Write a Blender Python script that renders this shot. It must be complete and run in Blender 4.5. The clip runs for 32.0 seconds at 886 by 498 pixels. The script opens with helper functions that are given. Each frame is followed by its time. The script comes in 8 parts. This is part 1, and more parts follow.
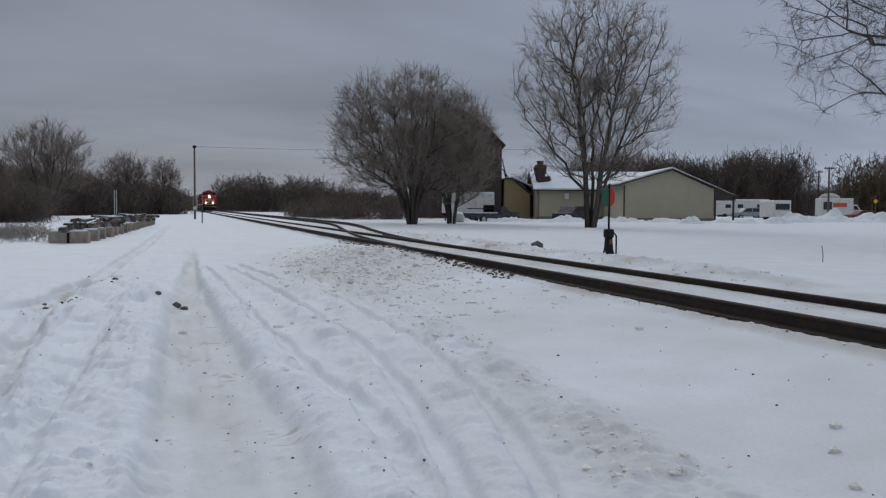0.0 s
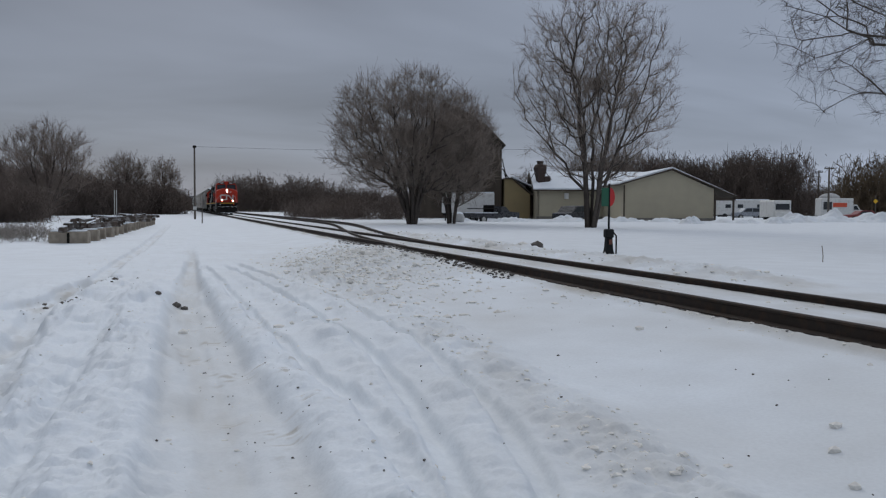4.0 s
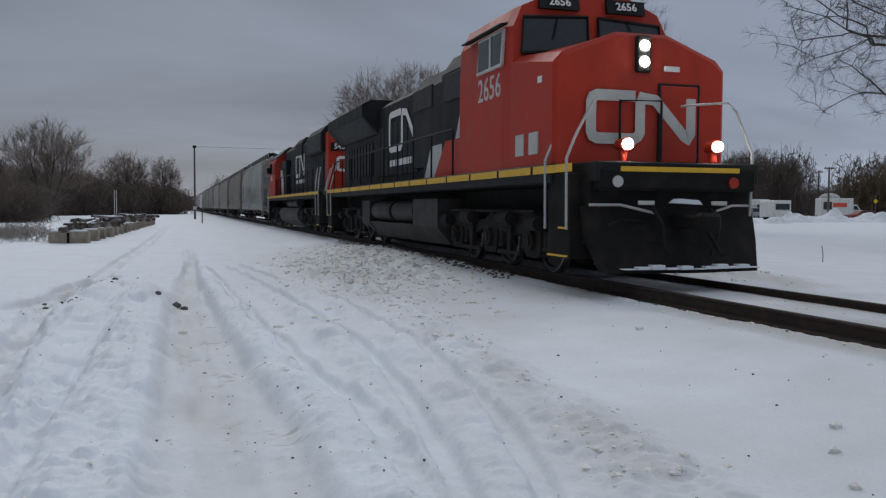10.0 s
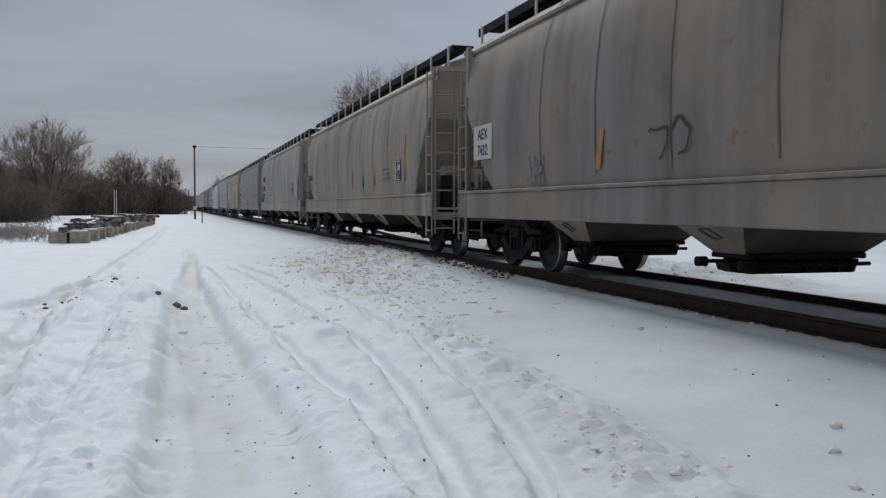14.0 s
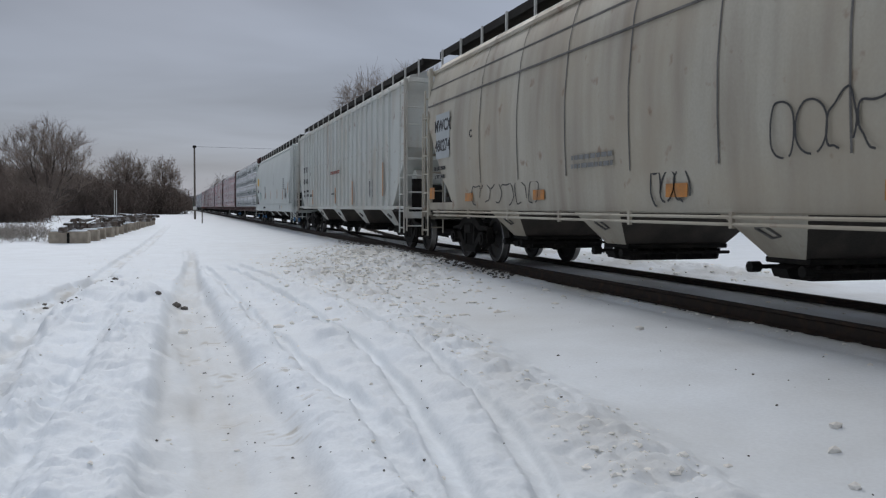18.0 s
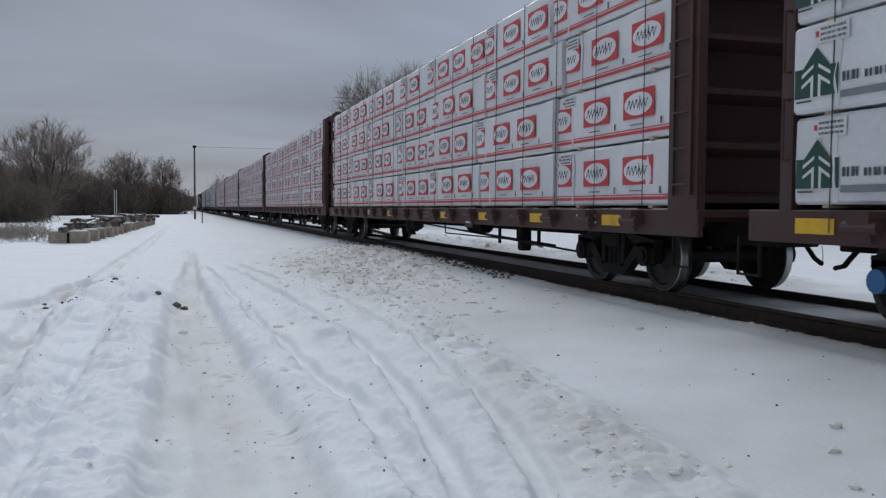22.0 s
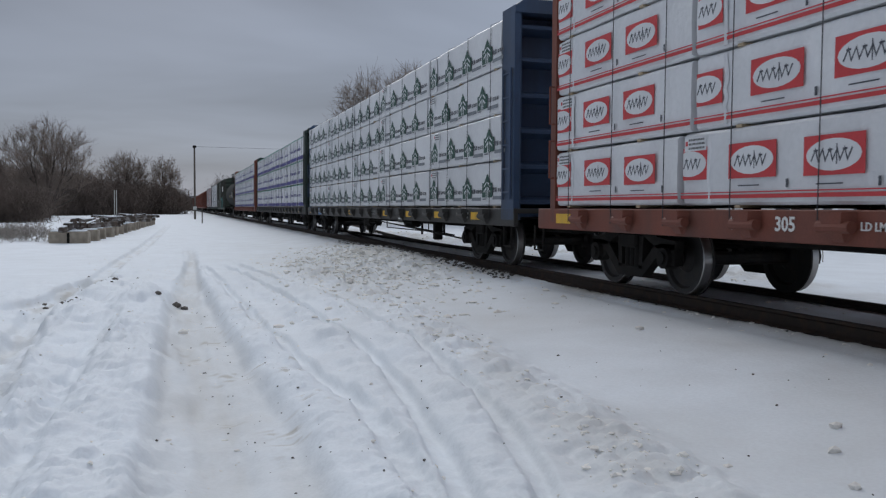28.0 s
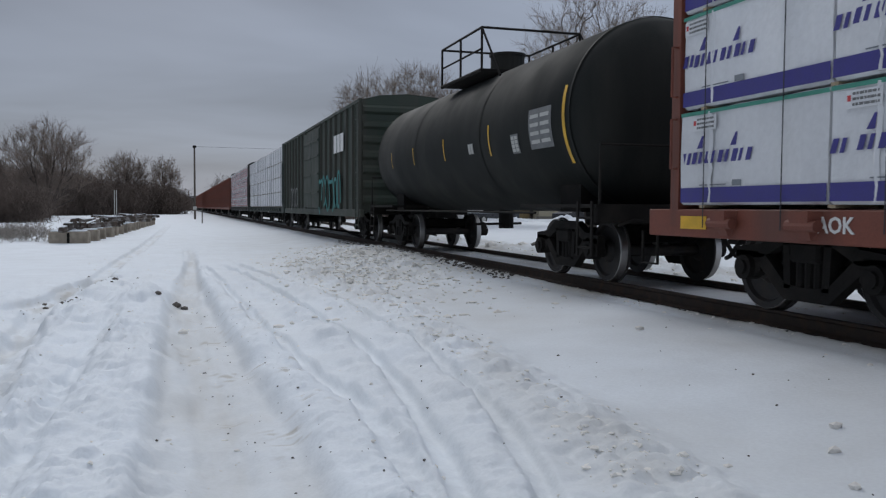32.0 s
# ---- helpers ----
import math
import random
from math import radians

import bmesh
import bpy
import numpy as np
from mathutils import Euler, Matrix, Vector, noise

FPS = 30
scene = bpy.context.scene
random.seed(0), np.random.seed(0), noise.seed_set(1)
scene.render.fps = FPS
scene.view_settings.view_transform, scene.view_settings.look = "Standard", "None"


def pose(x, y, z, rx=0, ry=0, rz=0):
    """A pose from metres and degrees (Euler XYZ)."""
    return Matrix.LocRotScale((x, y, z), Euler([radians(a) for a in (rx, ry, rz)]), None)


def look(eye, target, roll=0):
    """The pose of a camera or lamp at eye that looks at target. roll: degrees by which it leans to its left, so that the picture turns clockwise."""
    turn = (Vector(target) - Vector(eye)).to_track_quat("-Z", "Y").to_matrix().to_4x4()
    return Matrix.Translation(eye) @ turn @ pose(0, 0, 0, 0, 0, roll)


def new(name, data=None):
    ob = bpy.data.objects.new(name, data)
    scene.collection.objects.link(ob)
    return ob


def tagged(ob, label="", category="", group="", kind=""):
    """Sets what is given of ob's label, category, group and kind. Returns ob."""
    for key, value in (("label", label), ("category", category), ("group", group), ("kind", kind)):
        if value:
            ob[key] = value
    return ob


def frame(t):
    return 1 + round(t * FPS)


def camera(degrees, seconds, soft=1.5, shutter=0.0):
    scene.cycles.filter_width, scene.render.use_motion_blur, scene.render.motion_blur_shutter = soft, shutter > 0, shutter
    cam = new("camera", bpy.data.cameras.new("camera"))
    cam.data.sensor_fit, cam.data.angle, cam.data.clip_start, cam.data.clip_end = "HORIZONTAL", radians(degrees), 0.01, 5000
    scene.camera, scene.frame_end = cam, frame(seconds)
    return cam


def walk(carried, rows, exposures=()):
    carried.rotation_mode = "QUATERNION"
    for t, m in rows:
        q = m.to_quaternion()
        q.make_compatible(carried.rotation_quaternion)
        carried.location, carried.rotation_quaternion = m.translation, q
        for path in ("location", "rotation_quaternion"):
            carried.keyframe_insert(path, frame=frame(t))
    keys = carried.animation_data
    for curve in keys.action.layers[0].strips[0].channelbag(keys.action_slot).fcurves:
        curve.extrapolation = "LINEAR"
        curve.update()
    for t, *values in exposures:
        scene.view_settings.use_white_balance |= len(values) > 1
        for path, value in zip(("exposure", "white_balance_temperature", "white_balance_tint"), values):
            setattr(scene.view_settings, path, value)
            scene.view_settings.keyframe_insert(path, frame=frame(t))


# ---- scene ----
# Camera: it stands still beside the line, 1.5 m above the trodden snow.
cam = camera(54.94, 32.0, soft=1.25, shutter=0.02)
EYE = Vector((0.0, 0.0, 1.0425))
AIM = EYE + Vector((0.29705, 0.95366, -0.04784)) * 20
walk(cam, [(0.0, look(EYE, AIM, 0.295)), (32.0, look(EYE, AIM, 0.295))],
     exposures=[(0.0, -0.42, 6400, 10), (9.0, -0.42, 6400, 10), (10.0, -0.45, 6400, 10), (11.0, -0.36, 6400, 10), (12.0, -0.02, 6560, 10), (14.5, -0.03, 6600, 10), (19.0, -0.04, 6560, 10), (20.0, -0.12, 6530, 10), (21.0, -0.15, 6480, 10), (23.0, -0.18, 6420, 10), (32.0, -0.20, 6400, 10)])

# ---- light: an overcast winter sky, brighter overhead than at the horizon ----
SUN_EL, SUN_ROT = radians(33), radians(358)
world = bpy.data.worlds.new("overcast_sky")
scene.world = world
world.use_nodes = True
wn, wl = world.node_tree.nodes, world.node_tree.links
wn.clear()


def wnode(kind, **kw):
    n = wn.new(kind)
    for k, v in kw.items():
        n.inputs[k].default_value = v
    return n


w_out, w_bg = wnode("ShaderNodeOutputWorld"), wnode("ShaderNodeBackground", Strength=1.0)
w_sky = wn.new("ShaderNodeTexSky")
w_sky.sky_type, w_sky.sun_disc = "NISHITA", False
w_sky.sun_elevation, w_sky.sun_rotation = SUN_EL, SUN_ROT
w_co, w_sep = wnode("ShaderNodeTexCoord"), wnode("ShaderNodeSeparateXYZ")
wl.new(w_co.outputs["Generated"], w_sep.inputs[0])
# cloud layer: the view direction met with a flat sheet, so that the streaks flatten towards the horizon
w_add = wn.new("ShaderNodeMath")
w_add.operation = "ADD"
w_add.inputs[1].default_value = 0.16
w_max = wn.new("ShaderNodeMath")
w_max.operation = "MAXIMUM"
w_max.inputs[1].default_value = 0.0
wl.new(w_sep.outputs["Z"], w_max.inputs[0])
wl.new(w_max.outputs[0], w_add.inputs[0])
w_div = wn.new("ShaderNodeVectorMath")
w_div.operation = "DIVIDE"
w_com = wnode("ShaderNodeCombineXYZ", Z=1.0)
wl.new(w_add.outputs[0], w_com.inputs["X"])
wl.new(w_add.outputs[0], w_com.inputs["Y"])
wl.new(w_co.outputs["Generated"], w_div.inputs[0])
wl.new(w_com.outputs[0], w_div.inputs[1])
w_map = wnode("ShaderNodeMapping")
w_map.inputs["Rotation"].default_value = (0, 0, 0.35)
w_map.inputs["Scale"].default_value = (0.55, 1.0, 0.4)
w_map.inputs["Location"].default_value = (3.1, 0.4, 0.0)
wl.new(w_div.outputs[0], w_map.inputs["Vector"])
w_noise = wnode("ShaderNodeTexNoise", Scale=0.95, Detail=4.0, Roughness=0.5, Distortion=0.35)
wl.new(w_map.outputs[0], w_noise.inputs["Vector"])
w_cloud = wnode("ShaderNodeMapRange", **{"From Min": 0.28, "From Max": 0.72, "To Min": 0.74, "To Max": 1.27})
wl.new(w_noise.outputs["Fac"], w_cloud.inputs[0])
# luminance from horizon to zenith
w_lum = wn.new("ShaderNodeValToRGB")
w_lum.color_ramp.elements[0].position, w_lum.color_ramp.elements[0].color = 0.0, (0.245, 0.282, 0.355, 1)
w_lum.color_ramp.elements[1].position, w_lum.color_ramp.elements[1].color = 1.0, (0.76, 0.79, 0.86, 1)
e = w_lum.color_ramp.elements.new(0.3)
e.color = (0.250, 0.283, 0.352, 1)
wl.new(w_sep.outputs["Z"], w_lum.inputs["Fac"])
w_mul = wn.new("ShaderNodeMixRGB")
w_mul.blend_type = "MULTIPLY"
w_mul.inputs[0].default_value = 1.0
wl.new(w_lum.outputs[0], w_mul.inputs[1])
wl.new(w_cloud.outputs[0], w_mul.inputs[2])
w_side = wnode("ShaderNodeMapRange", **{"From Min": -0.3, "From Max": 0.85, "To Min": 0.80, "To Max": 1.60})
wl.new(w_sep.outputs["X"], w_side.inputs[0])
w_mul2 = wn.new("ShaderNodeMixRGB")
w_mul2.blend_type = "MULTIPLY"
w_mul2.inputs[0].default_value = 1.0
wl.new(w_mul.outputs[0], w_mul2.inputs[1])
wl.new(w_side.outputs[0], w_mul2.inputs[2])
w_mix = wn.new("ShaderNodeMixRGB")
w_mix.inputs[0].default_value = 0.006
wl.new(w_mul2.outputs[0], w_mix.inputs[1])
wl.new(w_sky.outputs[0], w_mix.inputs[2])
wl.new(w_mix.outputs[0], w_bg.inputs["Color"])
wl.new(w_bg.outputs[0], w_out.inputs["Surface"])

sun = new("sun", bpy.data.lights.new("sun", "SUN"))
sun.data.energy, sun.data.angle, sun.data.color = 0.9, radians(20), (1.0, 0.98, 0.95)
sun.matrix_world = look((0, 0, 0), (math.sin(SUN_ROT) * -math.cos(SUN_EL), -math.cos(SUN_ROT) * math.cos(SUN_EL), -math.sin(SUN_EL)))
sun.location = (0, 0, 60)
# ---- materials ----
def mat(name, col, rough=0.7, metal=0.0, vary=0.12, scale=6.0, fine=60.0, bump=0.15, dirt=None, dirt_amount=0.0,
        dirt_scale=2.0, streak=False, rnd=0.0, attr="", attr_col=None, spec=0.5, emit=0.0, dist=0.01, stain=None):
    """Grain at two scales, stains of a second colour, fine relief; rnd varies the tone object by object."""
    m = bpy.data.materials.new(name)
    m.use_nodes = True
    n, l = m.node_tree.nodes, m.node_tree.links
    b = n["Principled BSDF"]
    b.inputs["Roughness"].default_value, b.inputs["Metallic"].default_value = rough, metal
    b.inputs["Specular IOR Level"].default_value = spec
    co = n.new("ShaderNodeTexCoord")
    big, small = n.new("ShaderNodeTexNoise"), n.new("ShaderNodeTexNoise")
    big.inputs["Scale"].default_value, big.inputs["Detail"].default_value = scale, 5.0
    small.inputs["Scale"].default_value, small.inputs["Detail"].default_value = fine, 3.0
    l.new(co.outputs["Object"], big.inputs["Vector"])
    l.new(co.outputs["Object"], small.inputs["Vector"])

    def ramp(src, lo, hi, a, c):
        r = n.new("ShaderNodeMapRange")
        for k, v in (("From Min", lo), ("From Max", hi), ("To Min", a), ("To Max", c)):
            r.inputs[k].default_value = v
        l.new(src, r.inputs[0])
        return r.outputs[0]

    def mix(kind, fac, a, c):
        x = n.new("ShaderNodeMixRGB")
        x.blend_type = kind
        for i, v in enumerate((fac, a, c)):
            if hasattr(v, "node"):
                l.new(v, x.inputs[i])
            else:
                x.inputs[i].default_value = v if i == 0 else (*v, 1)
        return x.outputs[0]

    c = mix("MULTIPLY", 1.0, col, ramp(big.outputs["Fac"], 0.3, 0.7, 1 - vary, 1 + vary))
    c = mix("MULTIPLY", 1.0, c, ramp(small.outputs["Fac"], 0.3, 0.7, 1 - vary * 0.7, 1 + vary * 0.7))
    if rnd:
        info = n.new("ShaderNodeObjectInfo")
        c = mix("MULTIPLY", 1.0, c, ramp(info.outputs["Random"], 0, 1, 1 - rnd, 1 + rnd))
    if dirt:
        st = n.new("ShaderNodeTexNoise")
        st.inputs["Scale"].default_value, st.inputs["Detail"].default_value = dirt_scale, 7.0
        if streak:
            mp = n.new("ShaderNodeMapping")
            mp.inputs["Scale"].default_value = (1.0, 1.0, 0.12)
            l.new(co.outputs["Object"], mp.inputs["Vector"])
            l.new(mp.outputs[0], st.inputs["Vector"])
        else:
            l.new(co.outputs["Object"], st.inputs["Vector"])
        c = mix("MIX", ramp(st.outputs["Fac"], 0.62 - dirt_amount * 0.3, 0.78, 0.0, min(1.0, 0.35 + dirt_amount)), c, dirt)
    if stain:
        sn = n.new("ShaderNodeTexNoise")
        sn.inputs["Scale"].default_value, sn.inputs["Detail"].default_value, sn.inputs["Roughness"].default_value = 0.45, 8.0, 0.62
        l.new(co.outputs["Object"], sn.inputs["Vector"])
        c = mix("MIX", ramp(sn.outputs["Fac"], 0.45, 0.64, 0.0, 0.72), c, stain)
        sp = n.new("ShaderNodeTexNoise")
        sp.inputs["Scale"].default_value, sp.inputs["Detail"].default_value = 3.2, 9.0
        l.new(co.outputs["Object"], sp.inputs["Vector"])
        c = mix("MIX", ramp(sp.outputs["Fac"], 0.64, 0.72, 0.0, 0.55), c, RUST)
    if attr:
        at = n.new("ShaderNodeAttribute")
        at.attribute_name = attr
        c = mix("MIX", at.outputs["Fac"], c, attr_col)
    l.new(c, b.inputs["Base Color"])
    l.new(ramp(big.outputs["Fac"], 0.3, 0.7, max(0.02, rough - 0.08), min(1, rough + 0.08)), b.inputs["Roughness"])
    if bump:
        bp = n.new("ShaderNodeBump")
        bp.inputs["Strength"].default_value, bp.inputs["Distance"].default_value = bump, dist
        l.new(small.outputs["Fac"], bp.inputs["Height"])
        l.new(bp.outputs[0], b.inputs["Normal"])
    if emit:
        b.inputs["Emission Color"].default_value, b.inputs["Emission Strength"].default_value = (1.0, 0.93, 0.8, 1), emit
    return m


GRIME = (0.045, 0.04, 0.034)
RUST = (0.16, 0.07, 0.03)
M = dict(
    snow=mat("snow", (0.745, 0.79, 0.83), 0.75, vary=0.05, scale=1.3, fine=34, bump=0.22, dist=0.02, attr="dirt", attr_col=(0.43, 0.405, 0.355), spec=0.3),
    clod=mat("clod_snow", (0.79, 0.77, 0.72), 0.85, vary=0.08, scale=3, fine=40, bump=0.4, dirt=(0.60, 0.55, 0.46), dirt_amount=0.15, dirt_scale=5),
    stone=mat("dark_stone", (0.10, 0.09, 0.08), 0.9, vary=0.3, scale=9),
    rail=mat("rail_steel", (0.034, 0.025, 0.020), 0.75, spec=0.25, vary=0.25, scale=5, dirt=(0.07, 0.04, 0.025), dirt_amount=0.5, dirt_scale=8),
    railtop=mat("rail_head", (0.30, 0.29, 0.28), 0.35, 0.9, vary=0.15),
    ballast=mat("ballast", (0.10, 0.09, 0.08), 0.95, vary=0.5, scale=10, fine=45, bump=1.0, dist=0.04, dirt=(0.7, 0.7, 0.71), dirt_amount=0.25, dirt_scale=5),
    tie=mat("timber_tie", (0.06, 0.045, 0.035), 0.9, vary=0.3, rnd=0.3, dirt=(0.6, 0.6, 0.6), dirt_amount=0.3, dirt_scale=4),
    red=mat("orange_red_paint", (0.41, 0.035, 0.017), 0.5, spec=0.22, vary=0.08, scale=2, dirt=(0.2, 0.03, 0.018), dirt_amount=0.4, dirt_scale=1.2, streak=True, bump=0.05),
    black=mat("black_paint", (0.009, 0.010, 0.011), 0.72, vary=0.2, scale=2, spec=0.25, dirt=(0.028, 0.026, 0.024), dirt_amount=0.5, dirt_scale=1.5, streak=True, bump=0.05),
    under=mat("grimy_underframe", (0.012, 0.011, 0.010), 0.85, vary=0.35, scale=4, spec=0.2, dirt=(0.030, 0.026, 0.022), dirt_amount=0.5, dirt_scale=3),
    tankgrey=mat("dusty_fuel_tank", (0.035, 0.034, 0.032), 0.65, vary=0.25, scale=2, spec=0.25, dirt=(0.08, 0.074, 0.068), dirt_amount=0.5, dirt_scale=1.2),
    yellow=mat("yellow_stripe", (0.72, 0.42, 0.02), 0.5, vary=0.1, dirt=(0.2, 0.11, 0.02), dirt_amount=0.25, dirt_scale=3),
    white=mat("white_paint", (0.72, 0.72, 0.70), 0.5, vary=0.08, dirt=(0.35, 0.34, 0.32), dirt_amount=0.3, dirt_scale=3),
    grey=mat("light_grey_paint", (0.48, 0.48, 0.45), 0.5, vary=0.08, dirt=(0.3, 0.28, 0.26), dirt_amount=0.3, dirt_scale=3),
    glass=mat("dark_glass", (0.03, 0.035, 0.04), 0.06, vary=0.1, bump=0.0),
    lamp=mat("lit_lamp", (0.9, 0.85, 0.75), 0.3, emit=90.0, bump=0.0),
    wheel=mat("wheel_steel", (0.020, 0.018, 0.017), 0.7, 0.0, vary=0.3, scale=6, dirt=(0.05, 0.038, 0.03), dirt_amount=0.4, dirt_scale=6),
    tread=mat("bright_tread", (0.42, 0.41, 0.40), 0.35, 0.9, vary=0.1),
)
M.update(
    ink=mat("stencil_ink", (0.03, 0.03, 0.032), 0.7, vary=0.2),
    orange=mat("orange_reflector", (0.48, 0.19, 0.035), 0.6, vary=0.25, dirt=(0.2, 0.13, 0.08), dirt_amount=0.8, dirt_scale=5),
    patchgrey=mat("grey_repaint", (0.235, 0.24, 0.235), 0.75, vary=0.10, scale=1.2, dirt=(0.17, 0.16, 0.145), dirt_amount=0.5, dirt_scale=1.5, streak=True),
    patchlight=mat("light_repaint", (0.37, 0.395, 0.405), 0.7, vary=0.06),
    capblue=mat("blue_cap", (0.03, 0.14, 0.32), 0.5, vary=0.15),
    faint=mat("faded_print", (0.17, 0.175, 0.175), 0.7, vary=0.2),
    seam=mat("grimy_seam", (0.11, 0.105, 0.10), 0.8, vary=0.4, scale=3),
    # grime and the shade under the car, both put into one dark colour
    shadegrime=mat("grimy_shaded_bay", (0.055, 0.047, 0.040), 0.85, vary=0.3, scale=2, dirt=(0.10, 0.085, 0.07), dirt_amount=0.5, dirt_scale=2),
    redink=mat("faded_red_ink", (0.24, 0.075, 0.055), 0.7, vary=0.25),
    teal=mat("teal_spray", (0.03, 0.22, 0.21), 0.6, vary=0.15),
    cream=mat("cream_spray", (0.45, 0.42, 0.28), 0.6, vary=0.15),
    blueprint=mat("blue_print", (0.045, 0.04, 0.22), 0.55, vary=0.1),
)
# ---- mesh helpers ----
class Mesh:
    """Collects points and faces of one mesh."""

    def __init__(self):
        self.v, self.f, self.fm, self.mi = [], [], [], 0

    def add(self, verts, faces):
        o = len(self.v)
        self.v += [tuple(p) for p in verts]
        self.f += [tuple(i + o for i in q) for q in faces]
        self.fm += [self.mi] * len(faces)
        return self

    def use(self, i):
        """The faces that follow take the material of slot i."""
        self.mi = i
        return self

    def box(self, x0, x1, y0, y1, z0, z1, c=0.0):
        """A box; c chamfers all its edges."""
        if c <= 0:
            v = [(x, y, z) for x in (x0, x1) for y in (y0, y1) for z in (z0, z1)]
            return self.add(v, [(0, 1, 3, 2), (4, 6, 7, 5), (0, 4, 5, 1), (2, 3, 7, 6), (0, 2, 6, 4), (1, 5, 7, 3)])
        c = min(c, (x1 - x0) * 0.45, (y1 - y0) * 0.45, (z1 - z0) * 0.45)
        v, idx = [], {}
        for i, X in enumerate((x0, x1)):
            for j, Y in enumerate((y0, y1)):
                for k, Z in enumerate((z0, z1)):
                    sx, sy, sz = (1, -1)[i], (1, -1)[j], (1, -1)[k]
                    for a, p in enumerate(((X, Y + sy * c, Z + sz * c), (X + sx * c, Y, Z + sz * c), (X + sx * c, Y + sy * c, Z))):
                        idx[i, j, k, a] = len(v)
                        v.append(p)
        f = []
        for s in (0, 1):
            f.append([idx[s, j, k, 0] for j, k in ((0, 0), (0, 1), (1, 1), (1, 0))])
            f.append([idx[i, s, k, 1] for i, k in ((0, 0), (1, 0), (1, 1), (0, 1))])
            f.append([idx[i, j, s, 2] for i, j in ((0, 0), (0, 1), (1, 1), (1, 0))])
        for s in (0, 1):
            for t in (0, 1):
                f.append([idx[s, t, 0, 0], idx[s, t, 1, 0], idx[s, t, 1, 1], idx[s, t, 0, 1]])
                f.append([idx[s, 0, t, 0], idx[s, 1, t, 0], idx[s, 1, t, 2], idx[s, 0, t, 2]])
                f.append([idx[0, s, t, 1], idx[1, s, t, 1], idx[1, s, t, 2], idx[0, s, t, 2]])
        for i in (0, 1):
            for j in (0, 1):
                for k in (0, 1):
                    f.append([idx[i, j, k, a] for a in range(3)])
        return self.add(v, f)

    def tube(self, pts, r, n=6, r1=None, caps=True):
        """A round bar along pts; r to r1."""
        pts = [Vector(p) for p in pts]
        r1 = r if r1 is None else r1
        v, f = [], []
        up = None
        for i, p in enumerate(pts):
            d = (pts[min(i + 1, len(pts) - 1)] - pts[max(i - 1, 0)]).normalized()
            if up is None:
                up = Vector((0, 0, 1)) if abs(d.z) < 0.9 else Vector((1, 0, 0))
            a = d.cross(up)
            a = a.normalized() if a.length > 1e-6 else d.orthogonal().normalized()
            b = a.cross(d)
            up = b
            rr = r + (r1 - r) * i / max(1, len(pts) - 1)
            v += [p + (a * math.cos(2 * math.pi * k / n) + b * math.sin(2 * math.pi * k / n)) * rr for k in range(n)]
        for i in range(len(pts) - 1):
            for k in range(n):
                k2 = (k + 1) % n
                f.append((i * n + k, i * n + k2, (i + 1) * n + k2, (i + 1) * n + k))
        if caps:
            f.append(tuple(range(n - 1, -1, -1)))
            f.append(tuple((len(pts) - 1) * n + k for k in range(n)))
        return self.add(v, f)

    def cyl(self, p0, p1, r, n=16, r1=None):
        return self.tube([p0, p1], r, n, r1)

    def prism(self, prof, a0, a1, axis="y", close=True):
        """A profile of 2D points pushed from a0 to a1 along an axis: y takes (x, z), x takes (y, z), z takes (x, y)."""
        put = {"y": lambda p, a: (p[0], a, p[1]), "x": lambda p, a: (a, p[0], p[1]), "z": lambda p, a: (p[0], p[1], a)}[axis]
        n = len(prof)
        v = [put(p, a0) for p in prof] + [put(p, a1) for p in prof]
        f = [(i, (i + 1) % n, n + (i + 1) % n, n + i) for i in range(n if close else n - 1)]
        if close:
            f += [tuple(range(n - 1, -1, -1)), tuple(range(n, 2 * n))]
        return self.add(v, f)

    def loft(self, rings, caps=True, wrap=True):
        n = len(rings[0])
        v = [p for r in rings for p in r]
        f = []
        for i in range(len(rings) - 1):
            for k in range(n if wrap else n - 1):
                k2 = (k + 1) % n
                f.append((i * n + k, i * n + k2, (i + 1) * n + k2, (i + 1) * n + k))
        if caps:
            f += [tuple(range(n - 1, -1, -1)), tuple((len(rings) - 1) * n + k for k in range(n))]
        return self.add(v, f)

    def plate(self, pts, x0, x1):
        """A flat plate of outline pts (y, z) between two planes of x."""
        return self.prism(pts, x0, x1, "x")

    def data(self, name, weld=False):
        me = bpy.data.meshes.new(name)
        me.from_pydata(self.v, [], self.f)
        if any(self.fm):
            me.polygons.foreach_set("material_index", np.array(self.fm, dtype=np.int32))
        bm = bmesh.new()
        bm.from_mesh(me)
        if weld:
            bmesh.ops.remove_doubles(bm, verts=bm.verts, dist=1e-5)
        bmesh.ops.recalc_face_normals(bm, faces=bm.faces)
        bm.to_mesh(me)
        bm.free()
        return me


def part(name, m, material, parent=None, label="", smooth=False):
    """One mesh object under a thing or a part. m: a Mesh or ready mesh data."""
    me = m.data(name) if isinstance(m, Mesh) else m
    if not me.materials:
        for one in material if isinstance(material, (list, tuple)) else [material]:
            me.materials.append(one)
    if smooth:
        me.shade_smooth()
        me.set_sharp_from_angle(angle=radians(40))
    ob = new(name, me)
    ob.parent = parent
    if label:
        ob["label"] = label
    return ob


def thing(name, label, category, group="", at=None, kind=""):
    ob = new(name)
    if at is not None:
        ob.matrix_world = at
    return tagged(ob, label, category, group, kind)


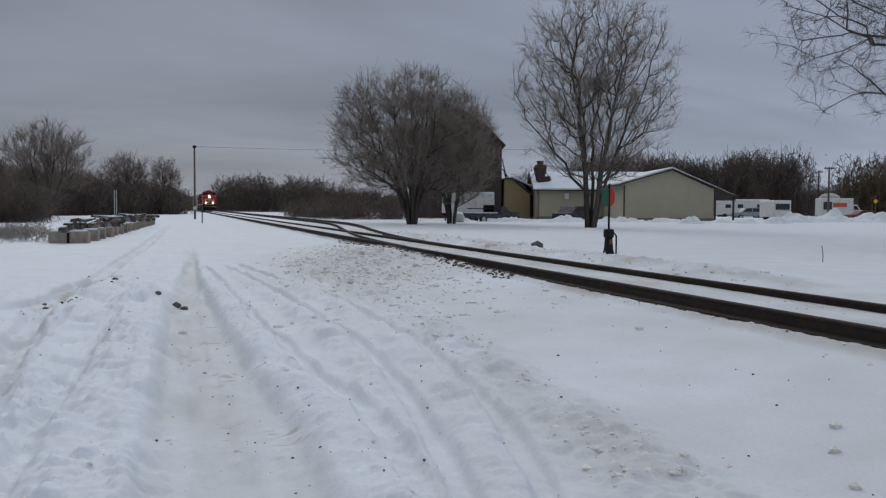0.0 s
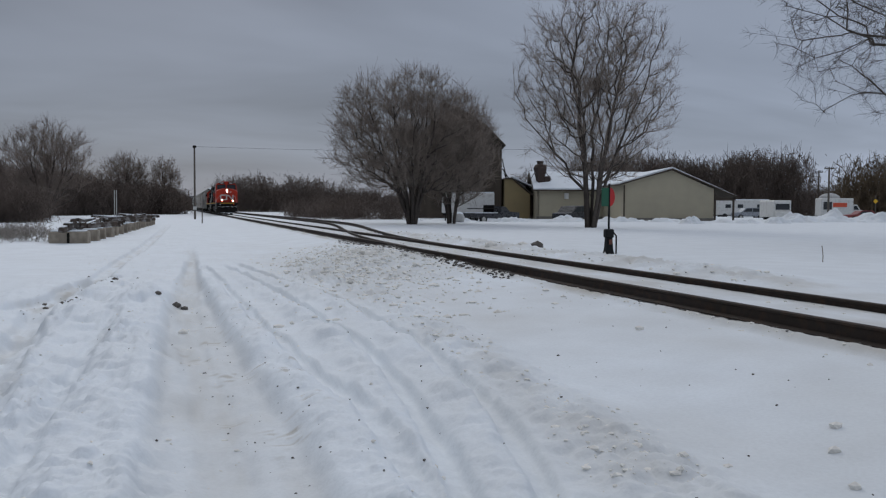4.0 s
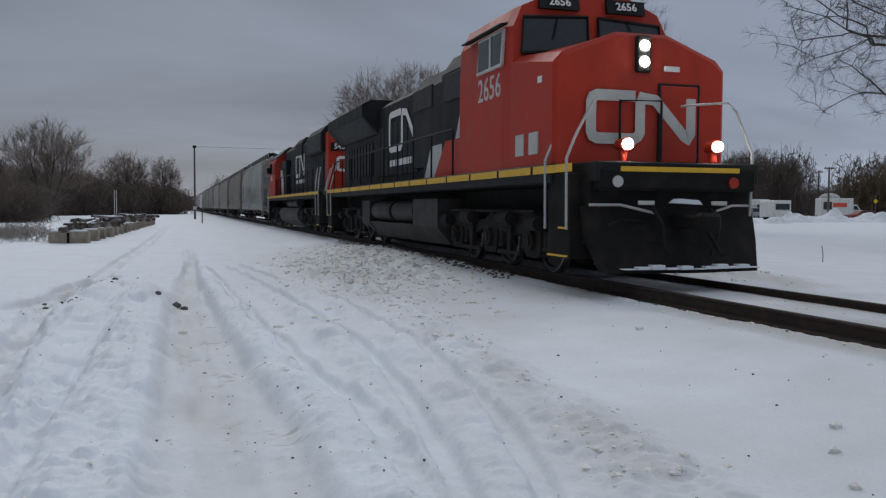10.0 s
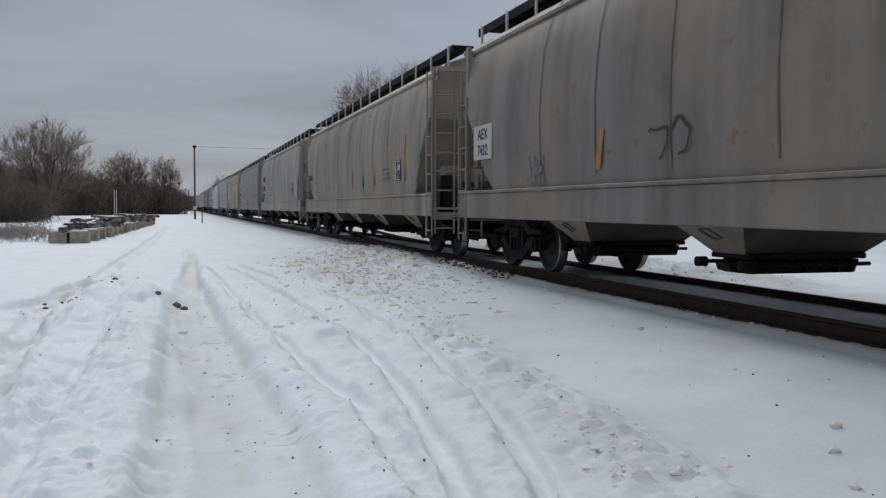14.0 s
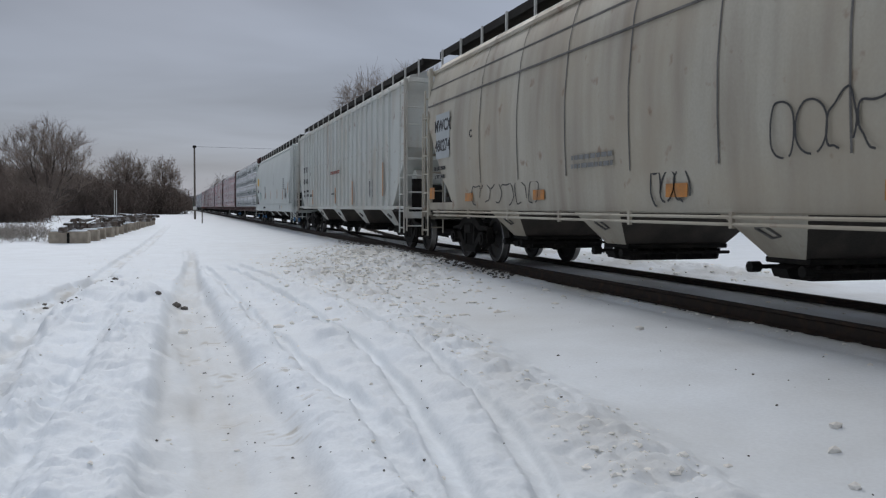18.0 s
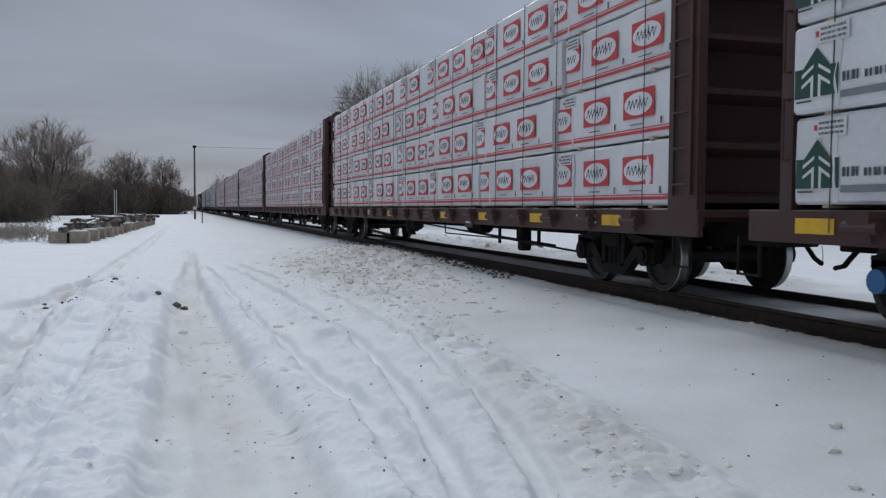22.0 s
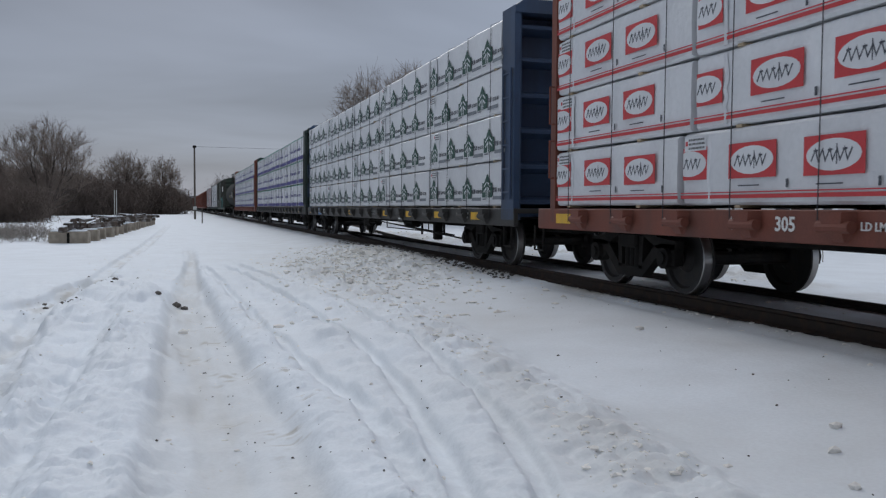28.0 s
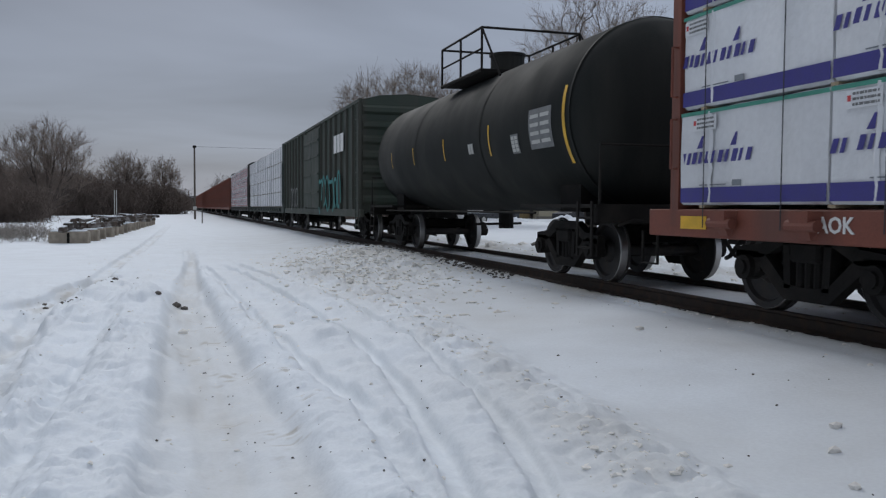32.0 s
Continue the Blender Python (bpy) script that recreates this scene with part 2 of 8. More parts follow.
def lettering(name, text, size, m, material, parent=None, bold=0.0, depth=0.003):
    """Raised letters in the built-in font; the text stands in the x-z plane of m, reading along its x."""
    cu = bpy.data.curves.new(name, "FONT")
    cu.body, cu.size, cu.extrude, cu.offset, cu.resolution_u = text, size, depth, bold, 2
    cu.align_x, cu.align_y = "CENTER", "CENTER"
    ob = bpy.data.objects.new(name, cu)
    scene.collection.objects.link(ob)
    bpy.context.view_layer.update()
    me = bpy.data.meshes.new_from_object(ob)
    bpy.data.objects.remove(ob)
    me.transform(m)
    me.materials.clear()
    return part(name, me, material, parent)


def side(y, z, x):
    """Frame of a marking on a car's near side: it reads towards the front of the train."""
    return Matrix(((0, 0, -1, x), (-1, 0, 0, y), (0, 1, 0, z), (0, 0, 0, 1)))


def front(x, z, y):
    """Frame of a marking that faces forwards."""
    return Matrix(((1, 0, 0, x), (0, 0, -1, y), (0, 1, 0, z), (0, 0, 0, 1)))


def flat(ms, m, pts, depth=0.004):
    """A thin raised shape of 2D outline pts in the frame m."""
    n = len(pts)
    v = [m @ Vector((a, b, 0)) for a, b in pts] + [m @ Vector((a, b, depth)) for a, b in pts]
    f = [(i, (i + 1) % n, n + (i + 1) % n, n + i) for i in range(n)] + [tuple(range(n - 1, -1, -1)), tuple(range(n, 2 * n))]
    return ms.add(v, f)


def rect(ms, m, x0, x1, y0, y1, depth=0.004, skew=0.0):
    return flat(ms, m, [(x0, y0), (x1, y0), (x1 + skew, y1), (x0 + skew, y1)], depth)


def ribbon(ms, m, pts, w, depth=0.004):
    """A painted stroke of even width through 2D pts, mitred at its bends."""
    lo, hi = [], []
    for i, (x, y) in enumerate(pts):
        a, b = Vector(pts[max(i - 1, 0)]), Vector(pts[min(i + 1, len(pts) - 1)])
        p = Vector((x, y))
        d0 = (p - a).normalized() if i else (b - p).normalized()
        d1 = (b - p).normalized() if i < len(pts) - 1 else d0
        t = (d0 + d1).normalized() if (d0 + d1).length > 1e-6 else d0
        n = Vector((-t.y, t.x))
        k = w / 2 / max(0.5, n.dot(Vector((-d0.y, d0.x))))
        lo.append(p - n * k)
        hi.append(p + n * k)
    for i in range(len(pts) - 1):
        flat(ms, m, [lo[i], lo[i + 1], hi[i + 1], hi[i]], depth)
    return ms


def hash_noise(x, y, seed=0):
    """Smooth value noise on arrays."""
    xi, yi = np.floor(x).astype(np.int64), np.floor(y).astype(np.int64)
    xf, yf = x - xi, y - yi
    u, w = xf * xf * (3 - 2 * xf), yf * yf * (3 - 2 * yf)

    def h(a, b):
        n = (a * 374761393 + b * 668265263 + seed * 1442695041) & 0x7FFFFFFF
        n = ((n ^ (n >> 13)) * 1274126177) & 0x7FFFFFFF
        return ((n ^ (n >> 16)) & 0xFFFF) / 65535.0

    return (h(xi, yi) * (1 - u) + h(xi + 1, yi) * u) * (1 - w) + (h(xi, yi + 1) * (1 - u) + h(xi + 1, yi + 1) * u) * w


def fractal(x, y, seed=0, octaves=4):
    s, a, t = 0, 1.0, 0
    for o in range(octaves):
        s = s + a * hash_noise(x * 2 ** o, y * 2 ** o, seed + o * 17)
        t += a
        a *= 0.5
    return s / t - 0.5
# ---- ground: one sheet of snow with wheel ruts, out to the horizon ----
TRACK = 6.73      # centre line of the main track; rail heads are at z = 0
GAUGE = 1.505     # between the middles of the rail heads
FLOOR = -0.40     # level of the trodden snow

# wheel ruts as ways over the snow: width, depth and how dirty each is
RUTS = [
    ([(-1.15, 3.0), (-1.28, 5.5), (-1.42, 7.7), (-1.84, 12.8), (-1.78, 14.8), (-1.55, 18.2), (-1.50, 22.3), (-1.2, 31.0), (-0.63, 73.0)], 0.30, 0.055, 0.45),
    ([(-0.85, 2.0), (-0.85, 4.6), (-0.86, 5.7), (-0.84, 8.5), (-0.79, 11.9)], 0.13, 0.035, 0.20),
    ([(-2.26, 12.5), (-2.04, 13.8), (-1.72, 17.7), (-1.3, 19.0)], 0.28, 0.08, 0.75),
    ([(0.30, 30.0), (0.30, 20.0), (0.12, 13.3), (0.12, 9.8), (0.22, 6.8), (0.25, 4.4), (0.28, 2.0)], 0.26, 0.020, 0.22),
    ([(1.0, 3.0), (1.16, 4.1), (1.22, 4.8), (1.25, 6.0), (1.12, 8.1), (0.95, 11.0), (0.77, 16.2), (0.60, 21.8)], 0.15, 0.050, 0.16),
    ([(1.15, 3.0), (1.38, 4.1), (1.56, 5.3), (1.74, 6.8), (1.84, 8.9), (1.73, 11.8), (1.52, 16.0), (1.13, 21.7)], 0.14, 0.060, 0.10),
    ([(1.5, 3.0), (1.80, 4.0), (2.11, 5.4), (2.25, 6.7), (2.44, 8.7), (2.40, 12.5), (1.89, 17.4), (1.47, 22.8)], 0.14, 0.055, 0.18),
]
# crumbling crests of snow pushed up beside the wheels: way, width, height
CRESTS = [
    ([(-0.46, 2.0), (-0.45, 4.5), (-0.46, 6.5), (-0.49, 8.4), (-0.52, 10.8), (-0.58, 14.5)], 0.26, 0.085),
    ([(0.85, 2.5), (0.98, 4.1), (1.0, 5.6), (0.88, 8.0), (0.72, 11.4), (0.58, 17.7)], 0.12, 0.060),
    ([(1.0, 3.0), (1.22, 4.1), (1.38, 5.3), (1.54, 6.8), (1.62, 8.9), (1.50, 11.8), (1.28, 16.0), (0.95, 21.7)], 0.13, 0.065),
    ([(1.4, 3.0), (1.62, 4.0), (1.90, 5.4), (2.05, 6.7), (2.22, 8.7), (2.18, 12.5), (1.70, 17.4)], 0.13, 0.060),
    ([(-1.05, 3.0), (-1.10, 6.5), (-1.45, 11.5), (-1.40, 15.0)], 0.16, 0.055),
    ([(-1.65, 2.0), (-1.75, 6.0), (-2.2, 11.0), (-2.5, 15.0), (-2.1, 24.0)], 0.22, 0.06),
]
BED_L = [(-0.24, 2.0), (-0.24, 4.4), (-0.22, 5.9), (-0.20, 7.4), (-0.19, 12.4), (-0.03, 17.8), (0.30, 26.0)]
BED_R = [(0.72, 2.0), (0.76, 4.1), (0.77, 5.6), (0.67, 8.0), (0.54, 11.5), (0.43, 17.7), (0.55, 26.0)]
EDGE = [(2.0, 24.0), (2.55, 16.4), (2.85, 13.1), (2.75, 10.0), (2.65, 8.2), (2.41, 5.7), (2.31, 4.5), (2.24, 3.8), (2.1, 2.0)]


def way_distance(x, y, pts):
    best = np.full(x.shape, 1e9)
    for (ax, ay), (bx, by) in zip(pts[:-1], pts[1:]):
        dx, dy = bx - ax, by - ay
        t = np.clip(((x - ax) * dx + (y - ay) * dy) / (dx * dx + dy * dy), 0, 1)
        best = np.minimum(best, np.hypot(x - ax - t * dx, y - ay - t * dy))
    return best


def smooth(a, b, t):
    t = np.clip((t - a) / (b - a), 0, 1)
    return t * t * (3 - 2 * t)


def cobbles(x, y, seed):
    """Rounded lumps of uneven size, one to a cell; 0 between them, up to about 0.8 on top."""
    xi, yi = np.floor(x), np.floor(y)
    best = np.zeros(x.shape)
    for a in (-1, 0, 1):
        for b in (-1, 0, 1):
            cx, cy = xi + a, yi + b
            h = np.sin(cx * 127.1 + cy * 311.7 + seed * 17.3) * 43758.5453
            h -= np.floor(h)
            g = h * 97.31
            g -= np.floor(g)
            k = g * 71.17
            k -= np.floor(k)
            r = 0.30 + 0.55 * k * k
            d2 = ((x - cx - 0.15 - 0.7 * h) ** 2 + (y - cy - 0.15 - 0.7 * g) ** 2) / (r * r)
            best = np.maximum(best, r * np.sqrt(np.clip(1 - d2, 0, 1)))
    return best


def snow_height(x, y):
    """Height of the snow and how dirty it is."""
    far = np.hypot(x, y)
    near_fade = 1 - smooth(35, 90, far)
    z = np.full(x.shape, FLOOR)
    dirt = np.zeros(x.shape)
    # low bank up to the near rail, snow between the rails, bank beyond
    z += 0.20 * smooth(3.0, 5.75, x)
    bed = smooth(5.55, 5.75, x) * (1 - smooth(7.7, 7.95, x))
    z += 0.10 * bed
    z += 0.05 * smooth(7.6, 9.0, x) * (1 - smooth(9.5, 12.0, x))
    z += 0.07 * smooth(20, 60, x)
    z += 0.09 * np.exp(-((x - 9.6 - 0.4 * np.sin(y * 0.21)) / 0.9) ** 2) * smooth(8, 16, y) * (1 - smooth(34, 44, y)) * (0.5 + hash_noise(x * 0.8, y * 0.8, 5))
    # ploughed heap between road and track
    heap = np.exp(-(((x - 4.25 - (y - 20) * 0.10) / 1.45) ** 2 + ((y - 20.0) / 6.0) ** 2))
    big, mid, small = cobbles(x * 4.3 + 0.5 * fractal(x, y, 2, 2), y * 3.7, 1), cobbles(x * 9.5, y * 8.3, 2), cobbles(x * 19.0, y * 16.5, 3)
    rubble = 0.10 * big + 0.055 * mid + 0.026 * small
    z += heap * (0.16 + 0.16 * fractal(x * 1.7, y * 1.7, 7, 4)) + np.clip(heap * 1.8 - 0.15, 0, 1) * rubble
    dirt += 0.30 * heap * (0.4 + hash_noise(x * 2, y * 2, 9))
    edge = way_distance(x - 0.15, y, EDGE)
    ridge = np.exp(-(edge / 0.30) ** 2) * (1 - smooth(16, 24, y))
    z += ridge * (0.03 + 0.10 * fractal(x * 4, y * 4, 3, 3)) + np.exp(-(edge / 0.42) ** 4) * (1 - smooth(16, 24, y)) * (0.05 * big + 0.042 * mid + 0.014 * small)
    dirt += 0.38 * ridge * hash_noise(x * 3, y * 3, 11)
    # driven bed between its two crests
    yy = np.clip(y, 2.0, 26.0)
    left = np.interp(yy, [q[1] for q in BED_L], [q[0] for q in BED_L])
    rgt = np.interp(yy, [q[1] for q in BED_R], [q[0] for q in BED_R])
    bedz = smooth(-0.06, 0.10, x - left) * smooth(-0.06, 0.10, rgt - x) * (1 - smooth(20, 34, y))
    z -= 0.085 * bedz
    dirt += bedz * (0.16 + 0.30 * np.clip(0.4 + 1.6 * fractal(x * 5.0, y * 0.9, 33, 4), 0, 1))
    # dead grass and bark pressed into the bed, lying across it
    straw = np.clip(fractal(x * 7.0, y * 46.0, 35, 2) * 6 - 0.9, 0, 1) * np.clip(fractal(x * 1.6, y * 0.9, 36, 3) * 7 - 0.1, 0, 1)
    dirt += 0.75 * straw * smooth(-0.3, 0.3, x) * (1 - smooth(0.95, 1.2, x)) * (1 - smooth(9, 16, y))
    streak = np.clip(0.5 + 2.2 * fractal(x * 9.0, y * 1.3, 37, 3), 0, 1)
    crumb = 0.8 * mid + 0.55 * small
    worn_edge = fractal(x * 3.1, y * 2.1, 25, 4)
    along = fractal(x * 2.0, y * 1.3, 27, 3)
    for pts, width, depth, soil in RUTS:
        d = way_distance(x, y, pts) * (1 + 0.5 * fractal(x * 2.5, y * 1.2, 21, 3))
        z += near_fade * (-depth * 1.45 * np.exp(-(d / (width * 0.62)) ** 6))
        dirt += near_fade * soil * np.exp(-(d / (width * 0.75)) ** 4) * streak * np.clip(0.7 + 1.2 * fractal(x * 1.7, y * 1.1, 31, 4), 0, 1)
    for pts, width, height in CRESTS:
        d = np.abs(way_distance(x, y, pts) + 0.14 * worn_edge)
        c = np.exp(-(d / (width * 1.45)) ** 2)
        z += (1 - smooth(13, 22, y)) * (height * 1.45 * c * (0.8 + 1.0 * along) + 0.040 * crumb * np.exp(-(d / (width * 1.4)) ** 4))
    # footprints and churned holes beside the road
    churn = np.exp(-((x + 1.2) / 0.95) ** 4) * smooth(3, 5, y) * (1 - smooth(14, 24, y))
    z -= churn * 0.10 * np.clip(hash_noise(x * 4.2, y * 2.9, 91) - 0.55, 0, 1) * 2.2
    z += churn * (0.055 * crumb + 0.07 * big * np.clip(0.3 + 2 * worn_edge, 0, 1)) * np.clip(0.5 + 3 * along, 0, 1)
    side_lumps = smooth(0.1, 0.5, np.abs(x - 0.28)) * np.exp(-((x + 0.1) / 2.3) ** 4) * (1 - smooth(13, 22, y))
    z += side_lumps * (0.050 * cobbles(x * 2.6 + 0.3 * worn_edge, y * 1.7, 7) + 0.026 * cobbles(x * 5.5, y * 3.6, 8)) * np.clip(0.5 + 2.2 * along, 0.1, 1.2)
    # trodden roughness, smooth wind-blown snow away from the road
    worn = np.exp(-((x - 0.4) / 2.4) ** 2) * (1 - smooth(25, 70, y))
    z += near_fade * (0.012 + 0.075 * worn) * fractal(x * 3.0, y * 2.0, 41, 3) + near_fade * 0.11 * worn * fractal(x * 1.35, y * 0.75, 45, 2)
    z += near_fade * (0.004 + 0.016 * worn) * fractal(x * 11, y * 8, 43, 3)
    z += 0.12 * fractal(x * 0.16, y * 0.16, 51, 3) * smooth(6, 20, np.abs(x - 4)) * (1 - smooth(60, 160, far)) * (1 - smooth(4.5, 5.5, x) * (1 - smooth(9, 16, x)))
    dirt += 0.33 * smooth(0.5, 2.6, x) * (1 - smooth(5.2, 9.0, x)) * np.clip(0.35 + 1.5 * fractal(x * 0.8, y * 0.5, 61, 4), 0, 1) * (1 - smooth(16, 45, y))
    dirt += bed * 0.62 * np.clip(0.5 + 1.2 * fractal(x * 3, y * 1.2, 71, 4), 0, 1)
    # ragged snow against the near rail, packed lumps on the bank beyond
    z += np.exp(-((x - 5.72) / 0.16) ** 2) * (0.03 * big * hash_noise(x, y * 0.8, 73) + 0.02 * mid) * (1 - smooth(40, 60, y))
    z -= 0.05 * np.exp(-((x - 5.93) / 0.08) ** 2) + 0.075 * np.exp(-((x - 5.84) / 0.20) ** 2) * (0.7 + 0.6 * hash_noise(x * 0.2, y * 0.5, 75))
    dirt += 0.55 * np.exp(-((x - 5.72) / 0.16) ** 2) * np.clip(0.35 + 2.2 * fractal(x * 2.0, y * 0.9, 77, 4), 0, 1)
    dirt += np.exp(-((x - 8.6) / 1.1) ** 4) * np.clip(0.34 + 1.1 * fractal(x * 1.4, y * 0.7, 81, 4), 0, 0.7) * (1 - smooth(40, 70, y))
    dirt += 0.10 * smooth(8, 12, x) * (1 - smooth(60, 120, x))
    z += np.exp(-((x - 9.3) / 0.9) ** 2) * smooth(9, 14, y) * (1 - smooth(34, 44, y)) * rubble * 1.1
    z -= 0.10 * np.exp(-((x - 10.9) / 1.6) ** 2 - ((y - 20.6) / 2.6) ** 2)
    z = np.where((np.abs(x) > 3000) | (np.abs(y) > 3000), -3.0, z)
    return z, np.clip(dirt, 0, 0.85)


def lines(dense, grow_lo, grow_hi):
    """Grid lines: an even dense stretch, spaced ever wider towards both ends."""
    a = list(dense)
    step = a[1] - a[0]
    s = step
    while a[0] > grow_lo:
        s *= 1.09
        a.insert(0, a[0] - s)
    s = step
    while a[-1] < grow_hi:
        s *= 1.09
        a.append(a[-1] + s)
    return np.array(a)


def grow_lines(start, end, ratio, step):
    a, s = [start], step
    while a[-1] < end:
        a.append(a[-1] + s)
        s = max(step, (a[-1] - 1.0) * ratio)
    return a


gx = list(np.arange(-2.6, 3.4, 0.024))
gx = lines(np.array(gx), -3500, 3.4)
gx = np.concatenate([gx, lines(np.arange(gx[-1] + 0.035, 10.4, 0.045), 100, 3500)])
gy = np.array(sorted(set([-3500, -1500, -600, -250, -100, -40, -15, -6, -2, 0.5, 1.5] + grow_lines(2.2, 46, 0.0082, 0.024) + grow_lines(46.4, 3500, 0.02, 0.4))))
GX, GY = np.meshgrid(gx, gy)
GZ, GD = snow_height(GX, GY)


def grid_mesh(name, X, Y, Z):
    rows, cols = X.shape
    me = bpy.data.meshes.new(name)
    co = np.stack([X, Y, Z], -1).reshape(-1, 3).astype(np.float32)
    i = np.arange(rows * cols).reshape(rows, cols)
    quads = np.stack([i[:-1, :-1], i[:-1, 1:], i[1:, 1:], i[1:, :-1]], -1).reshape(-1, 4)
    me.vertices.add(len(co))
    me.vertices.foreach_set("co", co.ravel())
    me.loops.add(quads.size)
    me.loops.foreach_set("vertex_index", quads.ravel().astype(np.int32))
    me.polygons.add(len(quads))
    me.polygons.foreach_set("loop_start", np.arange(0, quads.size, 4, dtype=np.int32))
    me.update(calc_edges=True)
    me.shade_smooth()
    return me


gm = grid_mesh("ground", GX, GY, GZ)
at = gm.attributes.new("dirt", "FLOAT", "POINT")
at.data.foreach_set("value", GD.ravel().astype(np.float32))
gm.materials.append(M["snow"])
tagged(new("ground", gm), "snow-covered ground with wheel ruts and dirty patches", "snow", kind="structure")

# ---- the track: rails on timber ties, and a turnout to a siding beyond it ----
RAIL_PROF = [(-0.07, -0.18), (0.07, -0.18), (0.07, -0.165), (0.012, -0.14), (0.012, -0.045), (0.036, -0.03), (0.036, -0.008), (0.028, 0.0),
             (-0.028, 0.0), (-0.036, -0.008), (-0.036, -0.03), (-0.012, -0.045), (-0.012, -0.14), (-0.07, -0.165)]


def rail_along(pts):
    rings = []
    for i, (x, y) in enumerate(pts):
        a, b = pts[max(i - 1, 0)], pts[min(i + 1, len(pts) - 1)]
        dx, dy = b[0] - a[0], b[1] - a[1]
        n = math.hypot(dx, dy)
        nx, ny = dy / n, -dx / n
        rings.append([(x + nx * p[0], y + ny * p[0], p[1]) for p in RAIL_PROF])
    return Mesh().loft(rings)


ys = [-30, -10, 0, 5, 10, 20, 40, 80, 160, 320, 640, 1200]
track = thing("railway_track", "worn steel rails on snow-filled timber ties", "railway track", kind="structure")
for s in (-0.5, 0.5):
    r = part("rail", rail_along([(TRACK + s * GAUGE, y) for y in ys]), M["rail"], track, "brown rusted steel rail with a bright head")


def siding_x(y):
    """The siding leaves the main track at the switch and runs beside it, 4.3 m beyond."""
    t = min(1.0, max(0.0, (y - 22.0) / 44.0))
    return TRACK + 4.3 * (t * t * (3 - 2 * t))


siding = thing("siding_track", "siding rails leaving the main track through a snowy turnout", "railway track", kind="structure")
sy = [23, 25, 28, 31, 34, 38, 42, 46, 50, 55, 60, 66, 80, 120, 200, 320]
for s in (-0.5, 0.5):
    part("rail", rail_along([(siding_x(y) + s * (GAUGE - 0.08) + 0.03, y) for y in sy]), M["rail"], siding)
# ---- the train: shared running gear ----
CARS = []          # every vehicle with the place of its front sill along the train
CACHE = {}


def shared(key, make):
    if key not in CACHE:
        CACHE[key] = make()
    return CACHE[key]


def wheel_mesh(r):
    """Solid steel wheel with flange, dished web and hub; the axle runs along x, the outer face looks to -x."""
    prof = [(-0.07, 0.0, 0), (-0.10, 0.05, 0), (-0.10, 0.12, 0), (-0.02, 0.17, 0), (-0.03, r - 0.10, 0), (-0.068, r - 0.075, 0), (-0.07, r - 0.012, 1),
            (-0.062, r - 0.002, 1), (0.045, r, 1), (0.052, r + 0.026, 0), (0.075, r + 0.02, 0), (0.08, r - 0.08, 0), (0.03, r - 0.11, 0), (0.03, 0.17, 0), (0.09, 0.12, 0), (0.09, 0.0, 0)]
    m, n = Mesh(), 30
    rings = [[(x, q * math.cos(2 * math.pi * k / n), q * math.sin(2 * math.pi * k / n)) for k in range(n)] for x, q, _ in prof]
    for i in range(len(prof) - 1):
        m.use(1 if prof[i][2] and prof[i + 1][2] else 0).loft([rings[i], rings[i + 1]], caps=False)
    return m.data("wheel", weld=True)


def frame_mesh():
    """Cast side frame of a two-axle truck, 1.74 m between the journals, in the plane x = 0."""
    m = Mesh()
    h = 0.87
    for s in (-1, 1):
        top = [(0, 0.86), (s * 0.35, 0.86), (s * 0.66, 0.70), (s * 1.06, 0.66), (s * 1.06, 0.55), (s * 0.64, 0.56), (s * 0.34, 0.70), (0, 0.72)]
        low = [(0, 0.17), (s * 0.30, 0.17), (s * 0.66, 0.46), (s * 0.72, 0.60), (s * 0.60, 0.60), (s * 0.28, 0.32), (0, 0.30)]
        jaw = [(s * 0.70, 0.62), (s * 1.05, 0.62), (s * 1.05, 0.36), (s * 0.97, 0.36), (s * 0.97, 0.52), (s * 0.78, 0.52), (s * 0.76, 0.36), (s * 0.66, 0.42)]
        col = [(s * 0.21, 0.28), (s * 0.30, 0.28), (s * 0.33, 0.74), (s * 0.23, 0.74)]
        for p in (top, low, jaw, col):
            m.plate(p, -0.06, 0.06)
        m.cyl((-0.12, s * h, 0.45), (0.06, s * h, 0.45), 0.13, 14)
        m.cyl((-0.15, s * h, 0.45), (-0.12, s * h, 0.45), 0.075, 10)
    for k in (-0.12, 0.0, 0.12):
        m.cyl((0, k, 0.28), (0, k, 0.56), 0.055, 8)
    m.box(-0.10, 0.10, -0.20, 0.20, 0.54, 0.74, 0.03)
    return m.data("side_frame")


def bolster_mesh():
    m = Mesh().box(-0.98, 0.98, -0.17, 0.17, 0.52, 0.76, 0.04).cyl((0, 0, 0.70), (0, 0, 0.86), 0.2, 14)
    for s in (-1, 1):   # brake beams and rigging
        m.box(-0.72, 0.72, s * 0.40 - 0.05, s * 0.40 + 0.05, 0.36, 0.48, 0.02)
        m.tube([(-0.5, s * 0.38, 0.42), (0, 0, 0.30)], 0.025)
    return m.data("bolster")


def axle_mesh():
    return Mesh().cyl((-1.02, 0, 0), (1.02, 0, 0), 0.085, 12).data("axle")


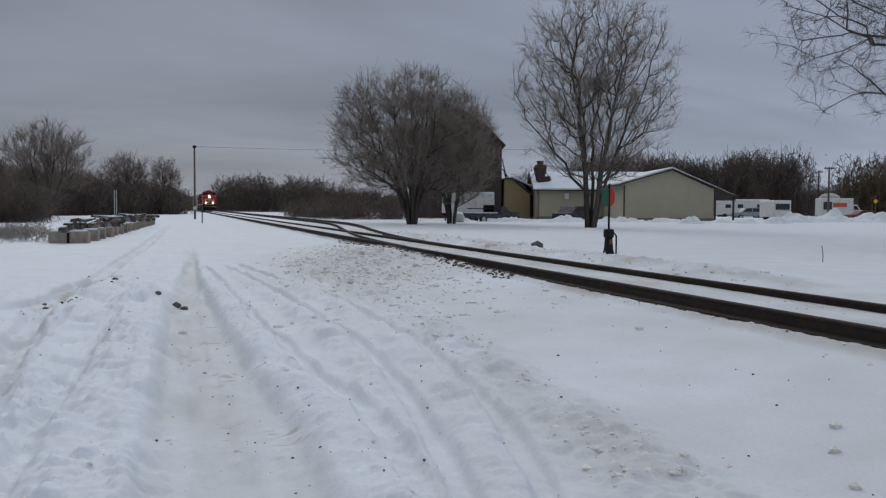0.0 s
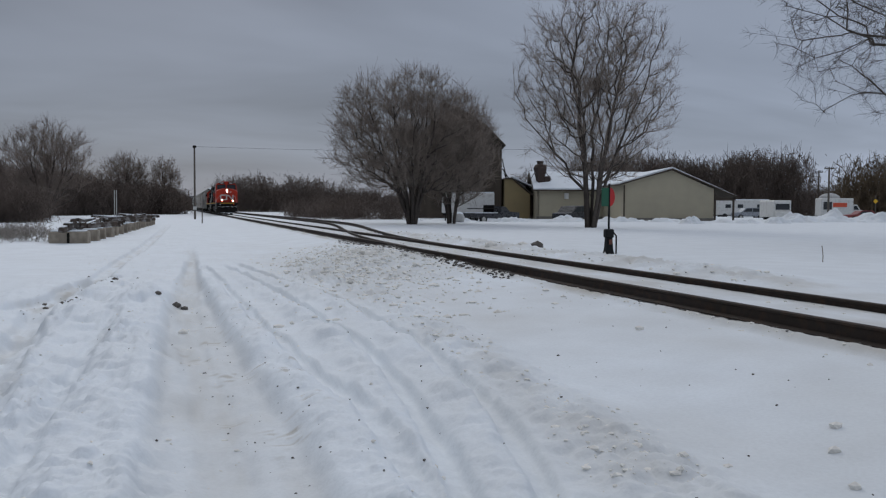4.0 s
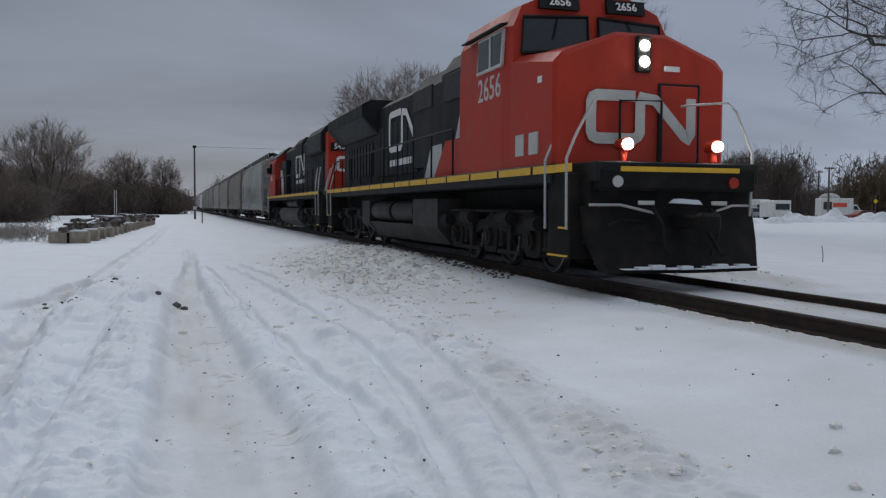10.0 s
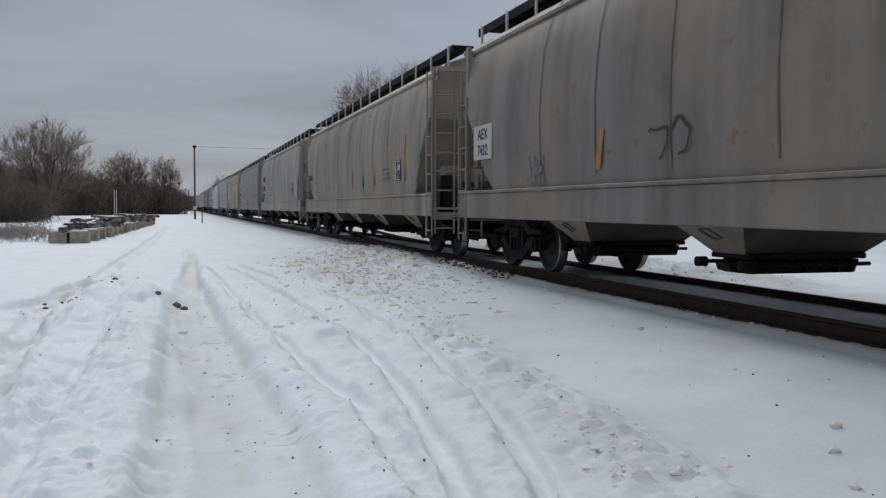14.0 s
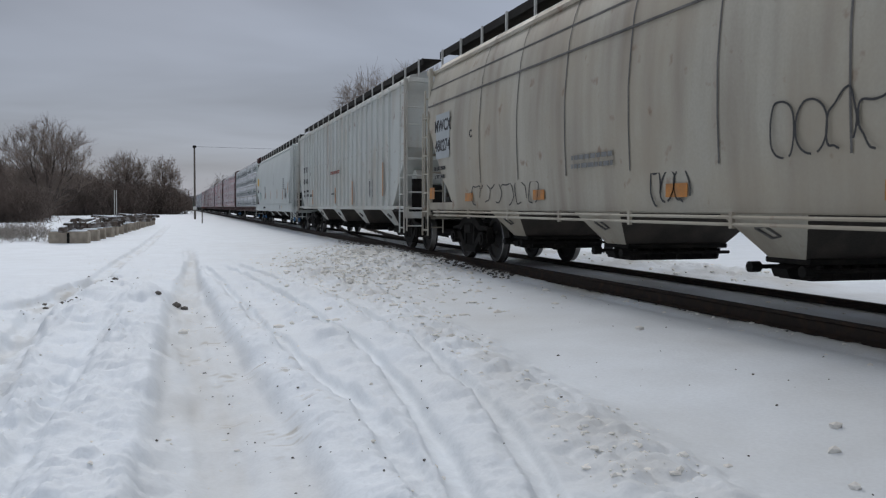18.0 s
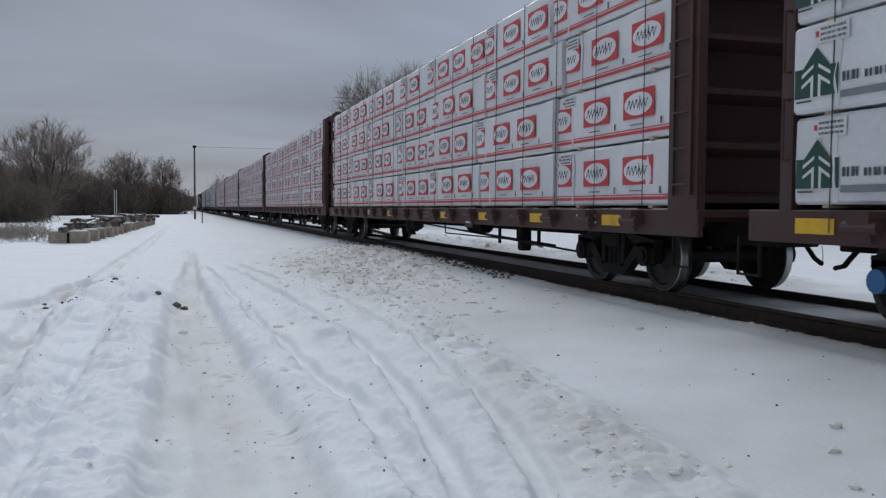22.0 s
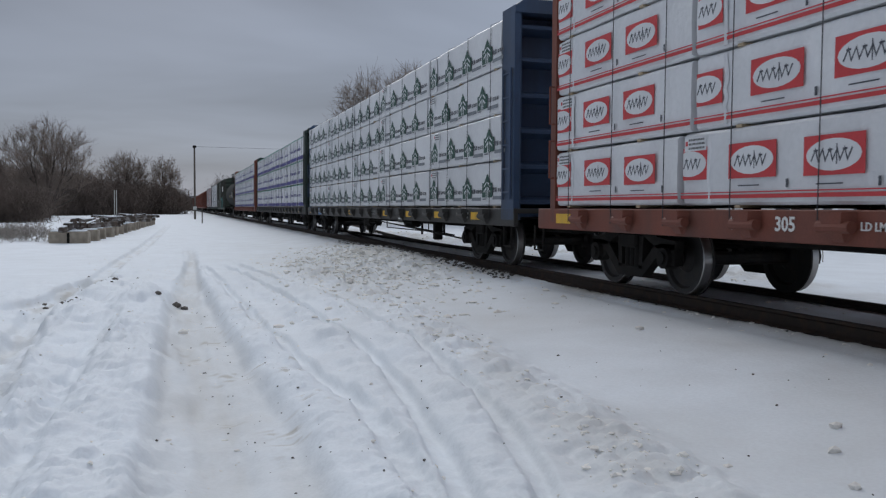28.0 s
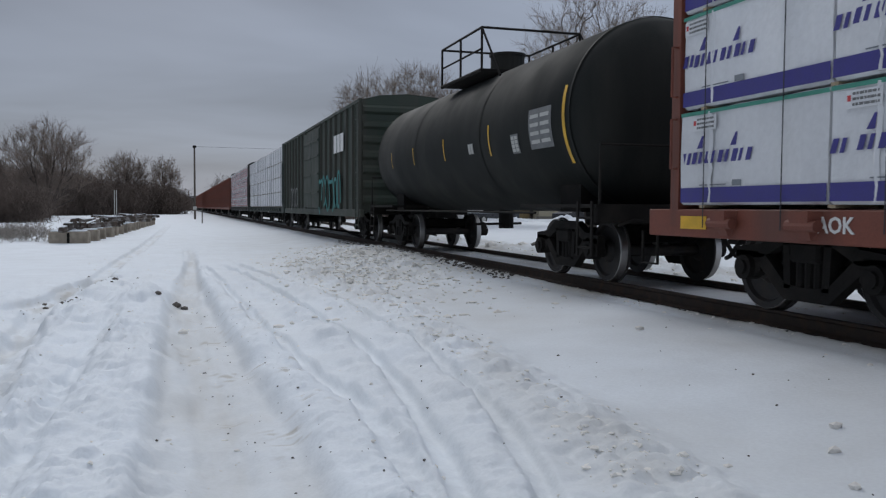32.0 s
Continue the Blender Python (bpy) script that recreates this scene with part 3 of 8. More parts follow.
def add_truck(car, y, base=1.74, r=0.44, cap=None):
    """Two-axle truck under a car; the wheels are parts of the truck."""
    t = part("truck", shared("bolster", bolster_mesh), M["under"], car)
    t.location.y = y
    for s in (-1, 1):
        f = part("side_frame", shared("side_frame", frame_mesh), M["under"], t)
        f.matrix_local = pose(s * 1.0, 0, 0, 0, 0, 0 if s < 0 else 180)
        for e in (-1, 1):
            w = part("wheel", shared(("wheel", r), lambda: wheel_mesh(r)), [M["wheel"], M["tread"]], t, smooth=True)
            w.matrix_local = pose(s * 0.755, e * base / 2, r, 0, 0, 0 if s < 0 else 180)
    for e in (-1, 1):
        a = part("axle", shared("axle", axle_mesh), M["wheel"], t)
        a.location = (0, e * base / 2, r)
    if cap:
        for e in (-1, 1):
            c = part("axle_cap", shared("axle_cap", lambda: Mesh().cyl((-1.19, 0, 0), (-1.12, 0, 0), 0.105, 14).data("axle_cap")), M[cap], t)
            c.location = (0, e * 0.87, 0.45)
    return t


def coupler_mesh():
    """Knuckle coupler that reaches 0.75 m past the sill, with its air hose."""
    m = Mesh().box(-0.11, 0.11, -0.62, 0.25, 0.78, 0.96, 0.03).box(-0.17, 0.15, -0.80, -0.58, 0.74, 1.0, 0.05)
    m.tube([(0.35, 0.0, 0.85), (0.36, -0.2, 0.70), (0.34, -0.45, 0.48), (0.2, -0.72, 0.44)], 0.028)
    m.tube([(-0.5, 0.1, 0.86), (-0.9, -0.05, 0.90), (-1.15, -0.06, 0.82)], 0.018)
    return m.data("coupler")


def add_couplers(car, length):
    for y, turn in ((0, 0), (length, 180)):
        c = part("coupler", shared("coupler", coupler_mesh), M["under"], car)
        c.matrix_local = pose(0, y, 0, 0, 0, turn)


def ladder(x, y, z0, z1, w=0.42, step=0.40, along="y", r=0.017):
    m = Mesh()
    dx, dy = (0, w) if along == "y" else (w, 0)
    m.box(x - 0.012, x + 0.012 + 0.0, y - 0.025, y + 0.025, z0, z1)
    m.box(x + dx - 0.012, x + dx + 0.012, y + dy - 0.025, y + dy + 0.025, z0, z1)
    z = z0 + 0.12
    while z < z1:
        m.tube([(x, y, z), (x + dx, y + dy, z)], r, 5)
        z += step
    return m


def bars(ms, m, rows, width, height, pitch, seed=0):
    """Unreadable small print: short bars in rows."""
    rng = random.Random(seed)
    for i in range(rows):
        x = -width / 2
        while x < width / 2 - 0.03:
            w = rng.uniform(0.04, 0.14) * (height / 0.05)
            w = min(w, width / 2 - x)
            rect(ms, m, x, x + w, -i * pitch, -i * pitch + height, 0.003)
            x += w + height * 0.5
    return ms


def spray(car, m, width, height, w, seed, loops, material):
    """Spray-painted outline: a row of tall rounded forms of uneven size, each open at its foot or its side."""
    rng = random.Random(seed)
    x = -width / 2
    for i in range(loops):
        cw = width / loops * rng.uniform(0.8, 1.2)
        h = height * rng.uniform(0.36, 0.52)
        lean, kind = rng.uniform(-0.18, 0.18), rng.randrange(3)
        pts = []
        for k in range(29):
            a = -1.45 + k / 28 * (2 * math.pi - (2.2, 0.35, 1.1)[kind]) + (0.0, 0.2, 1.0)[kind]
            c, n = math.cos(a), math.sin(a)
            e = 0.42 * cw * math.copysign(abs(c) ** 0.75, c) * (1 + 0.16 * math.sin(2 * a + i))
            q = h * math.copysign(abs(n) ** 0.8, n) * (1 + 0.22 * math.sin(3 * a + 2 * i) * (kind != 1))
            pts.append((x + cw / 2 + e + lean * q, q))
        part("graffiti", ribbon(Mesh(), m, pts, w, 0.003).data("graffiti", weld=True), material, car)
        x += cw * 0.94


# ---- covered hoppers ----
def hopper_section(z_low, top=4.06, belly=1.60, flat_side=False):
    """Half outline from the keel edge up to the roof ridge: (half width, height)."""
    if flat_side:
        pts = [(1.46, 1.07), (1.46, 1.6), (1.46, 2.2), (1.46, 2.8), (1.46, 3.4), (1.46, 3.8), (1.45, top - 0.05), (1.38, top + 0.06), (1.0, top + 0.16), (0.5, top + 0.24), (0.0, top + 0.28)]
    else:
        pts = [(1.52, 1.02), (1.57, 1.5), (belly, 2.0), (belly + 0.01, 2.5), (belly - 0.02, 2.95), (1.54, 3.35), (1.46, 3.7), (1.36, top - 0.1), (1.24, top + 0.07), (0.8, top + 0.22), (0.0, top + 0.32)]
    return [(w, max(z, z_low)) for w, z in pts]


def hopper_car(u0, u1, paint, spec):
    L = u1 - u0
    rng = random.Random(int(u0))
    flat_side = spec.get("ribbed", False)
    top = spec.get("top", 4.06)
    car = thing("covered_hopper_car", spec["label"], "freight car", "covered hopper cars of the train")
    CARS.append((car, u0))
    # body: full section in the middle, cut back by slope sheets at both ends
    slope = [(0.30, 2.95), (0.62, 2.70), (1.05, 2.15), (1.45, 1.62), (1.68, 1.38), (1.85, 1.2), (2.2, 1.05)]
    if flat_side:
        slope = [(0.30, 2.5), (0.7, 2.1), (1.1, 1.7), (1.5, 1.28), (1.75, 1.07), (2.2, 1.07)]
    ys = [(y, z) for y, z in slope] + [(2.2 + (L - 4.4) * k / 8, slope[-1][1]) for k in range(1, 8)] + [(L - y, z) for y, z in reversed(slope)]
    rings = []
    for y, zl in ys:
        h = hopper_section(zl, top, flat_side=flat_side)
        rings.append([(-w, y, z) for w, z in h] + [(w, y, z) for w, z in reversed(h[:-1])])
    part("body", Mesh().loft(rings), paint, car, smooth=True)
    # side sills
    sill_z = spec.get("sill", (0.87, 1.36))
    if sill_z:
        for s in (-1, 1):
            x0, x1 = (s * 1.60, s * 1.50) if s < 0 else (1.50, 1.60)
            m = Mesh().box(x0, x1, 0.05, L - 0.05, sill_z[0], sill_z[1] - 0.05, 0.015)
            m.box(x0 - 0.02 * (s < 0), x1 + 0.02 * (s > 0), 0.05, L - 0.05, sill_z[1] - 0.05, sill_z[1], 0.01)
            part("side_sill", m, paint, car)
    else:
        for s in (-1, 1):
            if flat_side:
                m = Mesh().box(min(s * 1.475, s * 1.40), max(s * 1.475, s * 1.40), 0.1, L - 0.1, 0.99, 1.09, 0.015)
            else:
                m = Mesh().box(min(s * 1.52, s * 1.44), max(s * 1.52, s * 1.44), 0.1, L - 0.1, 1.0, 1.16, 0.015)
                for zz in (0.90, 0.97):
                    m.tube([(s * 1.60, 0.9, zz), (s * 1.60, L - 0.9, zz)], 0.02)
                for k in range(9):
                    m.box(s * 1.60 - 0.02, s * 1.60 + 0.02, 1.2 + (L - 2.4) * k / 8 - 0.025, 1.2 + (L - 2.4) * k / 8 + 0.025, 0.86, 1.02)
            part("side_sill", m, paint, car)
    # weld seams or ribs
    if flat_side:
        n = 22
        rib = shared("hopper_rib", lambda: Mesh().prism([(-0.045, 0), (0.045, 0), (0.03, 0.05), (-0.03, 0.05)], 1.10, top - 0.03, "z").data("side_rib"))
        for i in range(n + 1):
            y = 2.05 + (L - 4.1) * i / n
            r = part("side_rib", rib, paint, car)
            r.matrix_local = pose(-1.46, y, 0, 0, 0, 90)
    else:
        seam = shared(("seam", top), lambda: Mesh().loft([[(-(w + 0.010), y, z) for w, z in hopper_section(1.3, top)[1:]] for y in (-0.014, 0.014)], caps=False, wrap=False).data("weld_seam"))
        for i in range(0 if spec.get("clean") else 7):
            part("weld_seam", seam, M["seam"], car).location.y = L / 2 + 0.05 + 1.75 * (i - 3)
    eave = Mesh()
    for s in (-1, 1):
        w = 1.45 if flat_side else 1.36
        eave.box(min(s * w, s * (w + 0.05)), max(s * w, s * (w + 0.05)), 0.25, L - 0.25, top - 0.14, top - 0.07, 0.01)
    part("eave_strip", eave, paint, car)
    # four short hoppers below, narrowing to transverse outlet gates, daylight between them
    span = spec.get("pitch", 3.65)
    z1 = sill_z[0] + 0.03 if sill_z else 1.0
    zb = 0.55
    for i in range(4):
        yc = L / 2 + span * (i - 1.5)
        levels = [(1.17, 0.74, z1 + 0.12), (1.13, 0.68, z1), (0.80, 0.28, zb)]
        hp = Mesh()
        for (w0, l0, a0), (w1, l1, a1) in zip(levels[:-1], levels[1:]):
            for sx in (-1, 1):
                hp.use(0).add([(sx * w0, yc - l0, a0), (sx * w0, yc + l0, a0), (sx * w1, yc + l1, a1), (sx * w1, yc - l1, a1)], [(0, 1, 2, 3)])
                # end sheets take the dark colour: grime with their shade painted in
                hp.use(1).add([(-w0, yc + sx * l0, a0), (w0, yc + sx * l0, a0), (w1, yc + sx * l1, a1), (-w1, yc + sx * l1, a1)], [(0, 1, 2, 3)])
        hop = part("hopper", hp, [paint, M["shadegrime"]], car, "narrow hopper bay, its end slope sheets grimy and painted in shade")
        lean = (1.13 - 0.80) / (z1 - zb)

        def on_sheet(dy, z):
            return (-0.80 - (z - zb) * lean - 0.012, yc + dy, z)
        zm = (z1 + zb) / 2
        part("sheet_slot", Mesh().tube([on_sheet(0.20, zm + 0.08), on_sheet(0.02, zm - 0.02), on_sheet(-0.12, zm + 0.0), on_sheet(0.03, zm + 0.10), on_sheet(0.20, zm + 0.08)], 0.016, 5), M["seam"], hop)
        g = Mesh().box(-0.80, 0.80, yc - 0.34, yc + 0.34, zb - 0.055, zb + 0.01, 0.012).box(-0.72, 0.72, yc - 0.27, yc + 0.27, 0.33, zb - 0.055, 0.03)
        for k in range(7):
            x = -0.66 + 0.22 * k
            g.prism([(yc - 0.27, zb - 0.06), (yc - 0.35, zb - 0.06), (yc - 0.29, 0.34), (yc - 0.27, 0.34)], x - 0.02, x + 0.02, "x")
        g.prism([(-0.72, zb - 0.06), (-0.90, zb - 0.10), (-0.86, 0.36), (-0.72, 0.34)], yc - 0.12, yc + 0.12)
        for e in (-1, 1):
            g.tube([(-0.84, yc + e * 0.40, 0.44), (0.78, yc + e * 0.40, 0.44)], 0.026, 6)
            g.cyl((-0.95, yc + e * 0.40, 0.44), (-0.83, yc + e * 0.40, 0.44), 0.06, 10)
        part("outlet_gate", g, M["under"], hop, "rusty black outlet gate")
    for z, w in spec.get("lines", ()):
        part("seam_line", Mesh().box(-w - 0.012, -w + 0.03, 0.35, L - 0.35, z - 0.014, z + 0.014), M["seam"], car)
    if spec.get("panel"):
        part("sill_panel", Mesh().box(-1.622, -1.595, L / 2 - 0.30, L / 2 + 0.20, sill_z[0] + 0.03, sill_z[1] - 0.06, 0.008), M["seam"], car)
        part("sill_plate", Mesh().box(-1.632, -1.61, L / 2 - 0.25, L / 2 + 0.15, sill_z[0] + 0.06, sill_z[1] - 0.09, 0.008), paint, car)
    for y0, y1 in ((0.1, 2.75), (L - 2.75, L - 0.1)):
        part("stub_sill", Mesh().box(-0.18, 0.18, y0, y1, 0.72, 1.0, 0.02), M["under"], car)
    # running boards on the roof with posts, and the hatches with snow left on them
    zr = top + 0.36
    for s in (-1, 1):
        b = Mesh().box(min(s * 0.72, s * 1.18), max(s * 0.72, s * 1.18), -0.05, L + 0.05, zr, zr + 0.045, 0.01)
        b.box(min(s * 1.16, s * 1.19), max(s * 1.16, s * 1.19), -0.05, L + 0.05, zr - 0.10, zr + 0.05)
        part("running_board", b, M["under"], car, "dark steel grating walkway")
    post = shared(("rb_post", top), lambda: Mesh().box(-1.225, -1.19, -0.025, 0.025, top - 0.02, zr + 0.06).data("board_post"))
    k = int(L / 1.25)
    for i in range(k + 1):
        part("board_post", post, M["grey"], car).location.y = 0.2 + (L - 0.4) * i / k
    h = Mesh()
    for i in range(4):
        yc = L * (i + 0.5) / 4
        h.box(-0.34, 0.34, yc - L * 0.11, yc + L * 0.11, top + 0.22, top + 0.42, 0.04)
    part("roof_hatch", h, paint, car)
    if spec.get("snowy"):
        sm = Mesh()
        for i in range(9):
            yc = 1 + (L - 2) * i / 8 + rng.uniform(-0.4, 0.4)
            pts = [(yc - 0.8 + 0.16 * j, zr + 0.03 + 0.27 * max(0, math.sin(math.pi * j / 10)) * rng.uniform(0.6, 1.2)) for j in range(11)]
            part("roof_snow", Mesh().plate(pts, -0.78, 0.4), M["snow"], car)
    # end frames: corner posts, ladders, end platform and brake gear
    for e, y0, sg in ((0, 0.0, 1), (1, L, -1)):
        f = Mesh()
        for s in (-1, 1):
            f.box(s * 1.50 - 0.04, s * 1.50 + 0.04, y0 + sg * 0.30 - 0.05, y0 + sg * 0.30 + 0.05, 0.9, top - 0.02, 0.01)
            f.tube([(s * 0.55, y0 + sg * 0.28, 1.0), (s * 0.55, y0 + sg * 0.28, 2.9)], 0.05, 6)
        f.box(-1.58, 1.58, min(y0, y0 + sg * 0.10), max(y0, y0 + sg * 0.10), 0.80, 1.06, 0.02)
        f.box(-1.5, 1.5, min(y0, y0 + sg * 0.12), max(y0, y0 + sg * 0.12), top - 0.14, top - 0.04, 0.01)
        f.tube([(-1.5, y0 + sg * 0.05, 2.2), (1.5, y0 + sg * 0.05, 2.2)], 0.025)
        part("end_frame", f, paint, car)
        part("end_platform", Mesh().box(-1.5, 1.5, min(y0, y0 + sg * 1.5), max(y0, y0 + sg * 1.5), 0.95, 1.02, 0.01), M["under"], car)
        lad = ladder(-1.60, y0 + (0.05 if sg > 0 else -0.47), 0.45, top - 0.1 if e == 0 else 3.1)
        part("ladder", lad, spec.get("ladder_mat", paint), car)
        lad2 = ladder(-1.54, y0 + sg * 0.02, 0.5, 3.6, along="x")
        part("end_ladder", lad2, spec.get("ladder_mat", paint), car)
        part("step", Mesh().tube([(-1.58, y0 + sg * 0.12, 0.86), (-1.58, y0 + sg * 0.12, 0.42), (-1.58, y0 + sg * 0.55, 0.42), (-1.58, y0 + sg * 0.55, 0.86)], 0.02, 5), M["under"], car)
        if e == 0:
            part("air_reservoir", Mesh().tube([(-1.15, 0.75, 1.75), (-1.12, 0.75, 1.75), (-0.1, 0.75, 1.75), (-0.07, 0.75, 1.75)], 0.24, 14), paint, car)
            part("brake_cylinder", Mesh().cyl((-1.2, 0.35, 1.05), (-1.2, 0.35, 1.75), 0.13, 12).box(-0.9, -0.6, 0.2, 0.5, 1.05, 1.6, 0.03), M["under"], car)
        else:
            part("hand_brake", Mesh().cyl((-0.9, L + 0.02, 2.6), (-0.9, L + 0.08, 2.6), 0.28, 16).box(-1.05, -0.75, L - 0.25, L + 0.02, 2.4, 2.8, 0.03), M["under"], car)
    add_couplers(car, L)
    add_truck(car, 1.62, cap=spec.get("cap"))
    add_truck(car, L - 1.62, cap=spec.get("cap"))
    # markings on the near side
    X = -1.465 if flat_side else -1.612
    for kind, y, z, *a in spec.get("marks", ()):
        if kind == "text":
            lettering("lettering", a[0], a[1], side(y, z, X + (a[2] if len(a) > 2 else 0)), M[a[3] if len(a) > 3 else "ink"], car, bold=0.006 * a[1] / 0.3)
        elif kind == "patch":
            part("paint_patch", rect(Mesh(), side(y, z, X + a[3]), -a[0] / 2, a[0] / 2, -a[1] / 2, a[1] / 2, 0.003), M[a[2]], car)
        elif kind == "bars":
            part("small_print", bars(Mesh(), side(y, z, X), a[0], a[1], a[2], a[2] * 1.9, int(y * 10)), M["faint"], car)
        elif kind == "strip":
            part("reflector_strip", rect(Mesh(), side(y, z, X + (a[2] if len(a) > 2 else 0)), -0.06, 0.06, -a[0] / 2, a[0] / 2, 0.004, skew=a[1]), M["orange"], car, "orange reflective strip")
        elif kind == "stencil":
            m = Mesh()
            rect(m, side(y, z, X - 0.004), -0.22, 0.22, -0.25, 0.25, 0.003)
            m.use(1)
            for p in ((-0.20, 0.20, -0.23, -0.215), (-0.20, 0.20, 0.215, 0.23), (-0.20, -0.185, -0.23, 0.23), (0.185, 0.20, -0.23, 0.23), (-0.01, 0.01, -0.23, 0.23), (-0.16, -0.05, 0.0, 0.02), (0.04, 0.16, 0.02, 0.14)):
                rect(m, side(y, z, X - 0.008), *p, 0.003)
            part("stencil", m, [M["ink"], M["white"]], car)
        elif kind == "scrawl":
            spray(car, side(y, z, X + a[5]), a[0], a[1], a[2], int(y * 7), a[3], M[a[4]])
        elif kind == "disc":
            m = Mesh()
            flat(m, side(y, z, X - 0.003), [(0.33 * math.cos(k * math.pi / 12), 0.40 * math.sin(k * math.pi / 12)) for k in range(24)])
            m.use(1)
            rect(m, side(y, z, X - 0.008), -0.22, 0.22, -0.02, 0.02, 0.003)
            part("emblem", m, [M["white"], M["ink"]], car)
    return car


def hopper_paint(name, col, dirt=(0.10, 0.085, 0.07), amount=0.7, rusty=True):
    return mat(name, col, 0.62, vary=0.07, scale=0.9, fine=30, bump=0.06, dirt=dirt, dirt_amount=amount, dirt_scale=1.6, streak=True, stain=None if not rusty else tuple(0.50 * k + 0.5 * w for k, w in zip(col, (0.27, 0.20, 0.12))))


HP = [hopper_paint("pale_green_grey", (0.335, 0.36, 0.345)), hopper_paint("brown_grey", (0.215, 0.198, 0.178), (0.075, 0.06, 0.048), amount=0.8),
      hopper_paint("weathered_beige", (0.30, 0.275, 0.24), amount=0.75), hopper_paint("warm_grey", (0.36, 0.34, 0.31)),
      hopper_paint("blue_grey", (0.265, 0.285, 0.28), (0.2, 0.15, 0.10)), hopper_paint("stained_cream", (0.42, 0.395, 0.33), (0.2, 0.16, 0.12), 0.7),
      hopper_paint("ribbed_light_grey", (0.50, 0.52, 0.495), (0.28, 0.16, 0.07), 0.3), hopper_paint("clean_light_grey", (0.50, 0.53, 0.515), (0.40, 0.40, 0.375), 0.2, rusty=False)]

hopper_car(54.9, 72.9, HP[0], dict(label="pale green-grey covered hopper car with dark graffiti", snowy=True, panel=True, marks=[
    ("patch", 11.35, 1.98, 5.3, 1.16, "patchgrey", 0.0), ("patch", 16.1, 2.34, 1.2, 0.78, "patchgrey", -0.004), ("text", 16.0, 2.52, "AEX", 0.30, -0.01), ("text", 16.0, 2.15, "9081", 0.32, -0.01), ("patch", 15.9, 1.62, 0.9, 0.42, "patchgrey", 0.0), ("strip", 16.9, 2.3, 0.8, 0.12, -0.004),
    ("scrawl", 9.9, 1.95, 3.6, 0.86, 0.022, 7, "ink", -0.012), ("scrawl", 10.0, 1.18, 3.2, 0.34, 0.018, 7, "ink", -0.004), ("scrawl", 6.5, 1.75, 3.0, 0.75, 0.16, 4, "cream", 0.0), ("scrawl", 6.5, 1.75, 3.0, 0.86, 0.025, 4, "ink", -0.006), ("scrawl", 12.9, 1.16, 0.7, 0.2, 0.02, 3, "ink", 0.0), ("strip", 11.3, 1.85, 0.6, 0.1, -0.006), ("scrawl", 14.6, 1.55, 0.9, 0.22, 0.015, 3, "ink", 0.0),
    ("strip", 2.7, 2.2, 1.1, 0.1), ("strip", 4.9, 1.9, 0.5, 0.1), ("stencil", 3.6, 1.95), ("bars", 5.2, 2.3, 3, 0.9, 0.05), ("bars", 13.0, 2.0, 3, 1.0, 0.05)]))
hopper_car(74.5, 92.8, HP[1], dict(label="brown-grey weathered covered hopper car, snow on its roof", snowy=True, marks=[
    ("patch", 16.9, 2.2, 0.9, 0.6, "grey", -0.002), ("text", 16.9, 2.33, "AEX", 0.26, -0.006), ("text", 16.9, 2.05, "7432", 0.26, -0.006), ("stencil", 3.3, 1.95), ("strip", 2.4, 2.2, 1.0, 0.1),
    ("strip", 12.6, 1.8, 0.5, 0.1), ("scrawl", 11.0, 1.8, 0.9, 0.4, 0.03, 2, "ink", -0.004), ("bars", 14.6, 1.75, 4, 0.6, 0.08), ("bars", 3.9, 1.2, 2, 0.5, 0.06)]))
hopper_car(94.5, 113.0, HP[2], dict(label="weathered beige covered hopper car streaked with dirt", marks=[
    ("stencil", 2.9, 1.95), ("strip", 2.35, 2.2, 1.1, 0.1), ("strip", 5.6, 1.9, 0.5, 0.1), ("strip", 8.7, 1.9, 0.5, 0.1), ("bars", 4.2, 2.0, 3, 0.8, 0.06), ("patch", 7.3, 1.8, 0.5, 0.35, "patchgrey", 0.0),
    ("text", 17.0, 2.2, "CRDX", 0.28), ("bars", 17.0, 1.9, 2, 0.8, 0.08)]))
hopper_car(114.6, 133.2, HP[3], dict(label="warm grey covered hopper car with black stencilled letters", marks=[
    ("text", 16.2, 2.72, "CRDX", 0.42), ("text", 16.2, 2.15, "15819", 0.42), ("text", 16.2, 1.78, "LD LMT 219000", 0.13), ("text", 16.2, 1.60, "LT WT   67000", 0.13), ("strip", 17.2, 2.2, 1.1, -0.1), ("strip", 12.0, 1.9, 0.6, 0.1), ("stencil", 3.0, 1.95)]))
hopper_car(134.9, 153.15, HP[4], dict(label="blue-grey covered hopper car with orange strips and rust stains", panel=True, marks=[
    ("patch", 16.45, 2.3, 0.8, 1.0, "patchlight", -0.002), ("text", 16.55, 2.5, "AEX", 0.36, -0.006), ("text", 16.55, 2.05, "9129", 0.36, -0.006), ("text", 16.0, 1.16, "ACF CENTER FLOW", 0.13, 0.0), ("strip", 17.2, 2.0, 0.9, -0.1),
    ("strip", 2.6, 2.1, 1.1, 0.1), ("strip", 5.95, 1.86, 0.55, 0.06), ("strip", 9.28, 1.87, 0.48, 0.05), ("stencil", 3.4, 1.95), ("bars", 9.0, 1.5, 2, 1.3, 0.05), ("bars", 8.2, 1.1, 2, 0.8, 0.04)]))
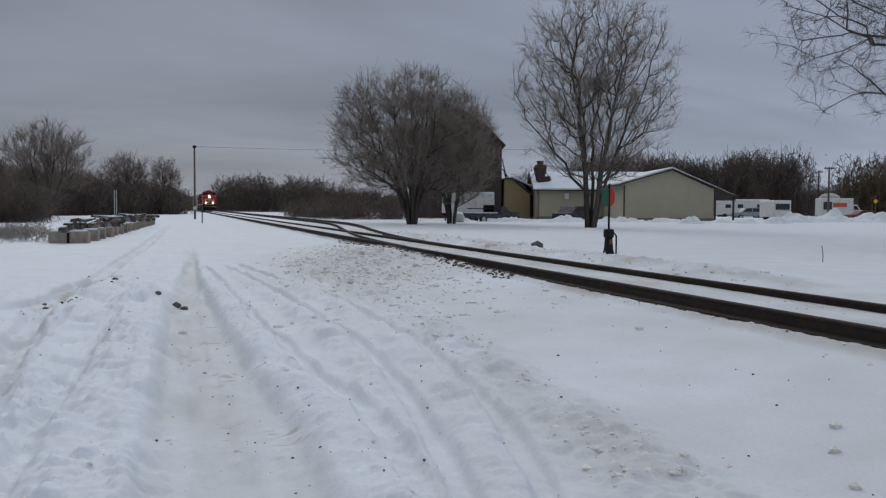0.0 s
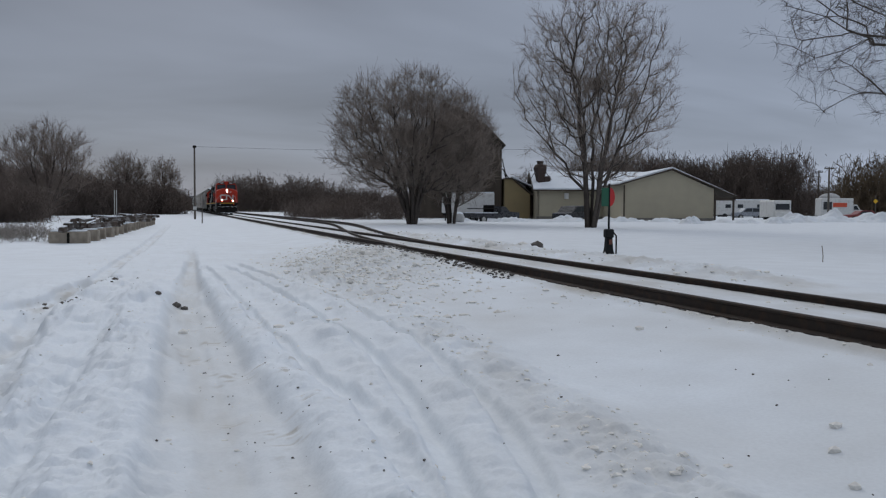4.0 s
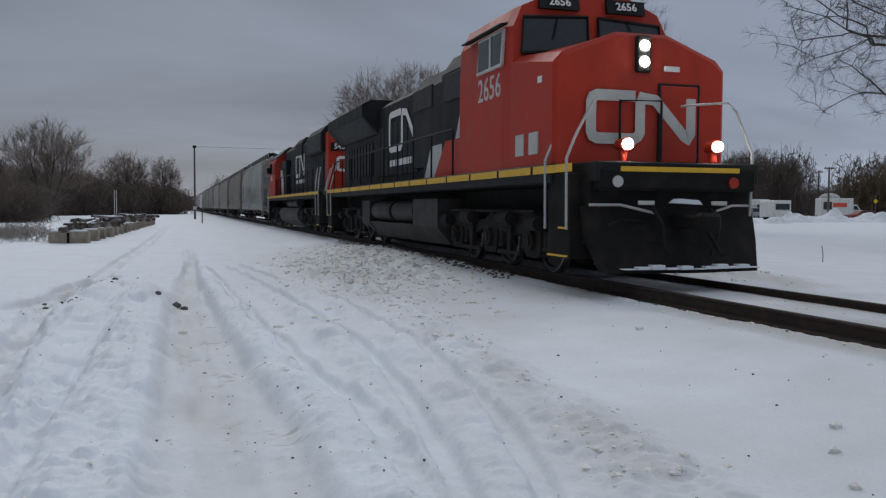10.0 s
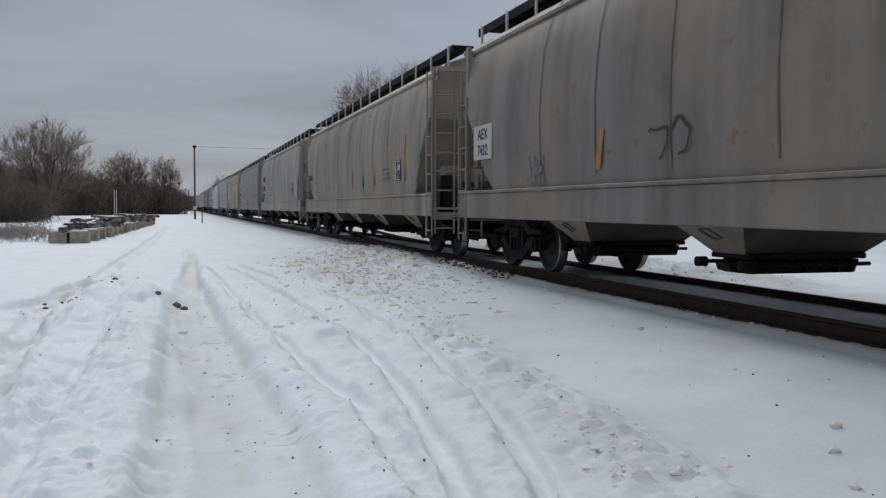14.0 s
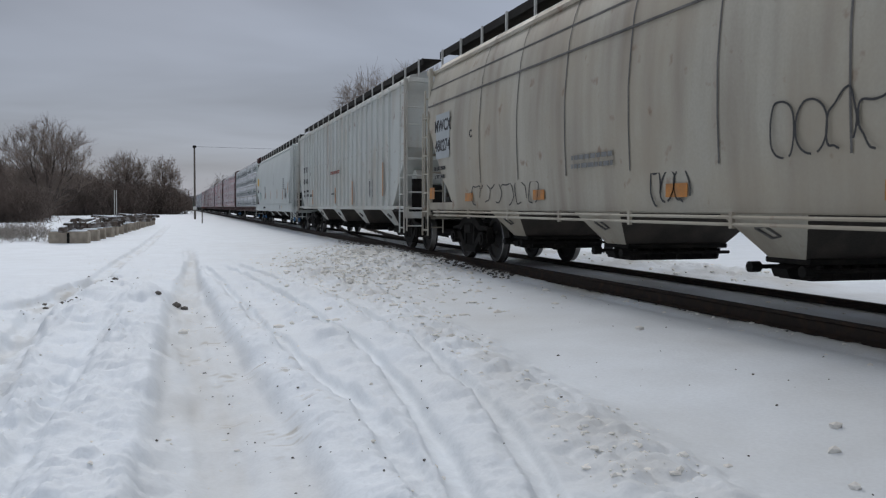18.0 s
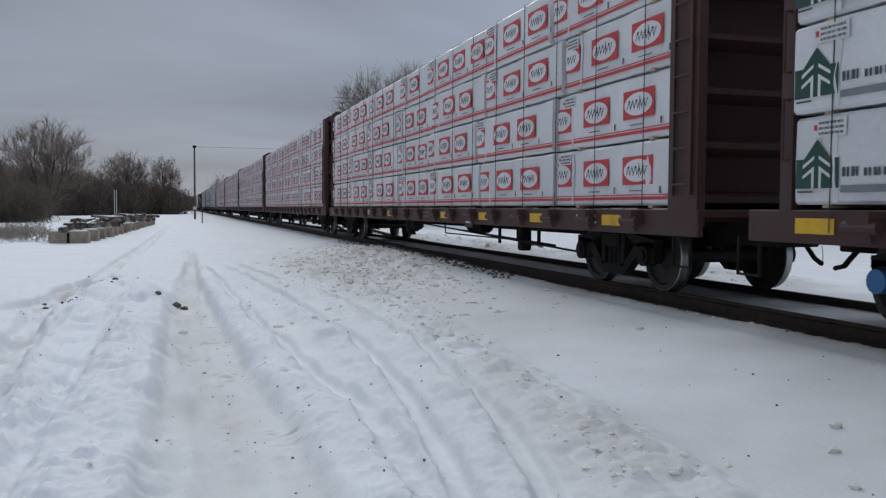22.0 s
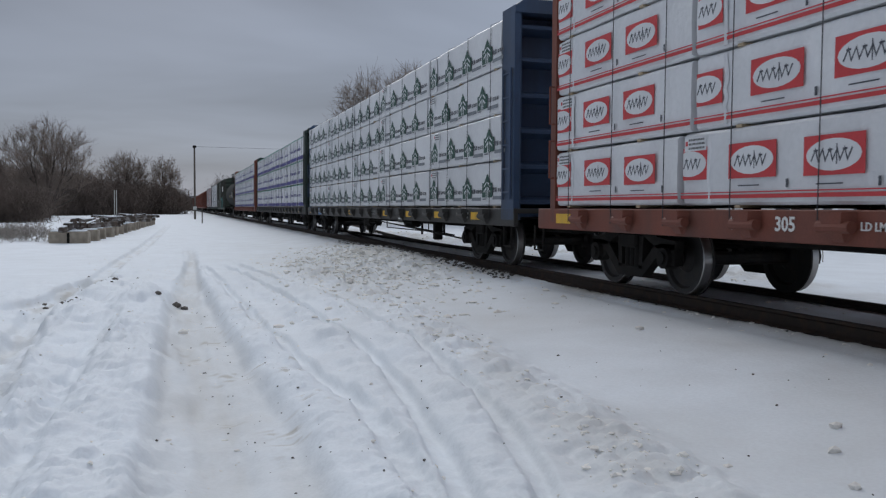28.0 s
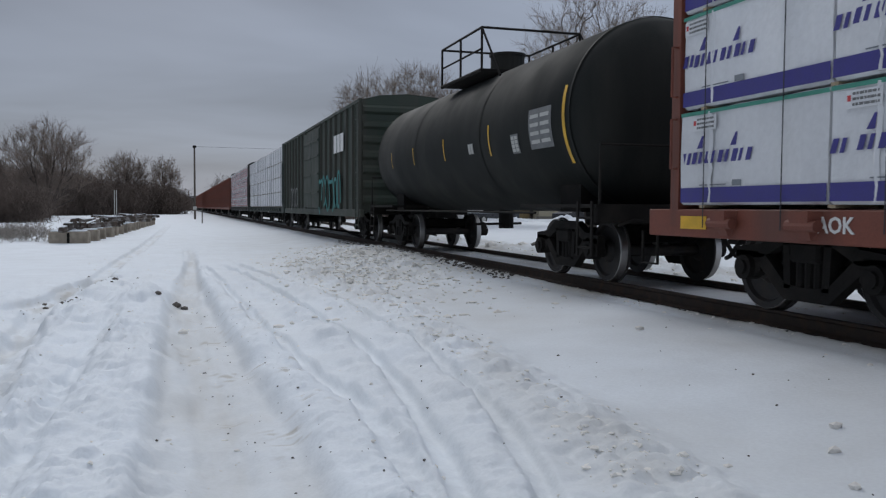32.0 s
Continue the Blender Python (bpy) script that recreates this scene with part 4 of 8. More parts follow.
hopper_car(154.55, 172.6, HP[5], dict(label="stained cream covered hopper car with a round white emblem", sill=None, pitch=3.55, lines=((3.20, 1.562), (3.57, 1.488)), marks=[
    ("patch", 16.5, 2.5, 0.9, 0.9, "patchlight", -0.002), ("text", 16.5, 2.7, "MWCX", 0.33, -0.006), ("text", 16.5, 2.3, "480274", 0.33, -0.006), ("text", 16.7, 1.85, "LD LMT 193600", 0.11), ("text", 16.7, 1.68, "LT WT  74400", 0.11),
    ("text", 14.8, 2.4, "C", 0.2), ("disc", 2.9, 2.75), ("stencil", 4.6, 1.75), ("patch", 2.1, 1.3, 0.35, 0.24, "yellow", 0.02), ("patch", 5.0, 1.2, 0.5, 0.16, "orange", 0.06), ("patch", 8.1, 1.25, 0.42, 0.15, "orange", 0.05), ("patch", 11.8, 1.25, 0.42, 0.15, "orange", 0.05), ("patch", 15.0, 1.25, 0.42, 0.15, "orange", 0.05), ("patch", 17.3, 1.35, 0.35, 0.24, "orange", 0.02),
    ("scrawl", 5.8, 1.75, 1.5, 0.5, 0.02, 4, "ink", 0.0), ("scrawl", 13.2, 1.3, 3.4, 0.36, 0.02, 6, "ink", 0.05), ("scrawl", 8.2, 1.3, 0.9, 0.4, 0.025, 3, "ink", 0.05), ("scrawl", 2.6, 3.0, 0.9, 0.3, 0.015, 3, "ink", 0.0), ("bars", 10.0, 1.7, 2, 1.2, 0.06)]))
hopper_car(174.1, 193.55, HP[6], dict(label="light grey ribbed covered hopper car with rust streaks", ribbed=True, sill=None, top=4.16, pitch=3.9, marks=[
    ("text", 17.2, 2.6, "TC", 0.32, -0.06), ("text", 16.45, 2.6, "IX", 0.32, -0.06), ("text", 17.2, 2.12, "104", 0.30, -0.055), ("text", 16.45, 2.12, "161", 0.30, -0.055),
    ("text", 17.15, 1.70, "LD LMT", 0.13, -0.055), ("text", 16.3, 1.72, "198700 LBS", 0.13, -0.055), ("text", 17.15, 1.52, "LT WT", 0.13, -0.055), ("text", 16.3, 1.54, "69300 LBS", 0.13, -0.055), ("text", 15.3, 1.52, "NEW 3-87", 0.13, -0.055), ("text", 15.4, 2.4, "C", 0.16, -0.055),
    ("text", 9.8, 2.25, "DO NOT HUMP OR CUT", 0.16, -0.055, "redink"), ("strip", 9.75, 1.45, 0.55, 0.0, -0.055), ("strip", 6.75, 1.5, 0.72, 0.0, -0.055), ("strip", 14.9, 1.45, 0.6, 0.0, -0.055), ("strip", 2.6, 1.8, 0.9, 0.0, -0.055), ("stencil", 4.3, 1.6), ("patch", 10.25, 1.52, 0.5, 0.05, "ink", -0.055)]))
hopper_car(194.9, 214.2, HP[7], dict(label="clean light grey covered hopper car with a yellow plate", sill=(0.83, 1.24), cap="capblue", pitch=3.6, clean=True, marks=[
    ("patch", 17.15, 2.65, 0.95, 0.46, "yellow", -0.002), ("bars", 17.15, 2.60, 1, 0.6, 0.16), ("text", 17.2, 2.05, "53451", 0.30), ("text", 17.2, 1.66, "LD LMT 220200", 0.09), ("text", 17.2, 1.52, "LT WT   65800", 0.09), ("text", 15.8, 2.42, "C", 0.16),
    ("strip", 18.2, 2.35, 0.6, -0.5), ("scrawl", 15.6, 1.75, 1.3, 0.5, 0.03, 3, "teal", 0.0), ("text", 13.2, 1.02, "ARI CENTER FLOW", 0.14), ("strip", 12.3, 1.7, 0.40, 0.03), ("strip", 9.45, 1.72, 0.42, 0.03), ("strip", 6.2, 1.76, 0.45, 0.03), ("strip", 3.65, 1.7, 0.5, 0.05), ("strip", 1.6, 2.0, 0.5, 0.2),
    ("scrawl", 12.8, 1.9, 0.5, 0.9, 0.04, 2, "ink", 0.0), ("bars", 3.3, 2.45, 6, 0.7, 0.05), ("stencil", 2.5, 1.75), ("patch", 8.0, 2.6, 0.03, 0.6, "ink", 0.0), ("bars", 5.0, 1.1, 3, 0.5, 0.04), ("patch", 4.25, 1.05, 0.13, 0.13, "yellow", 0.0)]))
# ---- centre-beam flat cars with wrapped lumber ----
M.update(
    wrap=mat("white_lumber_wrap", (0.71, 0.72, 0.735), 0.45, vary=0.05, scale=1.5, fine=14, bump=0.5, dist=0.02, rnd=0.06),
    print_red=mat("red_print", (0.55, 0.045, 0.05), 0.5, vary=0.08),
    print_dark=mat("dark_print", (0.06, 0.065, 0.08), 0.55, vary=0.1),
    print_green=mat("green_print", (0.007, 0.062, 0.042), 0.5, vary=0.1),
    print_teal=mat("green_edge_print", (0.05, 0.26, 0.19), 0.5, vary=0.1),
    print_grey=mat("grey_print", (0.20, 0.22, 0.24), 0.55, vary=0.1),
    strap=mat("black_strap", (0.05, 0.05, 0.055), 0.6, vary=0.1),
    timber=mat("raw_timber", (0.42, 0.33, 0.22), 0.8, vary=0.25, scale=5),
    carbrown=mat("brown_car_paint", (0.058, 0.022, 0.019), 0.65, vary=0.15, scale=2, dirt=(0.05, 0.035, 0.03), dirt_amount=0.6, dirt_scale=2, streak=True),
    carred=mat("red_brown_car_paint", (0.175, 0.052, 0.032), 0.65, vary=0.15, scale=2, dirt=(0.08, 0.04, 0.03), dirt_amount=0.5, dirt_scale=2, streak=True),
    carblue=mat("blue_car_paint", (0.035, 0.065, 0.125), 0.6, vary=0.15, scale=2, dirt=(0.03, 0.035, 0.045), dirt_amount=0.5, dirt_scale=2, streak=True),
    cargreen=mat("dark_green_car_paint", (0.018, 0.032, 0.026), 0.6, vary=0.15, scale=2, dirt=(0.03, 0.03, 0.025), dirt_amount=0.5, dirt_scale=2, streak=True),
    carslate=mat("slate_car_paint", (0.030, 0.028, 0.025), 0.6, vary=0.15, scale=2, dirt=(0.03, 0.03, 0.025), dirt_amount=0.5, dirt_scale=2, streak=True),
)


def bundle_mesh(length, h, seed):
    """A wrapped pack of boards: edges rounded, faces slightly slack; front end at y = 0, outer side at x = 0, inner at x = 1.22."""
    rng = random.Random(seed)
    n, rings = 7, []
    for i in range(n + 1):
        y = 0.012 + (length - 0.024) * i / n
        b = 0.012 * math.sin(i * 2.1 + seed) + rng.uniform(-0.006, 0.006)
        c = 0.03
        tz, bz = h + rng.uniform(-0.006, 0.006), rng.uniform(0, 0.006)
        rings.append([(b + c, y, bz), (b, y, bz + c), (b + rng.uniform(-0.012, 0.006), y, h * 0.5), (b, y, tz - c), (b + c, y, tz), (1.22, y, tz), (1.22, y, bz)])
    return Mesh().loft(rings).data("lumber_pack")


def oval(cx, cy, a, b, n=20):
    return [(cx + a * math.cos(2 * math.pi * k / n), cy + b * math.sin(2 * math.pi * k / n)) for k in range(n)]


def word_bars(m, f, x0, pitch, count, height, lean, stroke=0.016):
    """A word as a plain shape: one zigzag stroke of its length and height, with a bar over every other bend."""
    pts = []
    for j in range(2 * count):
        q = height / 2 if j % 2 else -height / 2
        pts.append((x0 + j * pitch / 2 + lean * q, q))
    ribbon(m, f, pts, stroke, 0.002)
    for j in range(0, count, 2):
        a = x0 + j * pitch + lean * height / 2
        rect(m, f, a + pitch * 0.25, a + pitch * 0.85, height / 2 - stroke, height / 2, 0.0025)


def bold_word(m, f, x0, pitch, count, height, lean):
    """A bold word as plain leaning bars, broad and narrow by turns."""
    for j in range(count):
        a = x0 + j * pitch
        w = pitch * (0.62, 0.44, 0.70, 0.36)[j % 4]
        rect(m, f, a, a + w, -height / 2, height / 2, 0.002, skew=lean * height)


def red_label(h, cut=False):
    """Red label with a white oval, plain dark shapes for its word, and a line of small print below; cut: only its leading part."""
    m = Mesh()
    f = side(0, h * 0.56, -0.018)
    x1 = 0.02 if cut else 0.36
    rect(m.use(0), f, -0.36 if not cut else -0.22, x1 if not cut else 0.22, -0.175, 0.175)
    ring = oval(0, 0, 0.325, 0.140) if not cut else [(max(-0.22, x - 0.10), z) for x, z in oval(0, 0, 0.31, 0.140)]
    flat(m.use(1), f @ Matrix.Translation((0, 0, 0.004)), ring, 0.003)
    g = f @ Matrix.Translation((0, 0, 0.007))
    m.use(2)
    word_bars(m, g, -0.255 if not cut else -0.20, 0.086, 6 if not cut else 4, 0.10, 0.10)
    if not cut:
        rect(m, g, 0.041, 0.051, -0.085, 0.09, 0.003)
        rect(m, f, -0.20, 0.12, -0.255, -0.243, 0.002)
        rect(m, f, 0.50, 0.53, -0.28, -0.20, 0.002)
    return m.data("label")


def green_label(h):
    """Green house-shaped label with a pale tree in it, dark words beside it, as plain shapes, and a grey rule."""
    m = Mesh()
    f = side(0, h * 0.44, -0.018) @ Matrix.Diagonal((1.0, 0.76, 1, 1))
    flat(m.use(0), f, [(-0.26, -0.26), (0.26, -0.26), (0.26, 0.08), (0.16, 0.08), (0.0, 0.30), (-0.16, 0.08), (-0.26, 0.08)])
    g = f @ Matrix.Translation((0, 0, 0.004))
    m.use(1)
    for b in (0.06, -0.06):
        flat(m, g, [(-0.17, b - 0.05), (-0.03, b + 0.055), (-0.03, b + 0.015), (-0.17, b - 0.09)], 0.003)
        flat(m, g, [(0.17, b - 0.05), (0.17, b - 0.09), (0.03, b + 0.015), (0.03, b + 0.055)], 0.003)
    for sx in (-1, 1):
        rect(m, g, sx * 0.045 - 0.014, sx * 0.045 + 0.014, -0.26, -0.02, 0.003)
    m.use(2)
    bold_word(m, f @ Matrix.Translation((0.585, -0.085, 0)), -0.28, 0.052, 4, 0.105, 0.0)
    bold_word(m, f @ Matrix.Translation((0.585, -0.095, 0)), -0.04, 0.052, 6, 0.085, 0.0)
    rect(m.use(3), f, 0.29, 0.80, -0.315, -0.235, 0.003)
    rect(m.use(2), f, -0.24, -0.05, -0.31, -0.29, 0.002)
    return m.data("label")


def blue_label(h, cut=False):
    """Leaning blue words as plain shapes under a sail, with small grey print below; cut: only the leading part of the word."""
    m = Mesh()
    f = side(0, h * 0.50, -0.018)
    m.use(0)
    bold_word(m, f, -0.50 if not cut else -0.14, 0.112, 9 if not cut else 2, 0.125, 0.32)
    if not cut:
        for a in (-0.39, 0.17):
            flat(m, f, [(a - 0.01, 0.10), (a + 0.08, 0.10), (a + 0.10, 0.23), (a + 0.075, 0.23)], 0.003)
        rect(m.use(1), f, -0.35, 0.10, -0.30, -0.288, 0.002)
        rect(m, f, 0.2, 0.34, -0.31, -0.25, 0.002)
    return m.data("label")


def sticker(h):
    """Paper sticker with rows of unreadable print and a red mark."""
    m = Mesh()
    f = side(0, h * 0.87, -0.020)
    rect(m.use(0), f, -0.20, 0.20, -0.09, 0.06, 0.004)
    bars(m.use(1), f @ Matrix.Translation((0.03, 0.02, 0.005)), 3, 0.30, 0.022, 0.045, 7)
    rect(m.use(2), f @ Matrix.Translation((0, 0, 0.005)), -0.18, -0.14, -0.03, 0.02, 0.002)
    return m.data("sticker")


def wrap_fold(h, seed):
    """Loose lap of the wrap where two sheets meet: a slack vertical welt with a torn foot."""
    rng = random.Random(40 + seed)
    rings = []
    for k in range(9):
        z = 0.02 + (h - 0.05) * k / 8
        y, b = rng.uniform(-0.02, 0.02), 0.012 + rng.uniform(0.0, 0.014)
        rings.append([(-0.010, y - 0.035, z), (-0.012 - b, y, z), (-0.010, y + 0.03, z), (0.01, y, z)])
    return Mesh().loft(rings).data("wrap_fold")


# brand: label, its pitch and materials, and the rules printed along the pack: foot, head, material, one to a label or one to a pack
PRINTS = {
    "red": (red_label, 1.09, ("print_red", "wrap", "print_dark"), [(0.07, 0.108, "print_red", False), (0.125, 0.137, "print_red", False)]),
    "green": (green_label, 1.13, ("print_green", "wrap", "print_dark", "print_grey"), []),
    "blue": (blue_label, 1.15, ("blueprint", "print_grey"), [(0.03, 0.19, "blueprint", True), (-0.05, -0.01, "print_teal", False)]),
}


def add_bulkhead(car, y, turn, paint):
    """End wall of a centre-beam car: a plate between two deep corner columns, ribs across it, and a sloped cap. Its outer face looks to -y."""
    b = part("bulkhead", shared(("bh_plate", paint), lambda: Mesh().box(-1.22, 1.22, -0.12, -0.04, 0.9, 4.40).data("bulkhead")), M[paint], car)
    b.matrix_local = pose(0, y, 0, 0, 0, turn) @ Matrix.Diagonal((1, 0.28 if turn else 1, 1, 1))
    for s in (-1, 1):
        part("column", shared(("bh_col", s, paint), lambda: Mesh().prism([(s * 1.36, -0.60), (s * 1.36, -0.03), (s * 1.20, -0.03), (s * 1.20, -0.52), (s * 1.26, -0.60)], 0.85, 4.42, "z").data("column")), M[paint], b)
    for z in (1.15, 1.75, 2.35, 2.95, 3.55, 4.1):
        r = part("rib", shared(("bh_rib", paint), lambda: Mesh().prism([(-0.46, -0.03), (-0.12, -0.10), (-0.12, 0.10), (-0.46, 0.03)], -1.20, 1.20, "x").data("rib")), M[paint], b)
        r.location.z = z
    part("cap", shared(("bh_cap", paint), lambda: Mesh().prism([(-1.36, 4.40), (-1.20, 4.52), (1.20, 4.52), (1.36, 4.40), (1.36, 4.30), (-1.36, 4.30)], -0.62, -0.03).data("cap")), M[paint], b)
    part("grab_rail", shared("bh_grab", lambda: Mesh().tube([(-1.0, -0.3, 4.50), (-1.0, -0.3, 4.60), (0.2, -0.3, 4.60), (0.2, -0.3, 4.50)], 0.02, 5).data("grab_rail")), M["grey"], b)


def stake_mesh():
    """Winch pocket on the sill: a tapered casting with a drum let into it."""
    return (Mesh().loft([[(0.0, -0.17, 1.03), (-0.13, -0.13, 1.03), (-0.13, 0.13, 1.03), (0.0, 0.17, 1.03)], [(0.0, -0.15, 0.90), (-0.12, -0.11, 0.90), (-0.12, 0.11, 0.90), (0.0, 0.15, 0.90)],
                         [(0.0, -0.08, 0.77), (-0.03, -0.06, 0.77), (-0.03, 0.06, 0.77), (0.0, 0.08, 0.77)]]).cyl((-0.075, -0.19, 0.90), (-0.075, 0.19, 0.90), 0.055, 10).data("stake_pocket"))


def lumber_car(u0, u1, paint, brand, rows, label, texts=(), sill=None, cap=None, load=True):
    """u0 to u1 is the load; a bulkhead and a short platform stand past each end of it."""
    L = u1 - u0
    sill = sill or paint
    rng = random.Random(int(u0))
    car = thing("centerbeam_flat_car", label, "freight car", "lumber cars of the train")
    CARS.append((car, u0))
    part("deck", Mesh().box(-1.30, 1.30, -0.62, L + 0.62, 0.96, 1.04, 0.01), M[sill], car)
    for s in (-1, 1):
        part("side_sill", Mesh().box(min(s * 1.36, s * 1.28), max(s * 1.36, s * 1.28), -0.62, L + 0.62, 0.74, 1.045, 0.012), M[sill], car)
    part("centre_sill", Mesh().box(-0.28, 0.28, -0.6, L + 0.6, 0.62, 0.96, 0.02), M["under"], car)
    beam = Mesh().box(-0.10, 0.10, 0, L, 3.9, 4.15, 0.02)
    for i in range(12):
        beam.box(-0.07, 0.07, L * (i + 0.5) / 12 - 0.08, L * (i + 0.5) / 12 + 0.08, 1.0, 3.95)
    part("centre_beam", beam, M[paint], car)
    stake = shared(("stake", sill), stake_mesh)
    for i in range(18):
        p = part("stake_pocket", stake, M[sill], car)
        p.location = (-1.36, 0.7 + (L - 0.4) * i / 18, 0)
    for y, turn in ((0.0, 0), (L, 180)):
        add_bulkhead(car, y, turn, paint)
        s = part("step", shared("corner_step", lambda: Mesh().tube([(-1.33, -0.45, 0.78), (-1.33, -0.45, 0.40), (-1.33, -0.12, 0.40), (-1.33, -0.12, 0.78)], 0.02, 5).data("step")), M["under"], car)
        s.matrix_local = pose(0, y, 0) if not turn else pose(0, L + 0.57, 0)
        if turn:
            for z in (1.5, 2.3):
                part("grab_iron", Mesh().tube([(-1.36, L + 0.06, z), (-1.43, L + 0.06, z), (-1.43, L + 0.06, z + 0.55), (-1.36, L + 0.06, z + 0.55)], 0.016, 5), M[paint], car)
            continue
        lad = part("grab_iron", shared(("end_rungs", paint), lambda: ladder(-1.39, -0.50, 1.2, 3.4, 0.34).data("grab_iron")), M[paint], car)
        lad.location.y = y
    # brake gear and rods under the deck
    part("brake_reservoir", Mesh().tube([(-0.75, 7.6, 0.68), (-0.75, 8.5, 0.68)], 0.14, 14), M["under"], car)
    part("brake_rigging", Mesh().tube([(-0.9, 4.0, 0.45), (-0.9, 10.5, 0.62)], 0.018, 5).tube([(-1.0, 2.9, 0.40), (-1.0, 13.0, 0.72)], 0.018, 5)
         .box(-1.02, -0.98, 6.2, 6.26, 0.40, 0.8).box(-1.02, -0.98, 4.4, 4.46, 0.44, 0.8).box(-0.95, -0.75, 5.3, 5.5, 0.3, 0.8, 0.03).tube([(-1.02, 11.3, 0.60), (-1.02, 16.2, 0.56)], 0.014, 5).box(-1.03, -1.01, 15.3, 15.33, 0.55, 0.8).box(-1.03, -1.01, 15.05, 15.08, 0.55, 0.8), M["under"], car)
    part("control_valve", Mesh().cyl((-0.95, 12.0, 0.62), (-0.95, 12.55, 0.62), 0.13, 12).box(-1.08, -0.78, 12.5, 12.8, 0.44, 0.76, 0.04).cyl((-0.93, 12.62, 0.36), (-0.93, 12.62, 0.5), 0.07, 10).tube([(-1.0, 12.8, 0.62), (-1.05, 13.3, 0.60)], 0.035, 6).cyl((-1.05, 13.28, 0.60), (-1.05, 13.36, 0.60), 0.06, 8), M["under"], car)
    part("winch_rod", Mesh().tube([(-1.30, 5.0, 0.79), (-1.30, 5.0, 0.52), (-1.30, 9.0, 0.52), (-1.30, 9.0, 0.79)], 0.014, 5), M["under"], car)
    pb = Mesh()
    rect(pb, side(6.9, 0.86, -1.375), -0.22, 0.22, -0.18, 0.15, 0.01)
    bars(pb.use(1), side(6.9, 0.94, -1.387), 3, 0.34, 0.035, 0.09, 4)
    part("placard_board", pb, [M["carslate"], M["white"]], car)
    gap = (L - 0.4) / 18     # the plates sit midway between two pockets
    for i in (0, 2, 4, 6, 10, 17):
        part("reflector_plate", rect(Mesh(), side(0.7 + gap * (i + 0.5) if i < 17 else L - 0.3, 0.90, -1.365), -0.24, 0.24, -0.07, 0.07, 0.004), M["yellow"], car, "yellow reflective plate")
    for y, word, size in texts:
        if word == "SMW":
            part("mark_panel", rect(Mesh(), side(y, 0.905, -1.362), -0.38, 0.38, -0.13, 0.13, 0.003), M["capblue"], car, "blue painted panel")
        lettering("lettering", word, size, side(y, 0.905, -1.366), M["white"], car, bold=0.02 * size)
    for y, w, k in ((2.0, 0.6, 0), (9.8, 1.0, 1)):
        part("small_print", bars(Mesh(), side(y, 0.93, -1.365), 2, w, 0.035, 0.08, int(u0) + k), M["faint" if k else "grey"], car)
    add_couplers(car, L)
    for o in list(car.children)[-2:]:
        o.location.y += -0.35 if o.location.y < 1 else 0.35
    add_truck(car, 1.80, cap=cap)
    add_truck(car, L - 1.70, cap=cap)
    if not load:
        return car
    # the load: rows of packs on bearers, both sides of the beam
    h = 3.24 / rows if rows == 4 else 3.16 / rows
    count = {"red": 7, "green": 5, "blue": 10}.get(brand, 7)
    reach = 0.30 if brand != "blue" else 0.05
    for r in range(rows):
        z = 1.06 + r * h
        cuts = [0.0]
        for i in range(1, count):
            cuts.append(L * i / count + rng.uniform(-reach, reach) * (r > 0) + 0.12 * math.sin(2.3 * i + u0))
        cuts.append(L)
        for i in range(count):
            ln = cuts[i + 1] - cuts[i] - (0.03 if (i * 3 + int(u0)) % 4 else 0.07)
            key = round(ln * 5) / 5
            sc = ln / key
            me = shared(("pack", key, rows, (i + r) % 2), lambda: bundle_mesh(key, h - 0.03, key * 3 + i))
            for s in (-1, 1):
                p = part("lumber_pack", me, M["wrap"], car)
                push = rng.uniform(-0.014, 0.014) + 0.022 * math.sin(1.9 * i + u0)
                if s < 0:
                    p.matrix_local = Matrix.Translation((-1.345 + push, cuts[i] + 0.015, z + 0.028)) @ Matrix.Diagonal((1, sc, 1, 1))
                else:
                    p.matrix_local = Matrix.Translation((1.345 + push, cuts[i + 1] - 0.015, z + 0.028)) @ Matrix.Diagonal((-1, -sc, 1, 1))
                if s < 0 and brand:
                    make, pitch, mats, rules = PRINTS[brand]
                    hp = h - 0.03
                    # whole labels from the far end on, and a cut-off one where the wrap is folded over
                    first = {"red": 1.25, "green": 0.30, "blue": 0.75}[brand] + rng.uniform(-0.06, 0.06)
                    at_y, k = key - first, 0
                    while at_y > 0.36:
                        lb = part("label", shared((brand, rows), lambda: make(hp)), [M[c] for c in mats], p)
                        lb.location = (0, at_y, rng.uniform(-0.012, 0.012))
                        at_y -= pitch
                        k += 1
                    if brand != "green":
                        lb = part("label", shared((brand, rows, "cut"), lambda: make(hp, True)), [M[c] for c in mats], p, "label cut off at the fold of the wrap")
                        lb.location = (0, key - (0.26 if brand == "red" else 0.14), rng.uniform(-0.02, 0.02))
                    k = max(1, k)
                    if rng.random() < 0.8:
                        st = part("sticker", shared(("sticker", rows), lambda: sticker(hp)), [M["wrap"], M["faint"], M["print_red"]], p, "small white paper sticker with grey print")
                        st.location = (0, key - 0.34 + rng.uniform(-0.12, 0.12), 0)
                    fold = part("wrap_fold", shared(("fold", rows, (i + r) % 3), lambda: wrap_fold(hp, (i + r) % 3)), M["wrap"], p)
                    fold.location = (0, key - 0.52, 0)
